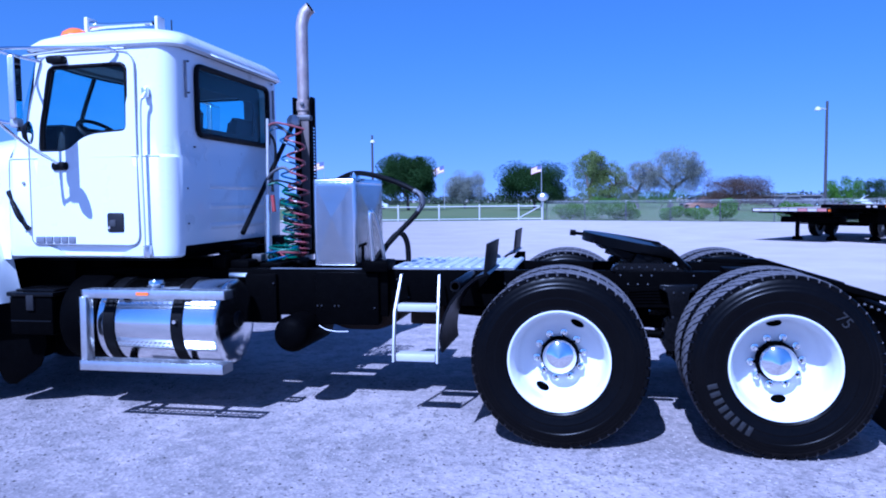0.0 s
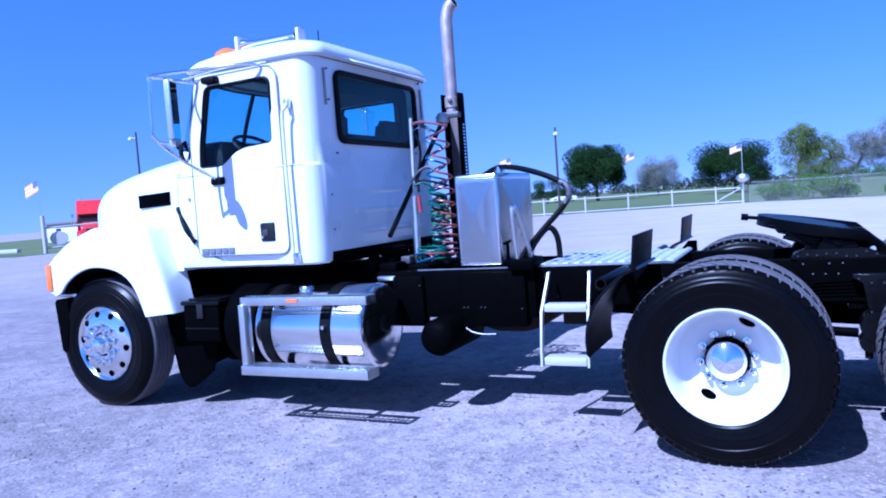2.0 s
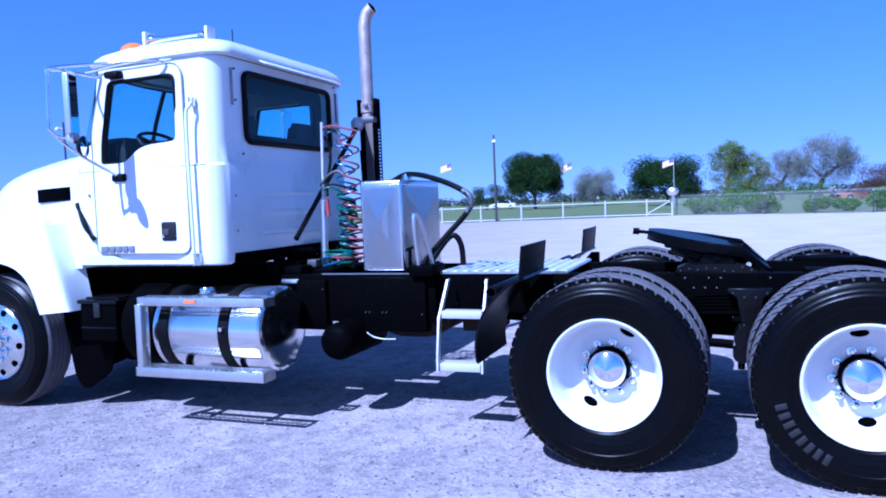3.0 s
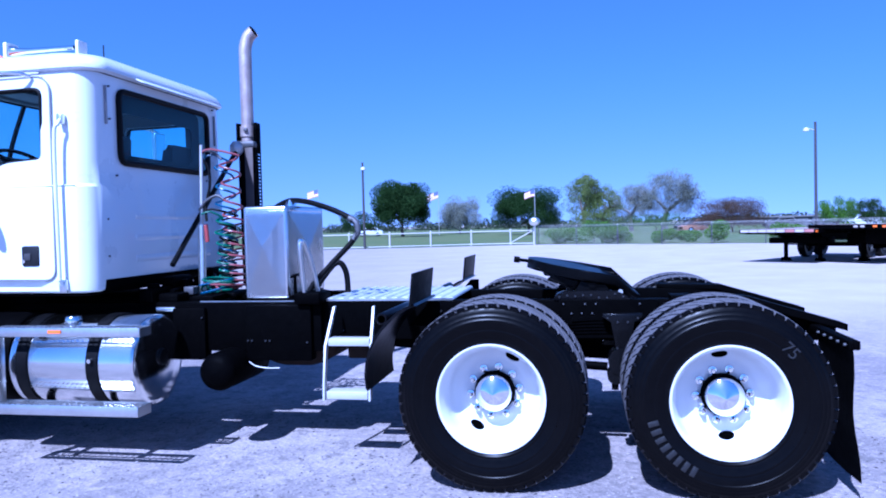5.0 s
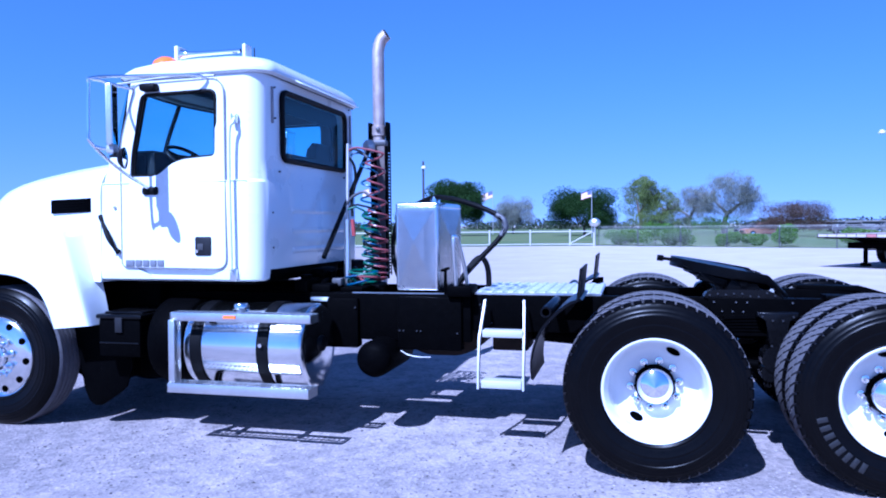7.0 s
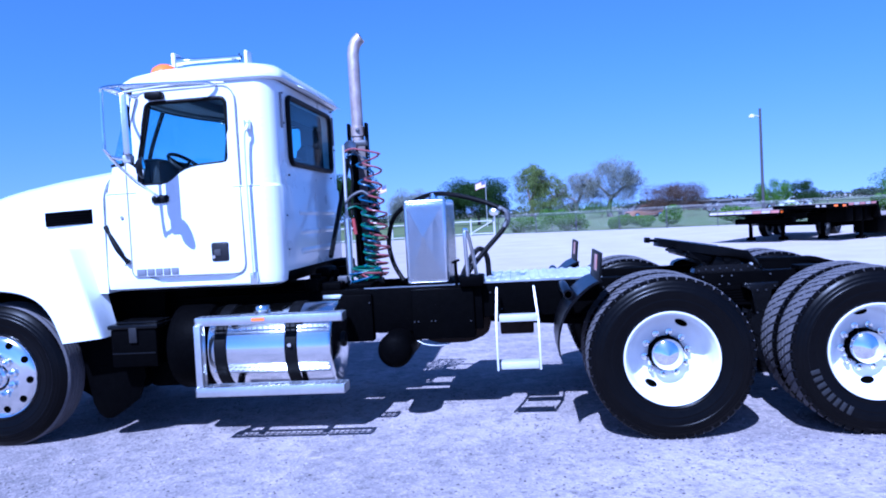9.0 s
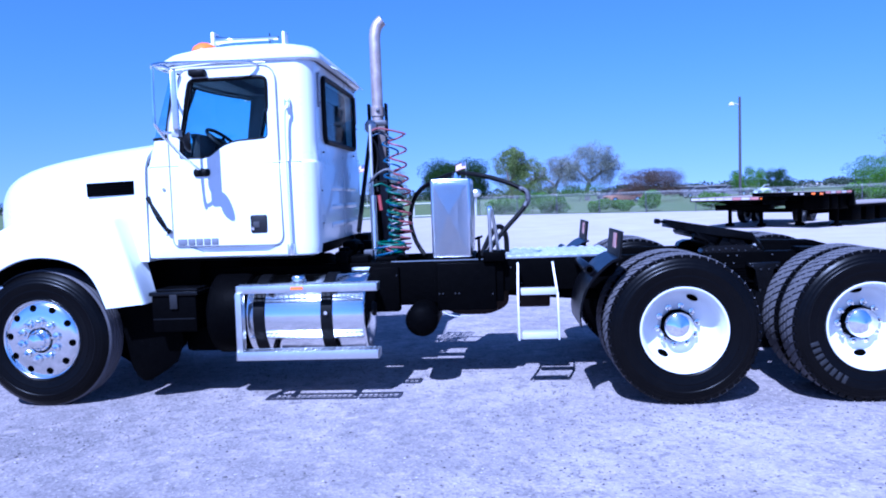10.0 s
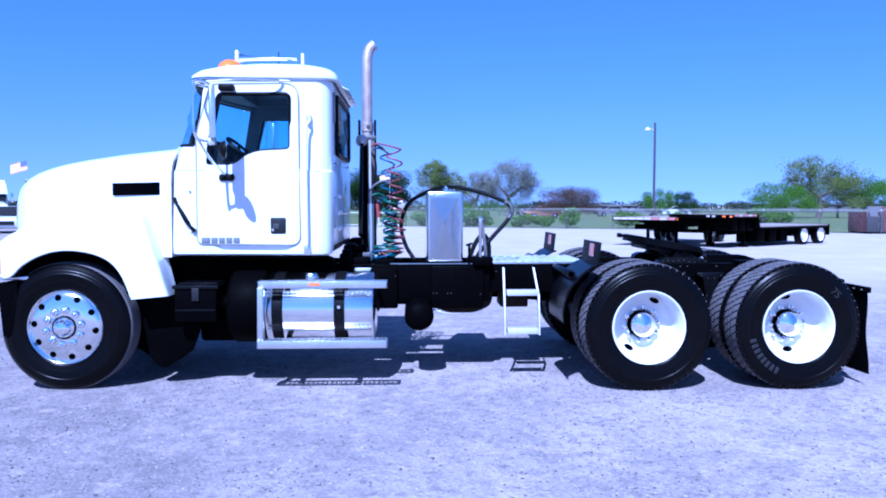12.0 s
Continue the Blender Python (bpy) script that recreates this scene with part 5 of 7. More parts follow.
part("box_panel", cross_panel([(-1.79, 0.782, 1.045), (-1.51, 0.782, 1.045), (-1.51, 0.782, 1.615), (-1.79, 0.782, 1.615)], (-0.02, -0.016, 0.05)), M_SHEET, box, "", 5)
part("box_panel", cross_panel([(-1.484, 0.81, 1.045), (-1.484, 1.495, 1.045), (-1.484, 1.495, 1.615), (-1.484, 0.81, 1.615)], (0.018, 0, 0.03)), M_SHEET, box, "", 5)
part("box_foot", block(-1.82, -1.47, 0.80, 1.5, 0.995, 1.022, 0.005), M_BLACK, box)
part("breather_cap", spin([(0.0, 0.06), (0.03, 0.055), (0.04, 0.03), (0.04, 0.0), (0.06, 0.0), (0.06, -0.01)], (-1.62, 1.2, 1.665), "z", 20), M_CHROME, box)
hose = part("hydraulic_hose", tube([(-1.93, 1.35, 1.0), (-2.02, 1.42, 1.15), (-2.06, 1.48, 1.35), (-1.97, 1.42, 1.57), (-1.70, 1.25, 1.70), (-1.5, 1.12, 1.705), (-1.25, 1.0, 1.64), (-1.07, 0.93, 1.56), (-1.02, 0.92, 1.49), (-1.06, 0.90, 1.40), (-1.20, 0.86, 1.25), (-1.33, 0.82, 1.10), (-1.36, 0.80, 1.02)], 0.02), M_RUBBER, tractor, "looped black hydraulic hose")
part("hose_sleeve", tube([(-1.085, 0.935, 1.57), (-1.03, 0.922, 1.53), (-1.02, 0.918, 1.47), (-1.05, 0.905, 1.415)], 0.022), M_DULL, hose)
part("hydraulic_hose", tube([(-1.20, 1.22, 1.0), (-1.205, 1.21, 1.15), (-1.235, 1.20, 1.23), (-1.28, 1.188, 1.24), (-1.34, 1.15, 1.17), (-1.40, 1.05, 1.05), (-1.42, 1.0, 1.0)], 0.022), M_RUBBER, tractor)
lv = part("lever_frame", tube([(-1.335, 0.70, 1.0), (-1.338, 0.655, 1.25), (-1.34, 0.64, 1.38), (-1.335, 0.66, 1.42), (-1.32, 0.70, 1.38), (-1.29, 0.76, 1.2), (-1.27, 0.80, 1.0)], 0.014), M_STEP, tractor, "bent bright steel lever frame")
part("lever_knob", spin([(0.0, 0.02), (0.015, 0.015), (0.02, 0.0), (0.015, -0.015), (0.0, -0.02)], (-1.337, 0.648, 1.415), "z", 14), M_CHROME, lv)
b = block(-1.40, -1.22, 0.66, 0.9, 0.99, 1.07, 0.015)
rod((-1.43, 0.76, 1.0), (-1.43, 0.76, 1.19), 0.012, b)
rod((-1.46, 0.76, 1.17), (-1.40, 0.76, 1.19), 0.01, b)
part("valve_block", b, M_BLACK, tractor)

# ---- exhaust stack
SX, SY = -2.44, 2.25
M_SHIELD = shader("brown_heat_shield", (0.075, 0.06, 0.058), 0.55, 0.3, bump=0.2, grain=16, vary=0.3, stain=0.6, stain_scale=6, stain_colour=(0.05, 0.035, 0.03))
st = part("exhaust_pipe", tube([(SX, SY, 2.2), (SX, SY, 2.6), (SX, SY, 3.0), (SX + 0.001, SY, 3.12), (SX + 0.010, SY + 0.005, 3.19), (SX + 0.034, SY + 0.01, 3.248), (SX + 0.070, SY + 0.015, 3.285), (SX + 0.082, SY + 0.015, 3.294)], 0.056, smooth=8, seg=24, closed_ends=False), M_RUST, tractor, "weathered steel exhaust stack with a curved tip")
part("muffler", rod((SX, SY, 1.0), (SX, SY, 2.26), 0.085, seg=32), M_BLACK, st)
part("stack_clamp", spin([(0.058, -0.05), (0.066, -0.045), (0.066, 0.045), (0.058, 0.05)], (SX, SY, 2.39), "z", 24), M_RUST, st)
b = bmesh.new()
for k in range(46):
    z = 1.05 + k * 0.03
    block(SX + 0.084, SX + 0.094, SY - 0.06, SY + 0.05, z, z + 0.016, 0, b)
block(SX + 0.086, SX + 0.092, SY - 0.07, SY - 0.055, 1.03, 2.45, 0, b)
block(SX + 0.086, SX + 0.092, SY + 0.05, SY + 0.065, 1.03, 2.45, 0, b)
part("heat_guard", b, M_BLACK, st, "black slotted heat guard")
part("shield_strip", block(SX + 0.005, SX + 0.082, SY - 0.092, SY - 0.084, 1.05, 2.24, 0.003), M_SHIELD, st, "brown heat-stained shield strip")
for sx in (-0.10, 0.072):
    part("guard_edge", block(SX + sx, SX + sx + 0.022, SY - 0.03, SY + 0.06, 2.2, 2.47, 0.003), M_BLACK, st)
part("pipe_patch", spin([(0.0, -0.02), (0.018, -0.016), (0.02, 0.0), (0.0, 0.004)], (SX + 0.012, SY - 0.066, 2.40), "y", 14), M_DULL, st)
part("stack_bracket", block(SX - 0.11, SX + 0.1, SY - 0.10, SY - 0.02, 2.24, 2.30, 0.02), M_DULL, st)
# black plug in the tip, coloured for the shade inside the pipe
part("pipe_mouth_shade", tube([(SX + 0.034, SY + 0.01, 3.248), (SX + 0.070, SY + 0.015, 3.285), (SX + 0.081, SY + 0.015, 3.293)], 0.052, smooth=4, seg=20), HOLE_SHADE, st)
part("stack_strut", tube([(-2.50, 2.20, 2.27), (-2.43, 0.90, 1.26)], 0.02, smooth=0), M_RUBBER, tractor, "black diagonal stack strut")
part("stack_strut", tube([(-2.50, 2.20, 2.0), (-2.42, 2.1, 1.05)], 0.02, smooth=0), M_BLACK, tractor)

# ---- hose mast and coiled air lines
pg = part("hose_mast", rod((-2.35, 1.17, 1.0), (-2.357, 1.244, 2.165), 0.013), M_GALV, tractor, "steel hose mast behind the cab")
part("mast_socket", rod((-2.345, 1.165, 1.0), (-2.35, 1.20, 1.55), 0.028), M_STEP, pg)
part("mast_arm", tube([(-2.355, 1.24, 2.1), (-2.31, 1.25, 2.12), (-2.24, 1.26, 2.09), (-2.2, 1.26, 2.05)], 0.010), M_DULL, pg)
part("mast_arm", tube([(-2.37, 1.21, 1.66), (-2.31, 1.20, 1.73), (-2.22, 1.20, 1.77), (-2.16, 1.20, 1.74)], 0.012), M_DULL, pg)


M_DULLRED = shader("dull_red_rubber", (0.22, 0.03, 0.03), 0.5)


def coil(name, x, y, z0, z1, r, turns, material, sag, phase, label):
    pts = []
    n = turns * 20
    for k in range(n + 1):
        t = k / n
        a = phase + 2 * math.pi * turns * t
        # coils bunch up towards the bottom under their own weight
        z = z1 + (z0 - z1) * (1 - (1 - t) ** 1.7)
        rr = r * (0.78 + 0.16 * math.sin(2.5 * t + phase) + 0.10 * math.sin(23.0 * t + 2 * phase))
        pts.append((x + sag * math.sin(math.pi * t) + rr * math.cos(a), y + rr * math.sin(a), z))
    return part(name, tube([(-2.34, y - 0.02, z1 + 0.03), (-2.27, y - 0.01, z1 + 0.05)] + pts + [(x - 0.05, y - 0.09, z0 - 0.015), (x - 0.14, y - 0.02, z0 + 0.02), (-2.40, y + 0.15, z0 + 0.05)], 0.0085, smooth=2, seg=6), material, tractor, label)


coil("coiled_air_hose", -2.13, 1.24, 1.07, 2.08, 0.082, 12, M_RED, 0.03, 0.0, "red coiled air hose")
coil("coiled_air_hose", -2.19, 1.27, 1.06, 2.04, 0.075, 11, M_TEAL, 0.02, 1.4, "blue coiled air hose")
coil("coiled_cable", -2.16, 1.20, 1.05, 1.60, 0.075, 10, M_GREEN, 0.0, 2.2, "green coiled electrical cable")
coil("coiled_cable", -2.15, 1.23, 1.05, 1.62, 0.07, 8, M_RUBBER, 0.0, 0.7, "black coiled cable")
# slack turns heaped at the foot of the coils
for k, (m, lean) in enumerate(((M_TEAL, 0.30), (M_GREEN, 0.55), (M_RED, 0.12), (M_TEAL, -0.25), (M_GREEN, 0.1))):
    ring = [(-2.21 + 0.015 * (k % 3) + (0.115 + 0.012 * (k % 2)) * math.cos(a), 1.13 + 0.10 * math.sin(a), 1.055 + 0.02 * k + lean * 0.09 * math.cos(a + k)) for a in [2 * math.pi * j / 24 + k for j in range(25)]]
    part("hose_loop", tube(ring, 0.0085, smooth=0, seg=6), m, tractor)
part("air_coupling", rod((-2.285, 1.14, 1.55), (-2.27, 1.13, 1.42), 0.016), M_DULLRED, tractor, "red air coupling")
part("rubber_hose", tube([(-2.5, 1.6, 1.02), (-2.42, 1.5, 1.14), (-2.3, 1.3, 1.12), (-2.2, 1.2, 1.03), (-2.05, 1.1, 1.02)], 0.013), M_RUBBER, tractor)
part("rubber_hose", tube([(-2.355, 1.25, 2.06), (-2.31, 1.26, 1.98), (-2.30, 1.25, 1.85), (-2.32, 1.22, 1.70), (-2.30, 1.18, 1.58)], 0.011), M_RUBBER, tractor)
part("pipe_elbow", spin([(0.0, 0.06), (0.035, 0.055), (0.06, 0.02), (0.06, -0.03), (0.04, -0.06), (0.0, -0.065)], (SX - 0.06, SY - 0.11, 2.24), "z", 18), M_GALV, tractor, "grey round pipe elbow")
# clutter on the frame behind the cab
part("cab_underbody", block(-3.7, -2.70, 0.34, flip(0.34), 1.09, 1.19, 0.02), M_BLACK, tractor)
b = block(-2.61, -2.50, 0.74, 1.95, 0.99, 1.10, 0.02)
block(-2.60, -2.48, 1.0, 1.30, 1.08, 1.17, 0.03, b)
block(-2.60, -2.46, 1.55, 1.90, 1.08, 1.20, 0.03, b)
block(-2.50, -2.34, 0.80, 0.98, 0.99, 1.06, 0.02, b)
block(-2.50, -2.40, 1.30, 1.42, 0.99, 1.15, 0.02, b)
block(-2.30, -2.12, 0.9, 1.5, 0.99, 1.03, 0.01, b)
rod((-2.55, 0.84, 1.02), (-2.55, 0.84, 1.13), 0.045, b, 14)
rod((-2.46, 1.12, 1.0), (-2.46, 1.12, 1.14), 0.03, b, 12)
rod((-2.44, 0.9, 1.07), (-2.56, 1.5, 1.10), 0.016, b, 8)
part("cab_mount", b, M_BLACK, tractor)
part("junction_box", block(-2.42, -2.34, 1.02, 1.11, 1.03, 1.09, 0.01), M_DULL, tractor)
part("catwalk_strip", block(-2.47, -2.26, 0.73, 0.772, 0.938, 0.968, 0.004), M_STEP, tractor, "bright scuffed step strip")
part("rail_cap", block(-2.15, -1.30, 0.772, 0.79, 1.0, 1.006), M_STEP, tractor)

# ---- fifth wheel
tilt = Matrix.Translation((0.585, YC, 1.158)) @ Matrix.Rotation(radians(10.5), 4, "Y")
plate = []
for k in range(25):
    a = math.pi / 2 + math.pi * k / 24
    plate.append((-0.02 + 0.46 * math.cos(a), 0.46 * math.sin(a)))
plate += [(0.12, -0.43), (0.22, -0.34), (0.30, -0.22), (0.29, -0.11), (0.12, -0.06), (0.05, -0.05), (0.0, 0.0), (0.05, 0.05), (0.12, 0.06), (0.29, 0.11), (0.30, 0.22), (0.22, 0.34), (0.12, 0.43)]
b = prism(plate, -0.05, 0.015, 0.012, axis="z")
# the tail ramps bend down
for v in b.verts:
    v.co.z -= 0.62 * max(0.0, v.co.x - 0.115)
bmesh.ops.transform(b, matrix=tilt, verts=b.verts)
fifth = part("fifth_wheel", b, M_GREASE, tractor, "greasy black fifth-wheel plate tilted back")
fifth.location.x = 0.025
for side in (-0.30, 0.26):
    b = prism([(-0.40, -0.03), (0.12, -0.03), (0.12, -0.12), (-0.06, -0.15), (-0.14, -0.075), (-0.30, -0.065)], side, side + 0.04, 0.004)
    bmesh.ops.transform(b, matrix=tilt, verts=b.verts)
    part("plate_rib", b, M_GREASE, fifth)
    # ramp horns: the thick rim under the tail
    b = prism([(0.08, -0.035), (0.30, -0.13), (0.34, -0.175), (0.30, -0.185), (0.14, -0.13), (0.08, -0.10)], side - 0.02, side + 0.06, 0.006)
    bmesh.ops.transform(b, matrix=tilt, verts=b.verts)
    part("ramp_horn", b, M_GREASE, fifth)
part("release_arm", tube([(0.30, 1.18, 1.20), (0.12, 1.16, 1.235), (0.05, 1.145, 1.245), (0.02, 1.14, 1.25)], 0.012), M_GREASE, fifth)
part("release_knob", rod((0.02, 1.14, 1.25), (0.06, 1.145, 1.245), 0.022), M_GREASE, fifth)
for y in (0.77, flip(0.77) - 0.12):
    part("mount_foot", prism(rounded([(0.30, 0.998), (0.32, 1.035), (0.37, 1.055), (0.70, 1.055), (0.74, 1.035), (0.80, 0.998)], 0.01), y, y + 0.12, 0.006), M_SATIN, fifth)
    b = prism(rounded([(0.44, 1.05), (0.475, 1.115), (0.50, 1.15), (0.61, 1.135), (0.635, 1.09), (0.66, 1.05)], 0.012), y + 0.02, y + 0.10, 0.006)
    rod((0.55, y + 0.005, 1.105), (0.55, y + 0.115, 1.105), 0.028, b, 12)
    part("pivot_bracket", b, M_GREASE, fifth)
b = block(-0.06, 0.16, -0.20, 0.20, -0.15, -0.05, 0.02)
block(-0.30, -0.12, -0.34, 0.34, -0.10, -0.05, 0.01, b)
block(0.10, 0.20, -0.36, 0.36, -0.12, -0.05, 0.01, b)
bmesh.ops.transform(b, matrix=tilt, verts=b.verts)
part("jaw_housing", b, M_GREASE, fifth)
b = rod((-0.34, -0.20, -0.065), (0.18, -0.13, -0.085), 0.014)
rod((-0.34, -0.20, -0.065), (-0.36, 0.10, -0.07), 0.011, b)
bmesh.ops.transform(b, matrix=tilt, verts=b.verts)
part("release_rod", b, M_DULL, fifth)
for k, (u, v, w) in enumerate(((-0.28, -0.30, -0.07), (-0.16, -0.31, -0.09), (-0.02, -0.31, -0.10), (0.10, -0.375, -0.10), (-0.22, -0.25, -0.06), (0.04, -0.37, -0.07), (0.16, -0.375, -0.085))):
    b = rod((u, v - 0.02, w), (u, v + 0.01, w), 0.016, seg=8)
    bmesh.ops.transform(b, matrix=tilt, verts=b.verts)
    part("pin", b, M_GALV, fifth)
# lock linkage hanging under the front of the plate
b = prism([(-0.30, -0.05), (-0.10, -0.05), (-0.12, -0.12), (-0.17, -0.15), (-0.20, -0.10), (-0.27, -0.09)], -0.37, -0.34, 0.003)
rod((-0.31, -0.36, -0.085), (-0.08, -0.36, -0.12), 0.012, b, 8)
rod((-0.17, -0.40, -0.13), (-0.17, 0.20, -0.13), 0.014, b, 8)
bmesh.ops.transform(b, matrix=tilt, verts=b.verts)
part("lock_linkage", b, M_GREASE, fifth)
rng = random.Random(3)
for k in range(9):
    place("bolt", BOLT, fifth, Matrix.Translation((0.34 + 0.05 * k, 0.768, 1.012 + 0.03 * rng.random())))

# ---- quarter fenders in front of the drive wheels
for y0, y1, near in ((0.0, 0.60, True), (flip(0.60), flip(0.0), False)):
    pts = [(-0.425, 1.06), (-0.50, 1.03), (-0.59, 0.955), (-0.66, 0.87), (-0.705, 0.765), (-0.722, 0.66), (-0.716, 0.575)]
    run = [(p.x, p.z) for p in curve_points([(x, 0, z) for x, z in pts], 4)]
    q = part("quarter_fender", prism(run + [(x + 0.012, z - 0.012) for x, z in run[::-1]], y0, y1, 0), M_GLOSS, tractor, "black curved quarter fender")
    u0, u1 = (-0.03, 0.54) if near else (flip(0.54), flip(-0.03))
    part("fender_upright", prism([(-0.445, 1.05), (-0.432, 1.05), (-0.412, 1.235), (-0.425, 1.235)], u0, u1, 0.002), M_RUBBER, q)
    part("reflector", prism([(-0.4415, 1.11), (-0.4385, 1.11), (-0.4285, 1.215), (-0.4315, 1.215)], u0 + 0.18, u0 + 0.32), M_FADED, q, "faded red reflector")
    part("fender_bracket", prism([(-0.58, 0.86), (-0.45, 1.02), (-0.38, 1.02), (-0.38, 0.86)], y0 + 0.54, y0 + 0.58, 0.01), M_BLACK, q)
    b = spin([(0.022, 0.004), (0.024, 0.0), (0.032, 0.0), (0.034, 0.004), (0.034, 0.75), (0.0, 0.75)], (-0.635, 0.08 if near else flip(0.83), 0.965), "y", 20)
    part("support_tube", b, M_GLOSS, q)

# ---------------------------------------------------------------- the yard's edge and the distance
EYE = Vector((0.3, -4.2, 1.49))


def far(x80, z80, Y):
    """A place seen in the direction of (x80, 80, z80), moved out to depth Y."""
    s = (Y - EYE.y) / (80 - EYE.y)
    return EYE.x + (x80 - EYE.x) * s, 1.49 + (z80 - 1.49) * s


sheet("lawn", [(-120, 52), (-60, 30), (-44, 26), (-44, 40), (-16.5, 46.2), (-11, 46.4), (-2.7, 48.2), (6, 43.6), (14, 40.6), (22.4, 34.2), (60, 12), (300, 60), (300, 400), (-300, 400)], 0.012, M_GRASS, "mown green lawn beyond the fences")


def leaves(n, blobs, size, rng, flat=0.6, twig=False):
    """Many small leaf clumps, thick near the shell of each blob, with gaps."""
    verts, faces = [], []
    for _ in range(n):
        c, r = rng.choice(blobs)
        while True:
            d = Vector((rng.uniform(-1, 1), rng.uniform(-1, 1), rng.uniform(-1, 1)))
            if 0.05 < d.length <= 1:
                break
        d = d.normalized() * (rng.random() ** 0.35)
        p = Vector(c) + Vector((d.x * r[0], d.y * r[1], d.z * r[2]))
        s = size * rng.uniform(0.5, 1.4)
        u = Vector((rng.uniform(-1, 1), rng.uniform(-1, 1), rng.uniform(-flat, flat))).normalized() * s
        w = Vector((rng.uniform(-1, 1), rng.uniform(-1, 1), rng.uniform(-1, 1))).cross(u).normalized() * s * rng.uniform(0.4, 0.8)
        if twig:
            out = (Vector((d.x, d.y, abs(d.z) + 0.35)) + u / s * 0.5).normalized()
            u = out * s * 3.2
            w = Vector((-u.y - 0.3 * u.z, u.x, 0.3 * u.x)).normalized() * 0.022
        k = len(verts)
        verts += [p - u, p - w * 0.8, p + u, p + w]
        faces.append((k, k + 1, k + 2, k + 3))
    me = bpy.data.meshes.new("crown")
    me.from_pydata(verts, [], faces)
    return me


def limbs(base, height, spread, rng, depth=3, r0=0.3, bm=None, tips=None):
    b = bm or bmesh.new()
    def grow(p, d, length, r, level):
        q = p + d * length
        mid = (p + q) / 2 + Vector((rng.uniform(-1, 1), rng.uniform(-1, 1), rng.uniform(-0.3, 0.6))) * length * 0.08
        tube([p, mid, q], lambda t: r * (1 - 0.45 * t), b, 6 if level > 1 else 8, 3)
        if tips is not None and level >= 3:
            tips.append(q.copy())
        if level >= depth:
            return
        for k in range(3 if level == 0 else rng.choice((2, 3))):
            a = rng.uniform(0, 2 * math.pi)
            nd = (d * rng.uniform(0.5, 1.0) + Vector((math.cos(a), math.sin(a), rng.uniform(-0.05, 0.5))) * spread).normalized()
            grow(q, nd, length * rng.uniform(0.6, 0.8), r * 0.55, level + 1)
    grow(Vector(base), Vector((rng.uniform(-0.08, 0.08), 0, 1)).normalized(), height, r0, 0)
    return b


def tree(label, x80, top80, left80, right80, Y, material, n, trunk=0.28, bark=M_BARK, seed=1, lumps=16, size=0.16, depth=3, density=1.0, low=0.12, flat=0.7):
    rng = random.Random(seed)
    x, top = far(x80, top80, Y)
    x0, _ = far(left80, 0, Y)
    x1, _ = far(right80, 0, Y)
    w = (x1 - x0) / 2
    cx = (x0 + x1) / 2 - x
    t = empty("tree", (x, Y, 0), label, "tree")
    tips = []
    b = limbs((0, 0, -0.05), top * trunk * (0.7 if depth >= 5 else 1), 0.95 * w / max(w, top * 0.5), rng, depth, (0.017 if depth >= 5 else 0.035) * top, tips=tips)
    blobs = []
    if depth >= 5:
        # open crown: foliage sits in clumps on the ends of the limbs
        reach = max(abs(p.x) for p in tips) or 1.0
        rise = max(p.z for p in tips)
        fx, fz = 0.90 * w / reach, 0.93 * top / rise
        for v in b.verts:
            g = min(1.0, abs(v.co.x * fx) / w)
            v.co = Vector((v.co.x * fx + cx * min(1.0, max(0.0, v.co.z / top)), v.co.y * fx, v.co.z * fz * (1 - 0.3 * g * g)))
        for p in tips:
            r = w * rng.uniform(0.10, 0.22)
            out = min(1.0, abs(p.x * fx) / w)
            dome = math.sqrt(max(0.1, 1 - (0.9 * out) ** 2))
            z = top * (dome * rng.uniform(0.62, 0.97) if rng.random() < 0.62 else rng.uniform(0.28, 0.62))
            blobs.append(((p.x * fx * rng.uniform(0.7, 1.0) + cx, p.y * fx, z), (r, r, r * rng.uniform(0.6, 0.9))))
        lumps = 0
    part("trunk", b, bark, t)
    for k in range(lumps):
        a, rr = rng.uniform(0, 2 * math.pi), rng.random() ** 0.5
        hz = rng.uniform(low + 0.16, 0.86)
        env = math.sqrt(max(0.05, 1 - ((hz - 0.45) / 0.55) ** 2))
        br = rng.uniform(0.20, 0.34)
        blobs.append(((cx + math.cos(a) * rr * w * env * 0.82, math.sin(a) * rr * w * env * 0.82, hz * top), (w * br, w * br, top * br * 0.62)))
    me = leaves(int(n * density * 1.9), blobs, 0.72 * size * top / 7, rng, flat, bark is M_TWIG)
    me.materials.append(material)
    place("crown", me, t)
    return t


tree("dark green live oak with a rounded crown on the lawn", -20.0, 6.7, -24.2, -16.0, 100, M_OAK, 34000, 0.22, seed=41, lumps=60, size=0.12, low=0.2)
tree("hazy grey-budded tree beyond the lawn", -13.3, 4.75, -16.2, -9.9, 120, M_BUD, 15000, 0.10, M_TWIG, 12, 44, 0.075, 3)
tree("broad dark oak behind the white gate", -5.3, 5.7, -10.2, -0.4, 95, M_OAK, 32000, 0.2, seed=43, lumps=60, size=0.115)
tree("yellow-green spring tree by the fence", 0.9, 6.7, -2.7, 4.2, 100, M_SPRING, 9000, 0.2, seed=14, lumps=34, size=0.10, depth=5)
tree("yellow-green spring tree beside the fence", 2.9, 5.5, 0.3, 5.7, 102, M_SPRING, 6000, 0.2, seed=34, lumps=24, size=0.10, depth=5)
tree("low green tree under the spring trees", 1.6, 3.0, -2.2, 5.4, 98, M_SPRING, 6000, 0.12, seed=51, lumps=26, size=0.12)
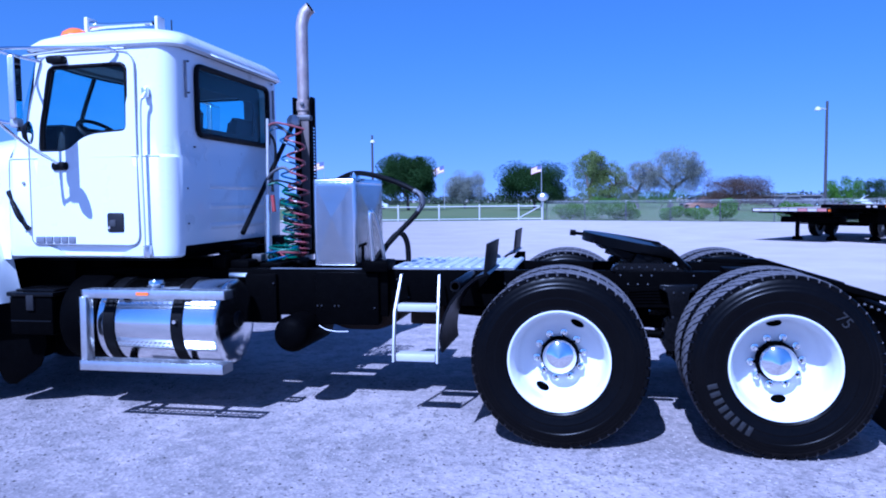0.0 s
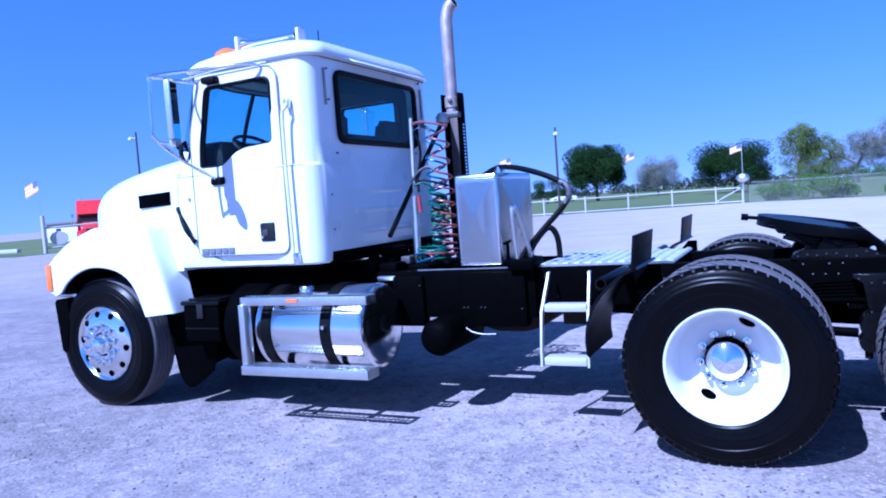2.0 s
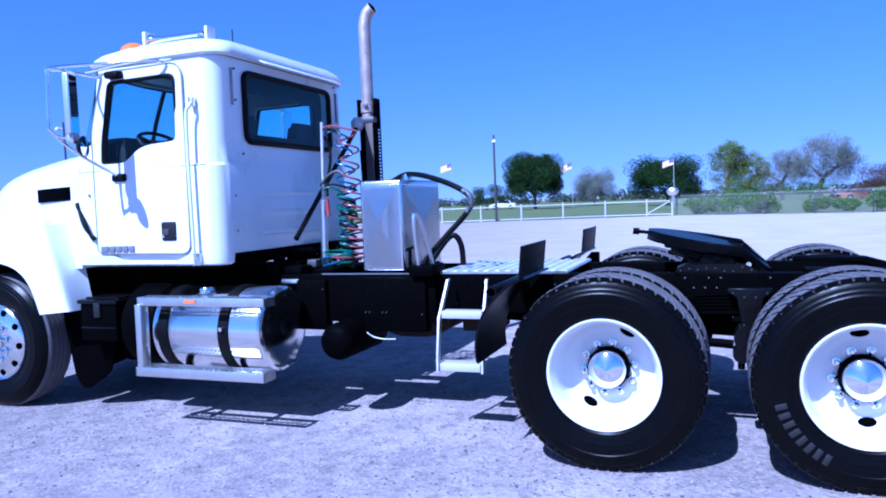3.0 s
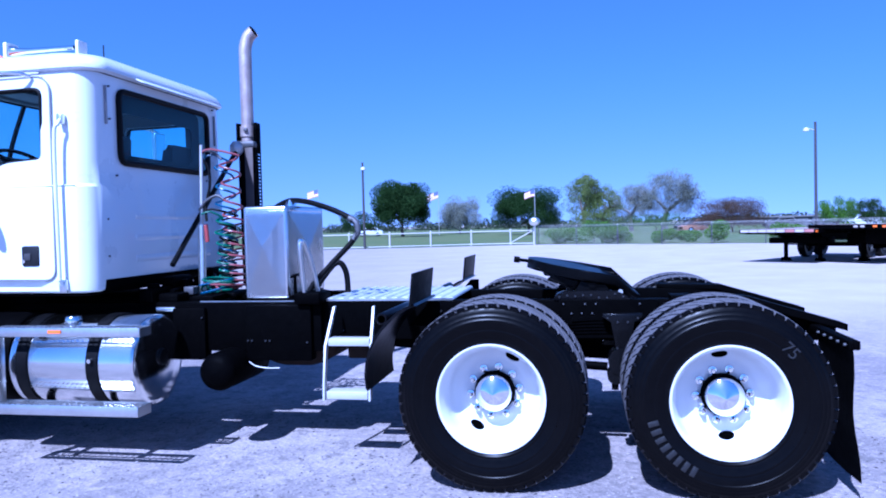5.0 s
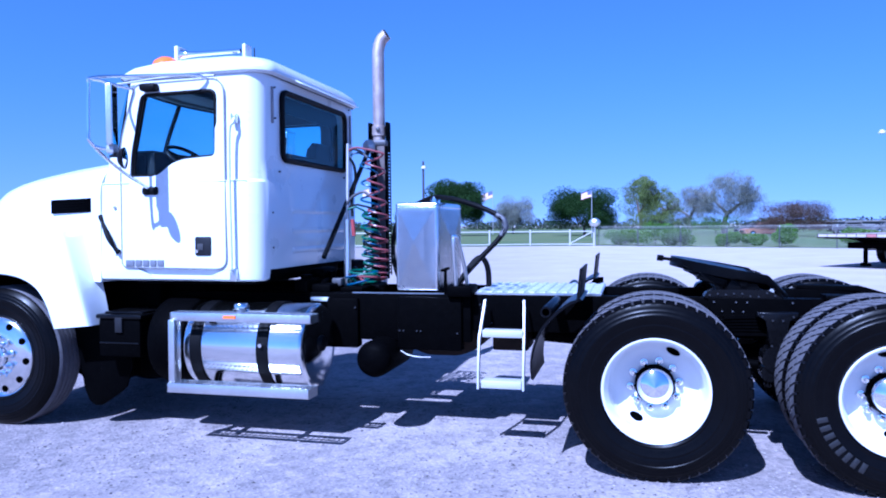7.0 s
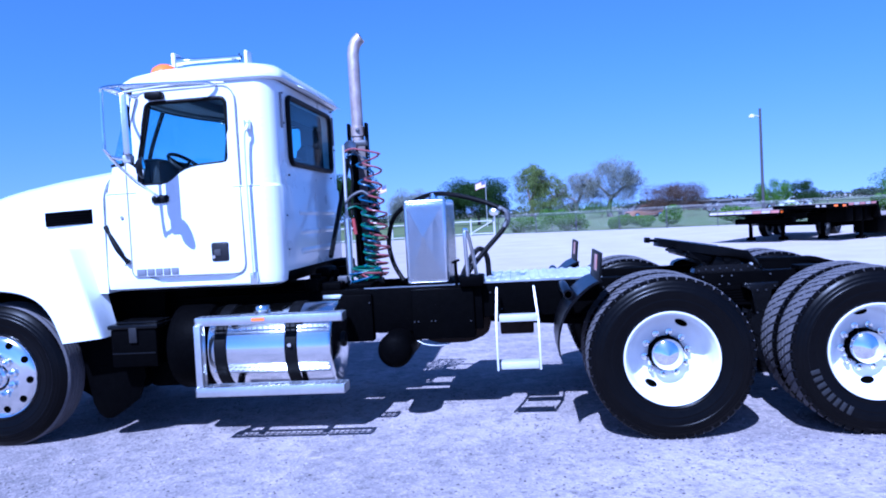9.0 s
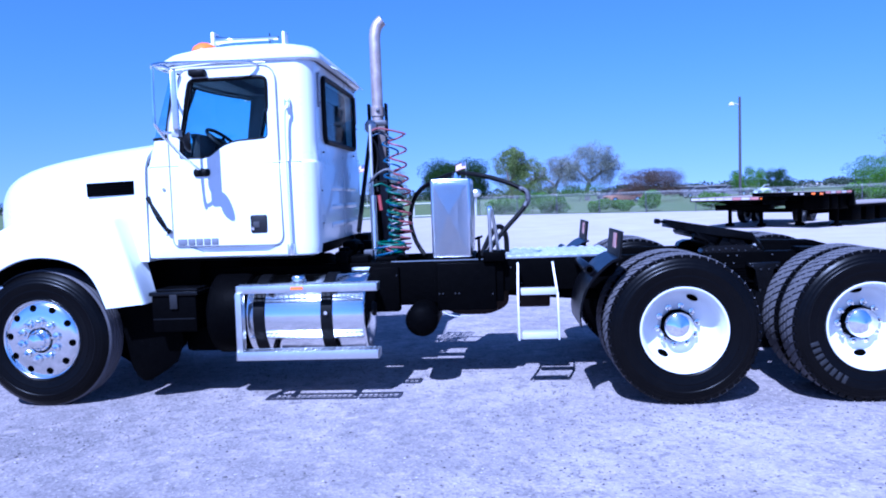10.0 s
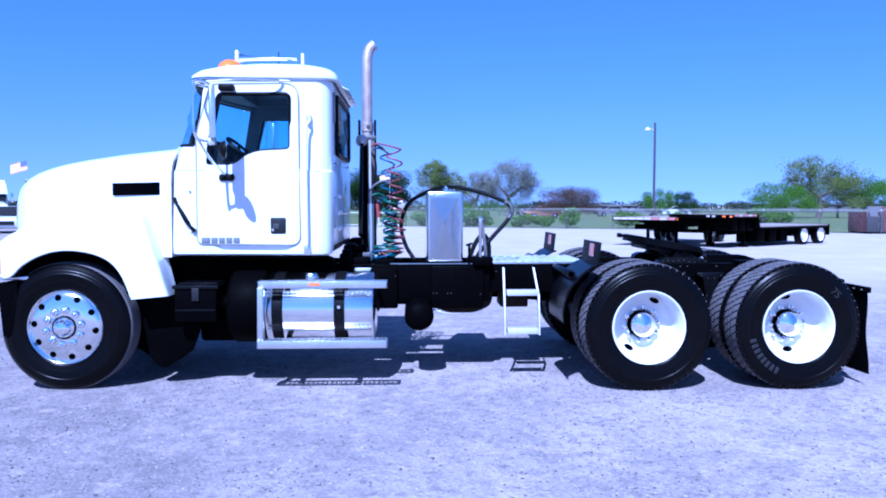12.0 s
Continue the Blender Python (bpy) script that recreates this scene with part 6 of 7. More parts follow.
tree("pale grey tree just coming into bud", 9.6, 6.6, 5.0, 14.6, 106, M_BUD, 12000, 0.16, M_TWIG, 15, 44, 0.07, 5)
tree("pale grey budding tree with an open crown", 6.0, 5.4, 2.8, 9.0, 108, M_BUD, 8000, 0.16, M_TWIG, 37, 40, 0.07, 5)
tree("low green scrub tree below the budding trees", 8.6, 2.5, 4.8, 13.0, 100, M_SHRUB, 5000, 0.12, seed=52, lumps=26, size=0.12)
tree("low brownish tree beyond the fence", 16.6, 3.8, 12.0, 20.8, 80, M_BROWN, 19000, 0.14, seed=16, lumps=52, size=0.12)
tree("small green tree beyond the fence", 27.0, 3.7, 24.6, 29.6, 85, M_SHRUB, 6000, 0.16, seed=17, size=0.14, lumps=24)
tree("small dark green tree beyond the fence", 30.2, 3.3, 28.2, 32.4, 85, M_OAK, 6000, 0.14, seed=18, size=0.14, lumps=24)
tree("spreading spring-green tree with open limbs", 46.4, 7.5, 40.6, 52.6, 84, M_SPRING, 10000, 0.22, seed=19, lumps=26, size=0.10, depth=5)
tree("green tree beyond the fence", 41.5, 4.4, 37.0, 46.0, 78, M_SHRUB, 12000, 0.14, seed=20, size=0.13, lumps=30)
tree("pale green tree under the spreading spring-green tree", 48.8, 5.2, 44.2, 53.0, 84, M_SPRING, 12000, 0.14, seed=28, size=0.12, lumps=30)
tree("green tree beyond the fence", 55.0, 5.4, 50.0, 60.4, 82, M_SHRUB, 12000, 0.14, seed=21, size=0.13, lumps=30)
tree("dark green tree on the lawn", -26.0, 3.6, -28.8, -22.6, 110, M_OAK, 6000, 0.15, seed=22, size=0.15)
tree("dark green tree far across the lawn", -64.0, 3.2, -70.0, -58.0, 140, M_OAK, 5000, 0.15, seed=23, size=0.2)
tree("green tree far beyond the yard", 66.0, 4.6, 60.0, 74.0, 95, M_SHRUB, 6000, 0.15, seed=24, size=0.18)


def shrub(x, y, w, h, seed, material=M_SHRUB):
    rng = random.Random(seed)
    t = empty("bush", (x, y, 0), "bright green bush against the chain-link fence", "bush", "bushes along the fence")
    part("stem", limbs((0, 0, -0.03), h * 0.35, 1.1, rng, 2, 0.03), M_BARK, t)
    blobs = [((rng.uniform(-w, w) * 0.6, rng.uniform(-0.4, 0.4), h * rng.uniform(0.25, 0.75)), (w * 0.42, 0.5, h * 0.3)) for _ in range(9)]
    me = leaves(4200, blobs, 0.075, rng)
    me.materials.append(material)
    place("foliage", me, t)


for k, (x, y, w, h) in enumerate(((-0.6, 49.2, 1.5, 1.25), (1.4, 48.6, 1.7, 1.6), (3.0, 47.6, 1.5, 1.3), (5.9, 46.2, 0.9, 0.9), (8.8, 45.0, 1.25, 1.35), (7.4, 47.2, 1.0, 0.8), (12.6, 43.6, 1.4, 1.3), (15.6, 43.0, 1.4, 1.1), (20.8, 40.3, 1.7, 1.4), (26.2, 36.0, 1.4, 1.2))):
    shrub(x, y, w, h, 60 + k)
# far woods on the skyline
rng = random.Random(77)
blobs = []
for k in range(150):
    x = -260 + k * 4.2 + rng.uniform(-2, 2)
    blobs.append(((x, 235 + rng.uniform(-12, 12), rng.uniform(0.6, 1.6)), (4.5, 4, rng.uniform(1.2, 2.3))))
me = leaves(52000, blobs, 0.42, rng)
me.materials.append(M_FARWOOD)
tagged(new("far_woods", me), "dark green line of far woods on the skyline", "woods", kind="stuff")

# ---- light poles
def light_pole(x, y, h, arm, seed, label):
    p = empty("light_pole", (x, y, 0), label, "light pole", "yard light poles")
    part("pole", rod((0, 0, -0.2), (0.0, 0, h), 0.095, r2=0.07, seg=12), shader_pole, p)
    part("arm", tube([(0, 0, h - 0.5), (arm * 0.5, 0, h - 0.42), (arm, 0, h - 0.36)], 0.035), M_GALV, p)
    part("lamp_head", spin([(0.0, 0.12), (0.1, 0.1), (0.17, 0.0), (0.19, -0.1), (0.0, -0.12)], (arm, 0, h - 0.42), "z", 14), M_POST, p)


shader_pole = shader("weathered_timber_pole", (0.04, 0.038, 0.042), 0.85, bump=0.4, grain=8, vary=0.25)
light_pole(-14.47, 46.0, 6.07, 0.04, 1, "dark timber light pole beside the lawn")
light_pole(14.08, 42.5, 7.0, -0.5, 2, "tall timber light pole beyond the fence")
light_pole(-44.0, 36.6, 8.4, -0.6, 3, "dark timber light pole by the far entrance")


# ---- flags
def flag(x80, z80, Y, w, lean, label):
    x, z = far(x80, z80, Y)
    f = empty("flagpole", (x, Y, 0), label, "flag", "flags on poles")
    part("pole", rod((0, 0, 0), (0, 0, z), 0.05, r2=0.03, seg=8), M_GALV, f)
    h = w * 0.55
    def cloth(name, x0, x1, z0, z1, m, off=0.0):
        b = bmesh.new()
        n = 10
        rows = []
        for i in range(n + 1):
            t = (x0 + (x1 - x0) * i / n)
            yy = 0.12 * math.sin(t * 5.0) * t - off
            dz = -lean * t * w * 0.5 + 0.04 * math.sin(4 * t)
            rows.append([b.verts.new((-t * w * 0.92, yy, z - h * (1 - q) + dz)) for q in (z0, z1)])
        for r0, r1 in zip(rows, rows[1:]):
            b.faces.new((r0[0], r1[0], r1[1], r0[1]))
        part(name, b, m, f)
    for k in range(7):
        cloth("stripe", 0, 1, k / 7, (k + 1) / 7, M_FLAGRED if k % 2 == 0 else M_FLAGWHITE)
    cloth("canton", 0, 0.42, 0.45, 1, M_FLAGBLUE, 0.01)


flag(-30.3, 6.2, 110, 2.0, 0.5, "striped flag on a tall pole across the lawn")
flag(-15.7, 5.5, 110, 1.9, 0.7, "striped flag on a tall pole beside the oak")
flag(-4.55, 5.25, 80, 1.25, 0.5, "striped flag on a slim pole behind the gate")
flag(-44.76, 6.57, 110, 2.7, 0.5, "striped flag on a pole beyond the pipe fence")
flag(-115.35, 10.37, 80, 3.6, 0.6, "striped flag on a pole by the far entrance")


# ---- white pipe fence and gate
pipe = empty("pipe_fence", (0, 0, 0), "white painted pipe fence along the lawn", "fence")
PF = [(-2.7, 48.0), (-4.4, 48.3), (-7.2, 48.2), (-10.0, 47.4), (-12.8, 46.6), (-15.6, 46.0), (-18.4, 45.6), (-21.2, 45.2), (-24, 44.8), (-26.8, 44.4), (-29.6, 44.0)]
for x, y in PF:
    part("post", rod((x, y, -0.1), (x, y, 1.16), 0.06, seg=10), M_POST, pipe)
for (x0, y0), (x1, y1) in zip(PF, PF[1:]):
    for z in (0.10, 1.0):
        part("rail", rod((x0, y0, z), (x1, y1, z), 0.035, seg=8), M_POST, pipe)
part("brace", rod((-2.7, 48.0, 1.05), (-4.4, 48.3, 0.15), 0.04, seg=8), M_POST, pipe)
part("end_post", rod((-2.7, 48.0, -0.1), (-2.7, 48.0, 1.26), 0.085, seg=12), M_POST, pipe)
globe = empty("round_mirror", (-2.65, 47.6, 0), "white round convex traffic mirror on a post", "traffic mirror")
part("post", rod((0, 0.04, -0.1), (0, 0.04, 1.6), 0.04, seg=8), M_GALV, globe)
dome = part("dome", spin([(0.0, -0.16), (0.22, -0.13), (0.36, -0.04), (0.40, 0.02), (0.0, 0.05)], (0, 0, 0), "y", 28), M_STEP, globe)
dome.matrix_basis = Matrix.Translation((0, 0, 1.62)) @ Matrix.Diagonal((1, 1, 0.75, 1))

# ---- chain-link fence
chain = empty("chain_link_fence", (0, 0, 0), "galvanised chain-link fence with barbed-wire arms", "fence")
CF = [(-2.4, 47.9), (6, 43.2), (14, 40.0), (22.2, 34.0), (40, 22.5), (70, 4.0)]
total = sum((Vector(q) - Vector(p)).length for p, q in zip(CF, CF[1:]))


def along(s):
    for p, q in zip(CF, CF[1:]):
        d = (Vector(q) - Vector(p)).length
        if s <= d:
            return Vector(p) + (Vector(q) - Vector(p)) * s / d
        s -= d
    return Vector(CF[-1])


FH = 1.20
POST = mesh_of("post", rod((0, 0, -0.1), (0, 0, FH), 0.03, seg=8), M_DULL)
ARM = mesh_of("barb_arm", rod((0, 0, FH), (0.03, 0.09, FH + 0.14), 0.018, seg=6), M_GALV)
s = 0.0
while s < total:
    p = along(s)
    post = place("post", POST, chain, Matrix.Translation((p.x, p.y, 0)))
    place("barb_arm", ARM, post)
    s += 3.0
for (x0, y0), (x1, y1) in zip(CF, CF[1:]):
    part("top_rail", rod((x0, y0, FH - 0.03), (x1, y1, FH - 0.03), 0.018, seg=6), M_DULL, chain)
    for k in range(3):
        o = 0.03 + 0.03 * k
        part("barbed_wire", rod((x0, y0 + o, FH + 0.045 * (k + 1)), (x1, y1 + o, FH + 0.045 * (k + 1)), 0.006, seg=4), M_GALV, chain)
verts, faces = [], []
step, r = 0.075, 0.0009
n = int(total / step)
for k in range(-int(FH / step), n):
    for d in (1, -1):
        a, c = (k * step, k * step + FH) if d == 1 else (k * step + FH, k * step)
        # wires that start beyond an end begin part of the way up
        za, zc = 0.04, FH - 0.03
        if max(a, c) > total or max(a, c) <= 0:
            continue
        if a < 0:
            za, a = za + (zc - za) * -a / (c - a), 0.0
        if c < 0:
            zc, c = zc - (zc - za) * -c / (a - c), 0.0
        p, q = along(a), along(c)
        i = len(verts)
        verts += [(p.x - r, p.y, za), (p.x + r, p.y, za), (q.x + r, q.y, zc), (q.x - r, q.y, zc)]
        faces.append((i, i + 1, i + 2, i + 3))
me = bpy.data.meshes.new("wire_mesh")
me.from_pydata(verts, [], faces)
me.materials.append(M_GALV)
tagged(place("wire_mesh", me, chain), kind="stuff")


# ---- trailers
def trailer(x, y, turn, deck, front, length, legs, hubs, nose_tape, label):
    """Flatbed standing on its legs; a length beyond the front deck is a lower rear deck."""
    t = empty("flatbed_trailer", (x, y, 0), label, "trailer", "parked flatbed trailers")
    t.rotation_euler = (0, 0, turn)
    stepped = length > front
    leg_x, leg_y = legs
    for yy in (-0.5, 0.42):
        part("frame_beam", prism([(0.06, deck - 0.07), (0.06, deck - 0.12), (leg_x - 0.7, deck - 0.24), (leg_x - 0.1, deck - 0.42), (front - 0.05, deck - 0.46), (front - 0.05, deck - 0.07)], yy, yy + 0.08), M_BLACK, t)
    for k in range(int(front / 0.45)):
        part("crossmember", block(0.3 + k * 0.45, 0.36 + k * 0.45, -1.18, 1.18, deck - 0.16, deck - 0.07), M_BLACK, t)
    n = int(front / 0.3)
    for k in range(n):
        part("deck_board", block(0.02 + k * front / n, (k + 0.93) * front / n, -1.17, 1.17, deck - 0.065, deck), M_WOODDECK, t)
    part("nose_rail", block(-0.03, 0.0, -1.22, 1.22, deck - 0.13, deck + 0.005, 0.006), M_BLACK, t)
    for sy in (-1.22, 1.20):
        rail = part("side_rail", block(0.0, front, sy, sy + 0.02, deck - 0.13, deck + 0.005, 0.004), M_BLACK, t)
        part("side_marker", block(0.05, 0.22, sy - 0.012, sy + 0.032, deck - 0.10, deck - 0.035, 0.006), M_AMBER, rail)
        if stepped:
            for k in range(int((front - 0.4) / 0.3)):
                part("tape_strip", block(0.36 + k * 0.3, 0.62 + k * 0.3, sy - 0.003, sy + 0.023, deck - 0.07, deck + 0.002), M_TAPEWHITE if k % 2 else M_TAPERED, rail)
    if nose_tape:
        for k in range(8):
            part("tape_strip", block(-0.034, -0.03, -1.2 + 0.3 * k, -0.92 + 0.3 * k, deck - 0.09, deck - 0.005), M_TAPERED if k in (0, 2) else M_TAPEWHITE, t)
    else:
        for yy, m in ((-1.12, M_AMBER), (-0.72, M_TAPEWHITE), (-0.5, M_TAPEWHITE)):
            part("nose_marker", block(-0.05, -0.03, yy, yy + 0.13, deck - 0.09, deck - 0.03, 0.008), m, t)
    # box for chains slung ahead of the legs
    part("chain_box", block(leg_x - 0.45, leg_x + 0.25, -0.95, 0.95, 0.60, deck - 0.3, 0.02), M_BLACK, t)
    if stepped:
        for k in range(3):
            part("side_box", block(leg_x - 1.3 + k * 0.5, leg_x - 0.9 + k * 0.5, -1.0, -0.3, 0.62, deck - 0.12, 0.05), M_BLACK, t)
        low = 0.76
        part("step_wall", prism([(front - 0.06, deck - 0.02), (front + 0.02, deck - 0.02), (front + 0.16, low - 0.06), (front + 0.02, low - 0.06)], -1.2, 1.2), M_BLACK, t)
        b = block(front + 0.1, length, -1.2, 1.2, low - 0.10, low - 0.02, 0.01)
        for yy in (-0.5, 0.42):
            block(front + 0.05, length, yy, yy + 0.08, 0.40, low - 0.1, 0.01, b)
        part("lower_frame", b, M_BLACK, t)
        for k in range(12):
            d = (length - front - 0.2) / 12
            part("deck_board", block(front + 0.16 + k * d, front + 0.16 + (k + 0.93) * d, -1.17, 1.17, low - 0.02, low + 0.02), M_WOODDECK, t)
        part("tail_board", block(length - 0.05, length, -1.21, 1.21, 0.34, low + 0.03, 0.01), M_BLACK, t)
        for k in range(3):
            part("belly_box", block(front + 0.35 + k * 0.85, front + 0.9 + k * 0.85, -0.95, -0.1, 0.16, low - 0.1, 0.03), M_BLACK, t)
    for yy in (-leg_y, leg_y):
        leg = part("landing_leg", block(leg_x - 0.055, leg_x + 0.055, yy - 0.055, yy + 0.055, 0.10, deck - 0.1, 0.008), M_BLACK, t)
        part("leg_foot", prism([(leg_x - 0.16, 0.0), (leg_x + 0.16, 0.0), (leg_x + 0.06, 0.12), (leg_x - 0.06, 0.12)], yy - 0.13, yy + 0.13, 0.008), M_BLACK, leg)
    part("leg_brace", rod((leg_x, -leg_y, 0.56), (leg_x, leg_y, 0.56), 0.022, seg=8), M_BLACK, t)
    r = 0.38 if stepped else 0.46
    for xx in hubs:
        part("axle", rod((xx, -1.0, r), (xx, 1.0, r), 0.06, seg=8), M_BLACK, t)
        for sy in (-1, 1):
            w = part("wheel", spin([(0.26, -0.12), (r - 0.04, -0.14), (r, -0.10), (r, 0.10), (r - 0.04, 0.14), (0.26, 0.12)], (xx, sy * 1.05, r), "y", 28), M_TYRE, t)
            part("rim", spin([(0.0, -0.06), (0.12, -0.08), (0.14, -0.03), (0.26, -0.04), (0.285, -0.13), (0.285, 0.13), (0.26, 0.04), (0.12, 0.05), (0.0, 0.05)], (xx, sy * 1.05, r), "y", 24), M_RIM if stepped else M_DASH, w)
    return t


M_TAPEWHITE = shader("white_reflective_tape", (0.42, 0.38, 0.38), 0.45, grain=20, vary=0.15, stain=0.4, stain_scale=5, stain_colour=(0.35, 0.3, 0.3))
M_TAPERED = shader("faded_red_tape", (0.36, 0.15, 0.14), 0.45, grain=20, vary=0.2)
trailer(6.66, 21.2, radians(50.5), 1.10, 6.6, 6.6, (1.9, 0.57), (4.5, 5.7), True, "black flatbed trailer with a taped nose standing on its legs")
trailer(8.40, 20.39, radians(34.9), 1.217, 1.98, 7.42, (1.86, 0.68), (5.43, 6.77), False, "black step-deck trailer with white wheels standing on its legs")


# ---- trucks, container and low buildings far off
def parked_truck(x, y, turn, material, label, tall):
    t = empty("parked_truck", (x, y, 0), label, "truck", "far parked trucks")
    t.rotation_euler = (0, 0, turn)
    part("sleeper", prism(rounded([(1.2, 1.0), (1.25, 2.5), (1.7, 3.1 if tall else 2.7), (2.4, 3.62 if tall else 2.9), (4.4, 3.6 if tall else 2.9), (4.4, 1.0)], 0.15), -1.2, 1.2, 0.12), material, t)
    part("hood", prism(rounded([(-1.0, 0.8), (-1.0, 1.55), (-0.7, 1.75), (1.3, 2.0), (1.3, 0.8)], 0.15), -0.85, 0.85, 0.12), material, t)
    part("grille", block(-1.06, -0.98, -0.5, 0.5, 0.75, 1.5, 0.03), M_DASH, t)
    part("bumper", block(-1.2, -0.95, -1.2, 1.2, 0.35, 0.75, 0.05), M_CHROME, t)
    part("windshield", prism([(1.20, 1.95), (1.26, 2.56), (1.14, 2.56), (1.08, 1.95)], -1.08, 1.08, 0.01), M_DASH, t)
    part("visor", prism([(1.0, 2.52), (1.3, 2.6), (1.3, 2.66), (0.98, 2.58)], -1.1, 1.1, 0.01), material, t)
    for sy in (-1, 1):
        part("fender", prism(rounded([(-1.0, 0.75), (-1.0, 1.1), (-0.6, 1.35), (0.5, 1.35), (0.9, 0.9), (0.6, 0.9), (0.3, 1.1), (-0.5, 1.1), (-0.8, 0.75)], 0.04), sy * 0.85 - 0.3, sy * 0.85 + 0.3, 0.03), material, t)
        part("headlight", block(-1.04, -0.95, sy * 0.85 - 0.18, sy * 0.85 + 0.18, 0.95, 1.12, 0.02), M_CHROME, t)
        part("mirror", block(1.0, 1.1, sy * 1.45 - 0.1, sy * 1.45 + 0.1, 1.9, 2.6, 0.02), M_CHROME, t)
        part("stack", rod((4.6, sy * 1.1, 1.0), (4.6, sy * 1.1, 3.9), 0.08), M_CHROME, t)
        part("marker", block(1.9, 2.0, sy * 0.7 - 0.1, sy * 0.7 + 0.1, 3.3 if tall else 2.8, 3.36 if tall else 2.86), M_AMBER, t)
        for xx in (-0.1, 6.0, 7.3):
            w = part("wheel", spin([(0.28, -0.14), (0.5, -0.15), (0.52, -0.1), (0.52, 0.1), (0.5, 0.15), (0.28, 0.14)], (xx, sy * 1.0, 0.52), "y", 24), M_TYRE, t)
            part("rim", spin([(0.0, -0.06), (0.28, -0.05), (0.29, 0.0), (0.28, 0.05), (0.0, 0.06)], (xx, sy * 1.0, 0.52), "y", 20), M_ALU, w)
    part("chassis", block(0.0, 8.0, -0.45, 0.45, 0.6, 1.0, 0.02), M_BLACK, t)
    return t


parked_truck(-45.5, 33.4, radians(138), M_REDTRUCK, "bright red sleeper tractor with dark windshield", True)
parked_truck(-40.3, 33.4, radians(138), M_REDTRUCK, "bright red sleeper tractor parked beside its twin", True)
t = parked_truck(-29.6, 43.9, radians(127), M_WHITE, "white cab-and-chassis truck parked beyond the fence", True)
t.scale = (0.9, 0.9, 0.9)

# steel container by the fence corner
cont = empty("scrap_container", (23.4, 34.1, 0), "maroon steel scrap container beside the fence", "container")
b = block(-0.6, 2.4, -0.8, 0.9, 0.1, 1.2, 0.02)
part("body", b, M_CRATE, cont)
for k in range(6):
    part("rib", block(-0.55 + k * 0.56, -0.45 + k * 0.56, -0.86, -0.79, 0.1, 1.17, 0.01), M_CRATE, cont)
part("side_panel", block(-0.6, 0.2, -0.86, -0.82, 0.95, 1.5), M_WALLGREY, cont)
part("dark_panel", block(-0.61, 0.3, -0.87, -0.83, 0.1, 0.94, 0.01), M_SEAT, cont)
part("scrap", block(0.3, 1.6, -0.5, 0.6, 1.15, 1.5, 0.1), M_CRATE, cont)
part("skid", block(-0.6, 2.4, -0.7, 0.8, 0.0, 0.1), M_BLACK, cont)


def low_building(x, y, w, d, h, wall, label, n):
    t = empty("building", (x, y, 0), label, "building", "far low buildings")
    part("wall", block(-w / 2, w / 2, -d / 2, d / 2, 0, h, 0.03), wall, t)
    part("roof", prism([(-w / 2 - 0.4, h), (0, h + 0.12 * d), (w / 2 + 0.4, h)] if w < 9 else [(-w / 2 - 0.4, h), (-w / 2 - 0.4, h + 0.25), (w / 2 + 0.4, h + 0.25), (w / 2 + 0.4, h)], -d / 2 - 0.4, d / 2 + 0.4), M_ROOFGREY, t)
    for k in range(n):
        xx = -w / 2 + (k + 0.5) * w / n
        win = part("window", block(xx - 0.45, xx + 0.45, -d / 2 - 0.03, -d / 2 + 0.02, h * 0.4, h * 0.75), M_DASH, t)
        part("sill", block(xx - 0.5, xx + 0.5, -d / 2 - 0.08, -d / 2, h * 0.37, h * 0.4), M_WALLPALE, win)


low_building(-78, 64, 18, 8, 2.3, M_WALLPALE, "long pale low shed by the far entrance", 4)
low_building(43, 170, 15, 8, 1.5, M_WALLGREY, "grey low shed far beyond the fence", 5)
low_building(104, 190, 26, 9, 1.8, M_WALLGREY, "grey low building far beyond the fence", 7)
low_building(-110, 120, 26, 9, 3.0, M_WALLPALE, "pale low building far across the lawn", 6)


M_ORANGE = shader("faded_orange_paint", (0.26, 0.13, 0.08), 0.4, vary=0.1)


def car(x, y, turn, material, label):
    t = empty("parked_car", (x, y, 0), label, "car", "far parked cars")
    t.rotation_euler = (0, 0, turn)
    part("body", prism(rounded([(-2.2, 0.3), (-2.25, 0.75), (-1.4, 0.92), (1.9, 0.95), (2.2, 0.8), (2.2, 0.3)], 0.1), -0.85, 0.85, 0.08), material, t)
    part("cabin", prism(rounded([(-1.2, 0.9), (-0.6, 1.45), (1.0, 1.48), (1.7, 0.9)], 0.1), -0.72, 0.72, 0.08), material, t)
    part("side_glass", prism([(-0.95, 0.98), (-0.5, 1.38), (0.9, 1.4), (1.35, 0.98)], -0.735, -0.72), M_DASH, t)
    part("windshield", prism([(-1.20, 0.96), (-0.66, 1.43), (-0.70, 1.46), (-1.24, 0.99)], -0.62, 0.62), M_DASH, t)
    part("grille", block(-2.28, -2.2, -0.45, 0.45, 0.46, 0.68, 0.02), M_DASH, t)
    for sx in (-1.35, 1.35):
        for sy in (-0.8, 0.8):
            w = part("wheel", spin([(0.2, -0.1), (0.31, -0.1), (0.33, 0), (0.31, 0.1), (0.2, 0.1)], (sx, sy, 0.33), "y", 20), M_TYRE, t)
            part("rim", spin([(0.0, -0.07), (0.21, -0.06), (0.21, 0.06), (0.0, 0.07)], (sx, sy, 0.33), "y", 14), M_ALU, w)


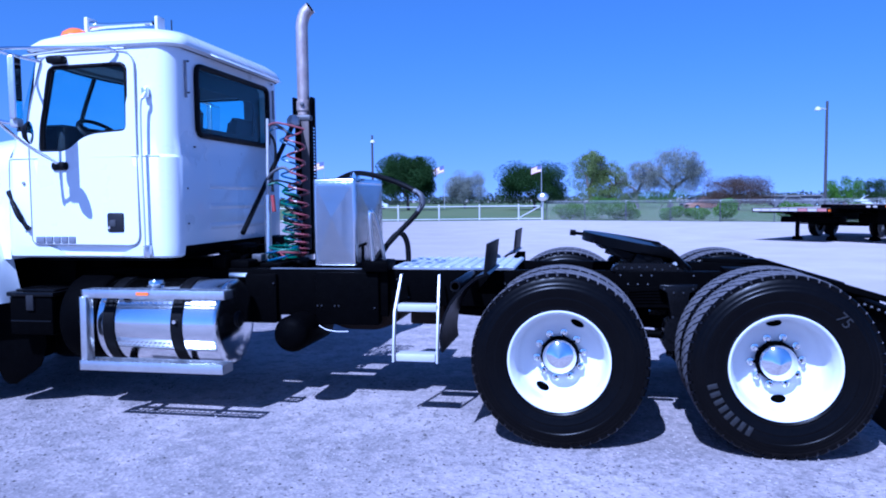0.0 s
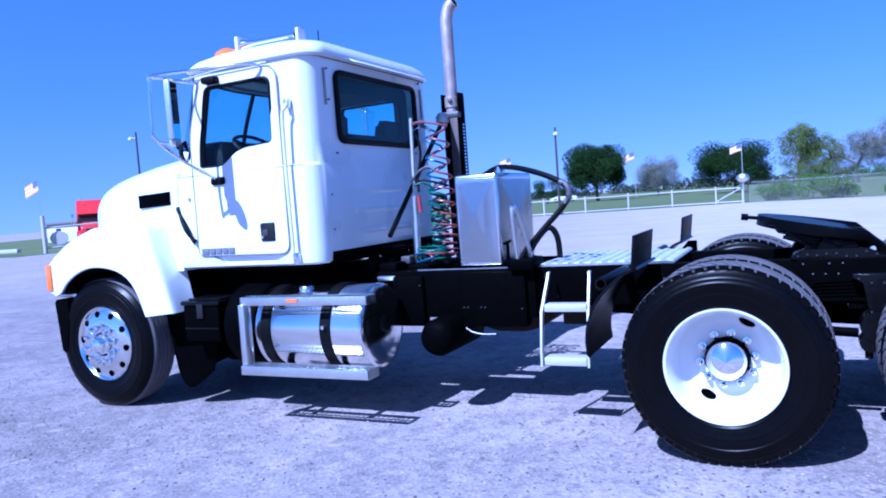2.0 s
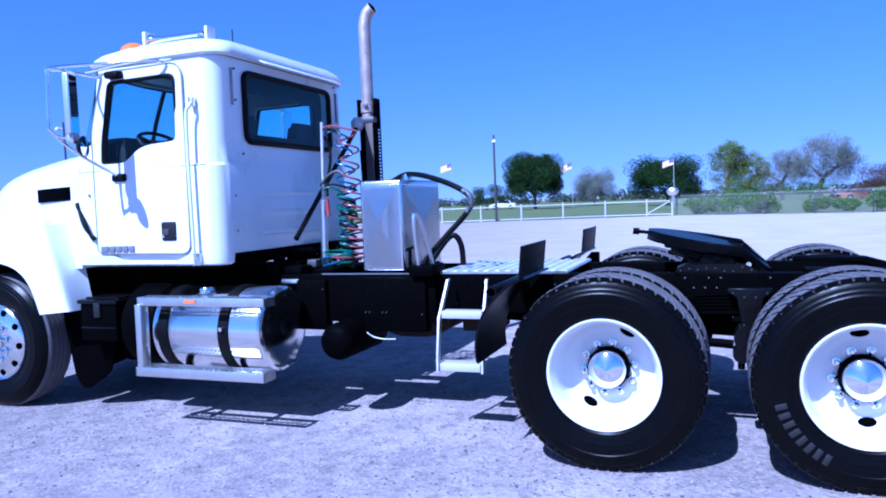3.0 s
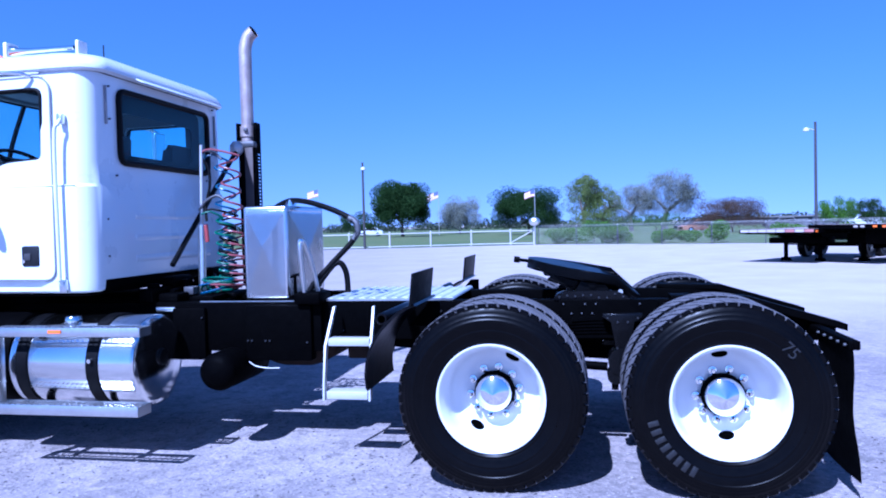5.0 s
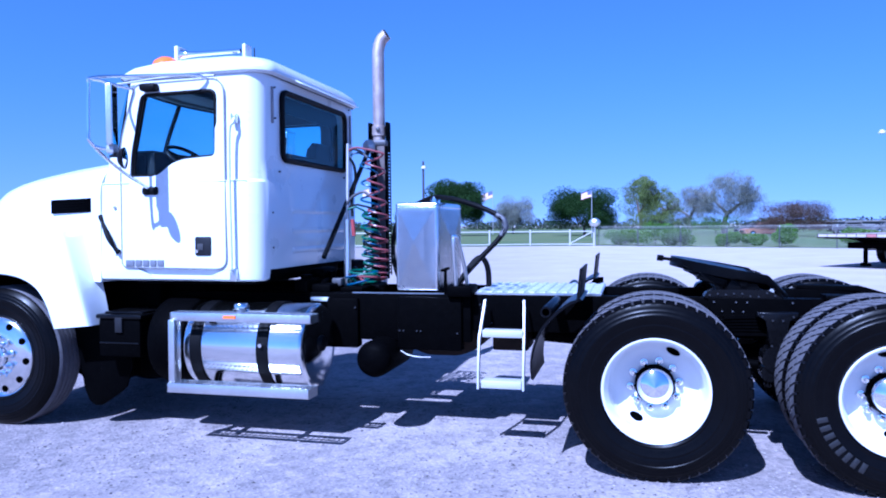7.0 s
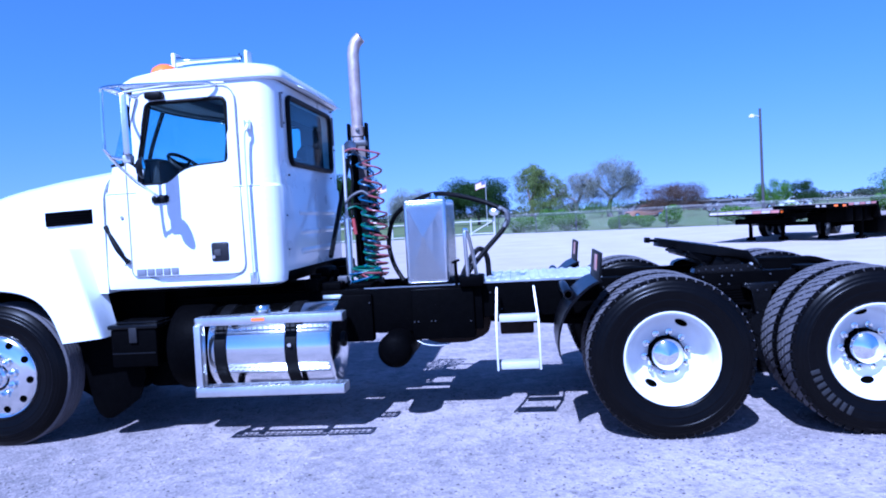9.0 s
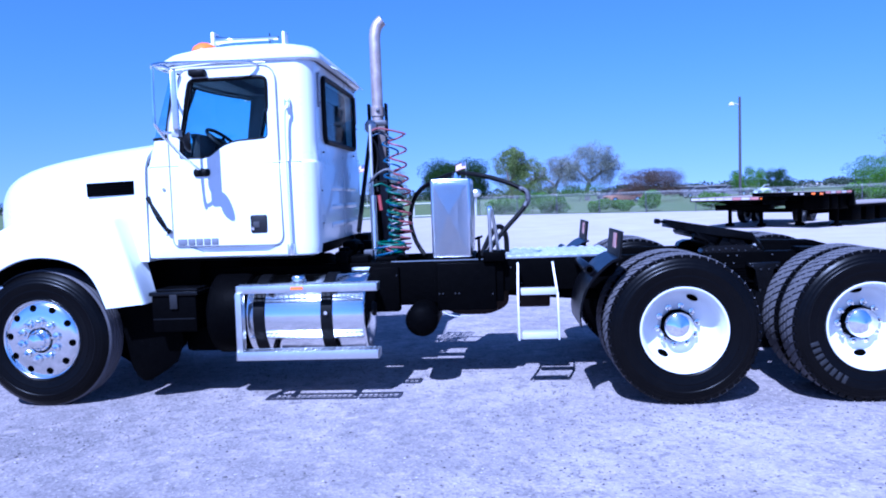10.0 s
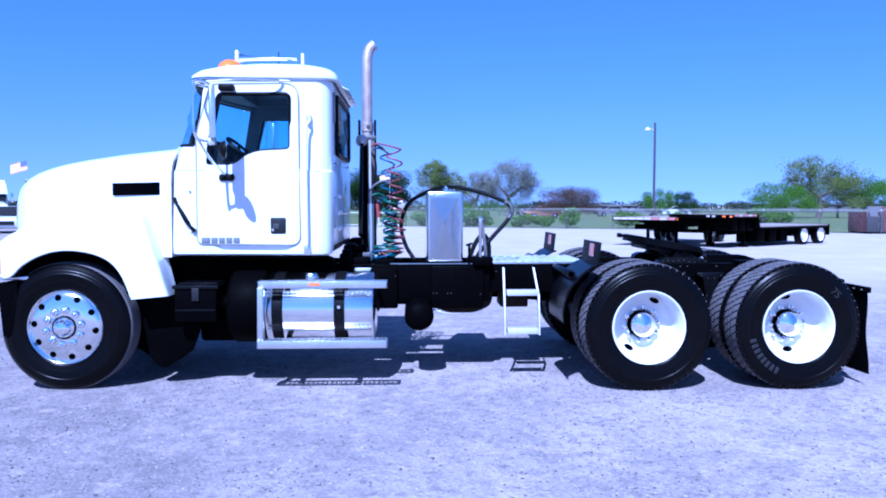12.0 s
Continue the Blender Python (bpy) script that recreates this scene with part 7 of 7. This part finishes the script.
car(*[far(-24.0, 0, 118)[0], 118], radians(8), M_WHITE, "white car parked across the lawn")
car(*[far(12.5, 0, 95)[0], 95], radians(10), M_WALLGREY, "grey car parked beyond the fence")

car(13.6, 82, radians(12), M_ORANGE, "faded orange car parked beyond the chain-link fence")
car(25.5, 95, radians(6), M_WALLGREY, "grey car parked beyond the chain-link fence")
car(31.2, 99, radians(-8), M_WALLGREY, "grey car parked in a row beyond the fence")
car(36.6, 101, radians(4), M_WHITE, "white car parked in a row beyond the fence")
car(-24.9, 36.5, radians(119), M_WHITE, "white car parked in front of the white truck")
post = empty("steel_post", (-25.33, 40.0, 0), "dark steel post beside the parked white vehicles", "post")
part("shaft", rod((0, 0, -0.1), (0, 0, 3.05), 0.085, seg=12), M_SEAT, post)
part("cap", spin([(0.0, 0.06), (0.05, 0.05), (0.09, 0.0), (0.0, -0.01)], (0, 0, 3.05), "z", 12), M_POST, post)

# entrance gate on the far side of the yard
gate = empty("entrance_gate", (-45.0, 29.0, 0), "white pipe gate with a hanging oval sign", "gate")
part("gate_post", rod((0, 0, -0.1), (0, 0, 2.55), 0.13), M_POST, gate)
for z in (0.35, 1.7):
    part("gate_rail", rod((0, 0, z), (3.0, 5.5, z + 0.2), 0.06), M_POST, gate)
sg = spin([(0.0, -0.02), (0.75, -0.02), (0.78, 0.0), (0.75, 0.02), (0.0, 0.02)], (0, 0, 0), "y", 36)
bmesh.ops.transform(sg, matrix=Matrix.Translation((0.42, 0.78, 0.98)) @ Matrix.Rotation(radians(48), 4, "Z") @ Matrix.Diagonal((0.72, 1, 0.6, 1)), verts=sg.verts)
part("oval_sign", sg, M_POST, gate, "plain white oval sign")
part("low_bench", block(-4.5, -1.5, -1.0, -0.7, 0.2, 0.45, 0.02), M_POST, gate)
for k in range(3):
    dr = empty("steel_drum", (-43.0 + 0.5 * k, 34.0 + 0.5 * k, 0), "dull red steel drum beside the entrance gate", "drum", "steel drums by the gate")
    part("shell", spin([(0.0, 0.0), (0.29, 0.0), (0.3, 0.3), (0.31, 0.31), (0.3, 0.32), (0.3, 0.6), (0.31, 0.61), (0.3, 0.62), (0.29, 0.88), (0.27, 0.87), (0.0, 0.87)], (0, 0, 0), "z", 18), M_CRATE, dr)
    part("bung", rod((0.15, 0, 0.87), (0.15, 0, 0.89), 0.03, seg=8), M_GALV, dr)

# ---------------------------------------------------------------- loose stones on the gravel
def stones(name, n, area, small, big, material, seed, label):
    rng = np.random.RandomState(seed)
    base = np.array([(1, 0, 0), (-1, 0, 0), (0, 1, 0), (0, -1, 0), (0, 0, 0.8), (0, 0, -0.5)], float)
    tri = np.array([(0, 2, 4), (2, 1, 4), (1, 3, 4), (3, 0, 4), (2, 0, 5), (1, 2, 5), (3, 1, 5), (0, 3, 5)])
    x0, x1, y0, y1 = area
    verts, faces = [], []
    for k in range(n):
        # stones gather in drifts
        while True:
            x, y = x0 + (x1 - x0) * rng.rand(), y0 + (y1 - y0) * rng.rand()
            d = noise.noise(Vector((x * 0.7, y * 0.7, seed))) + 0.5 * noise.noise(Vector((x * 2.3, y * 2.3, seed)))
            if d + 0.45 > rng.rand():
                break
        s = small + (big - small) * rng.rand() ** 4
        a = rng.rand() * 6.28
        v = base * (1 + 0.35 * (rng.rand(6, 1) - 0.5)) * s * np.array([1, 0.55 + 0.45 * rng.rand(), 0.35 + 0.4 * rng.rand()])
        c, q = math.cos(a), math.sin(a)
        v = np.stack([v[:, 0] * c - v[:, 1] * q + x, v[:, 0] * q + v[:, 1] * c + y, v[:, 2] + s * 0.15], 1)
        faces.append(tri + len(verts) * 6)
        verts.append(v)
    me = bpy.data.meshes.new(name)
    me.from_pydata(np.concatenate(verts).tolist(), [], np.concatenate(faces).tolist())
    me.materials.append(material)
    tagged(new(name, me), label, "stones", kind="stuff")


M_STONE = leafy("pale_stone", (0.15, 0.13, 0.13), (0.36, 0.325, 0.32))
M_DARKSTONE = leafy("dark_stone", (0.05, 0.045, 0.046), (0.14, 0.125, 0.125))
stones("loose_gravel", 18000, (-7.0, 3.2, -3.7, 1.6), 0.003, 0.014, M_STONE, 3, "pale loose stones scattered on the yard")
stones("dark_gravel", 20000, (-7.0, 3.2, -3.7, 1.6), 0.003, 0.013, M_DARKSTONE, 8, "dark loose stones scattered on the yard")
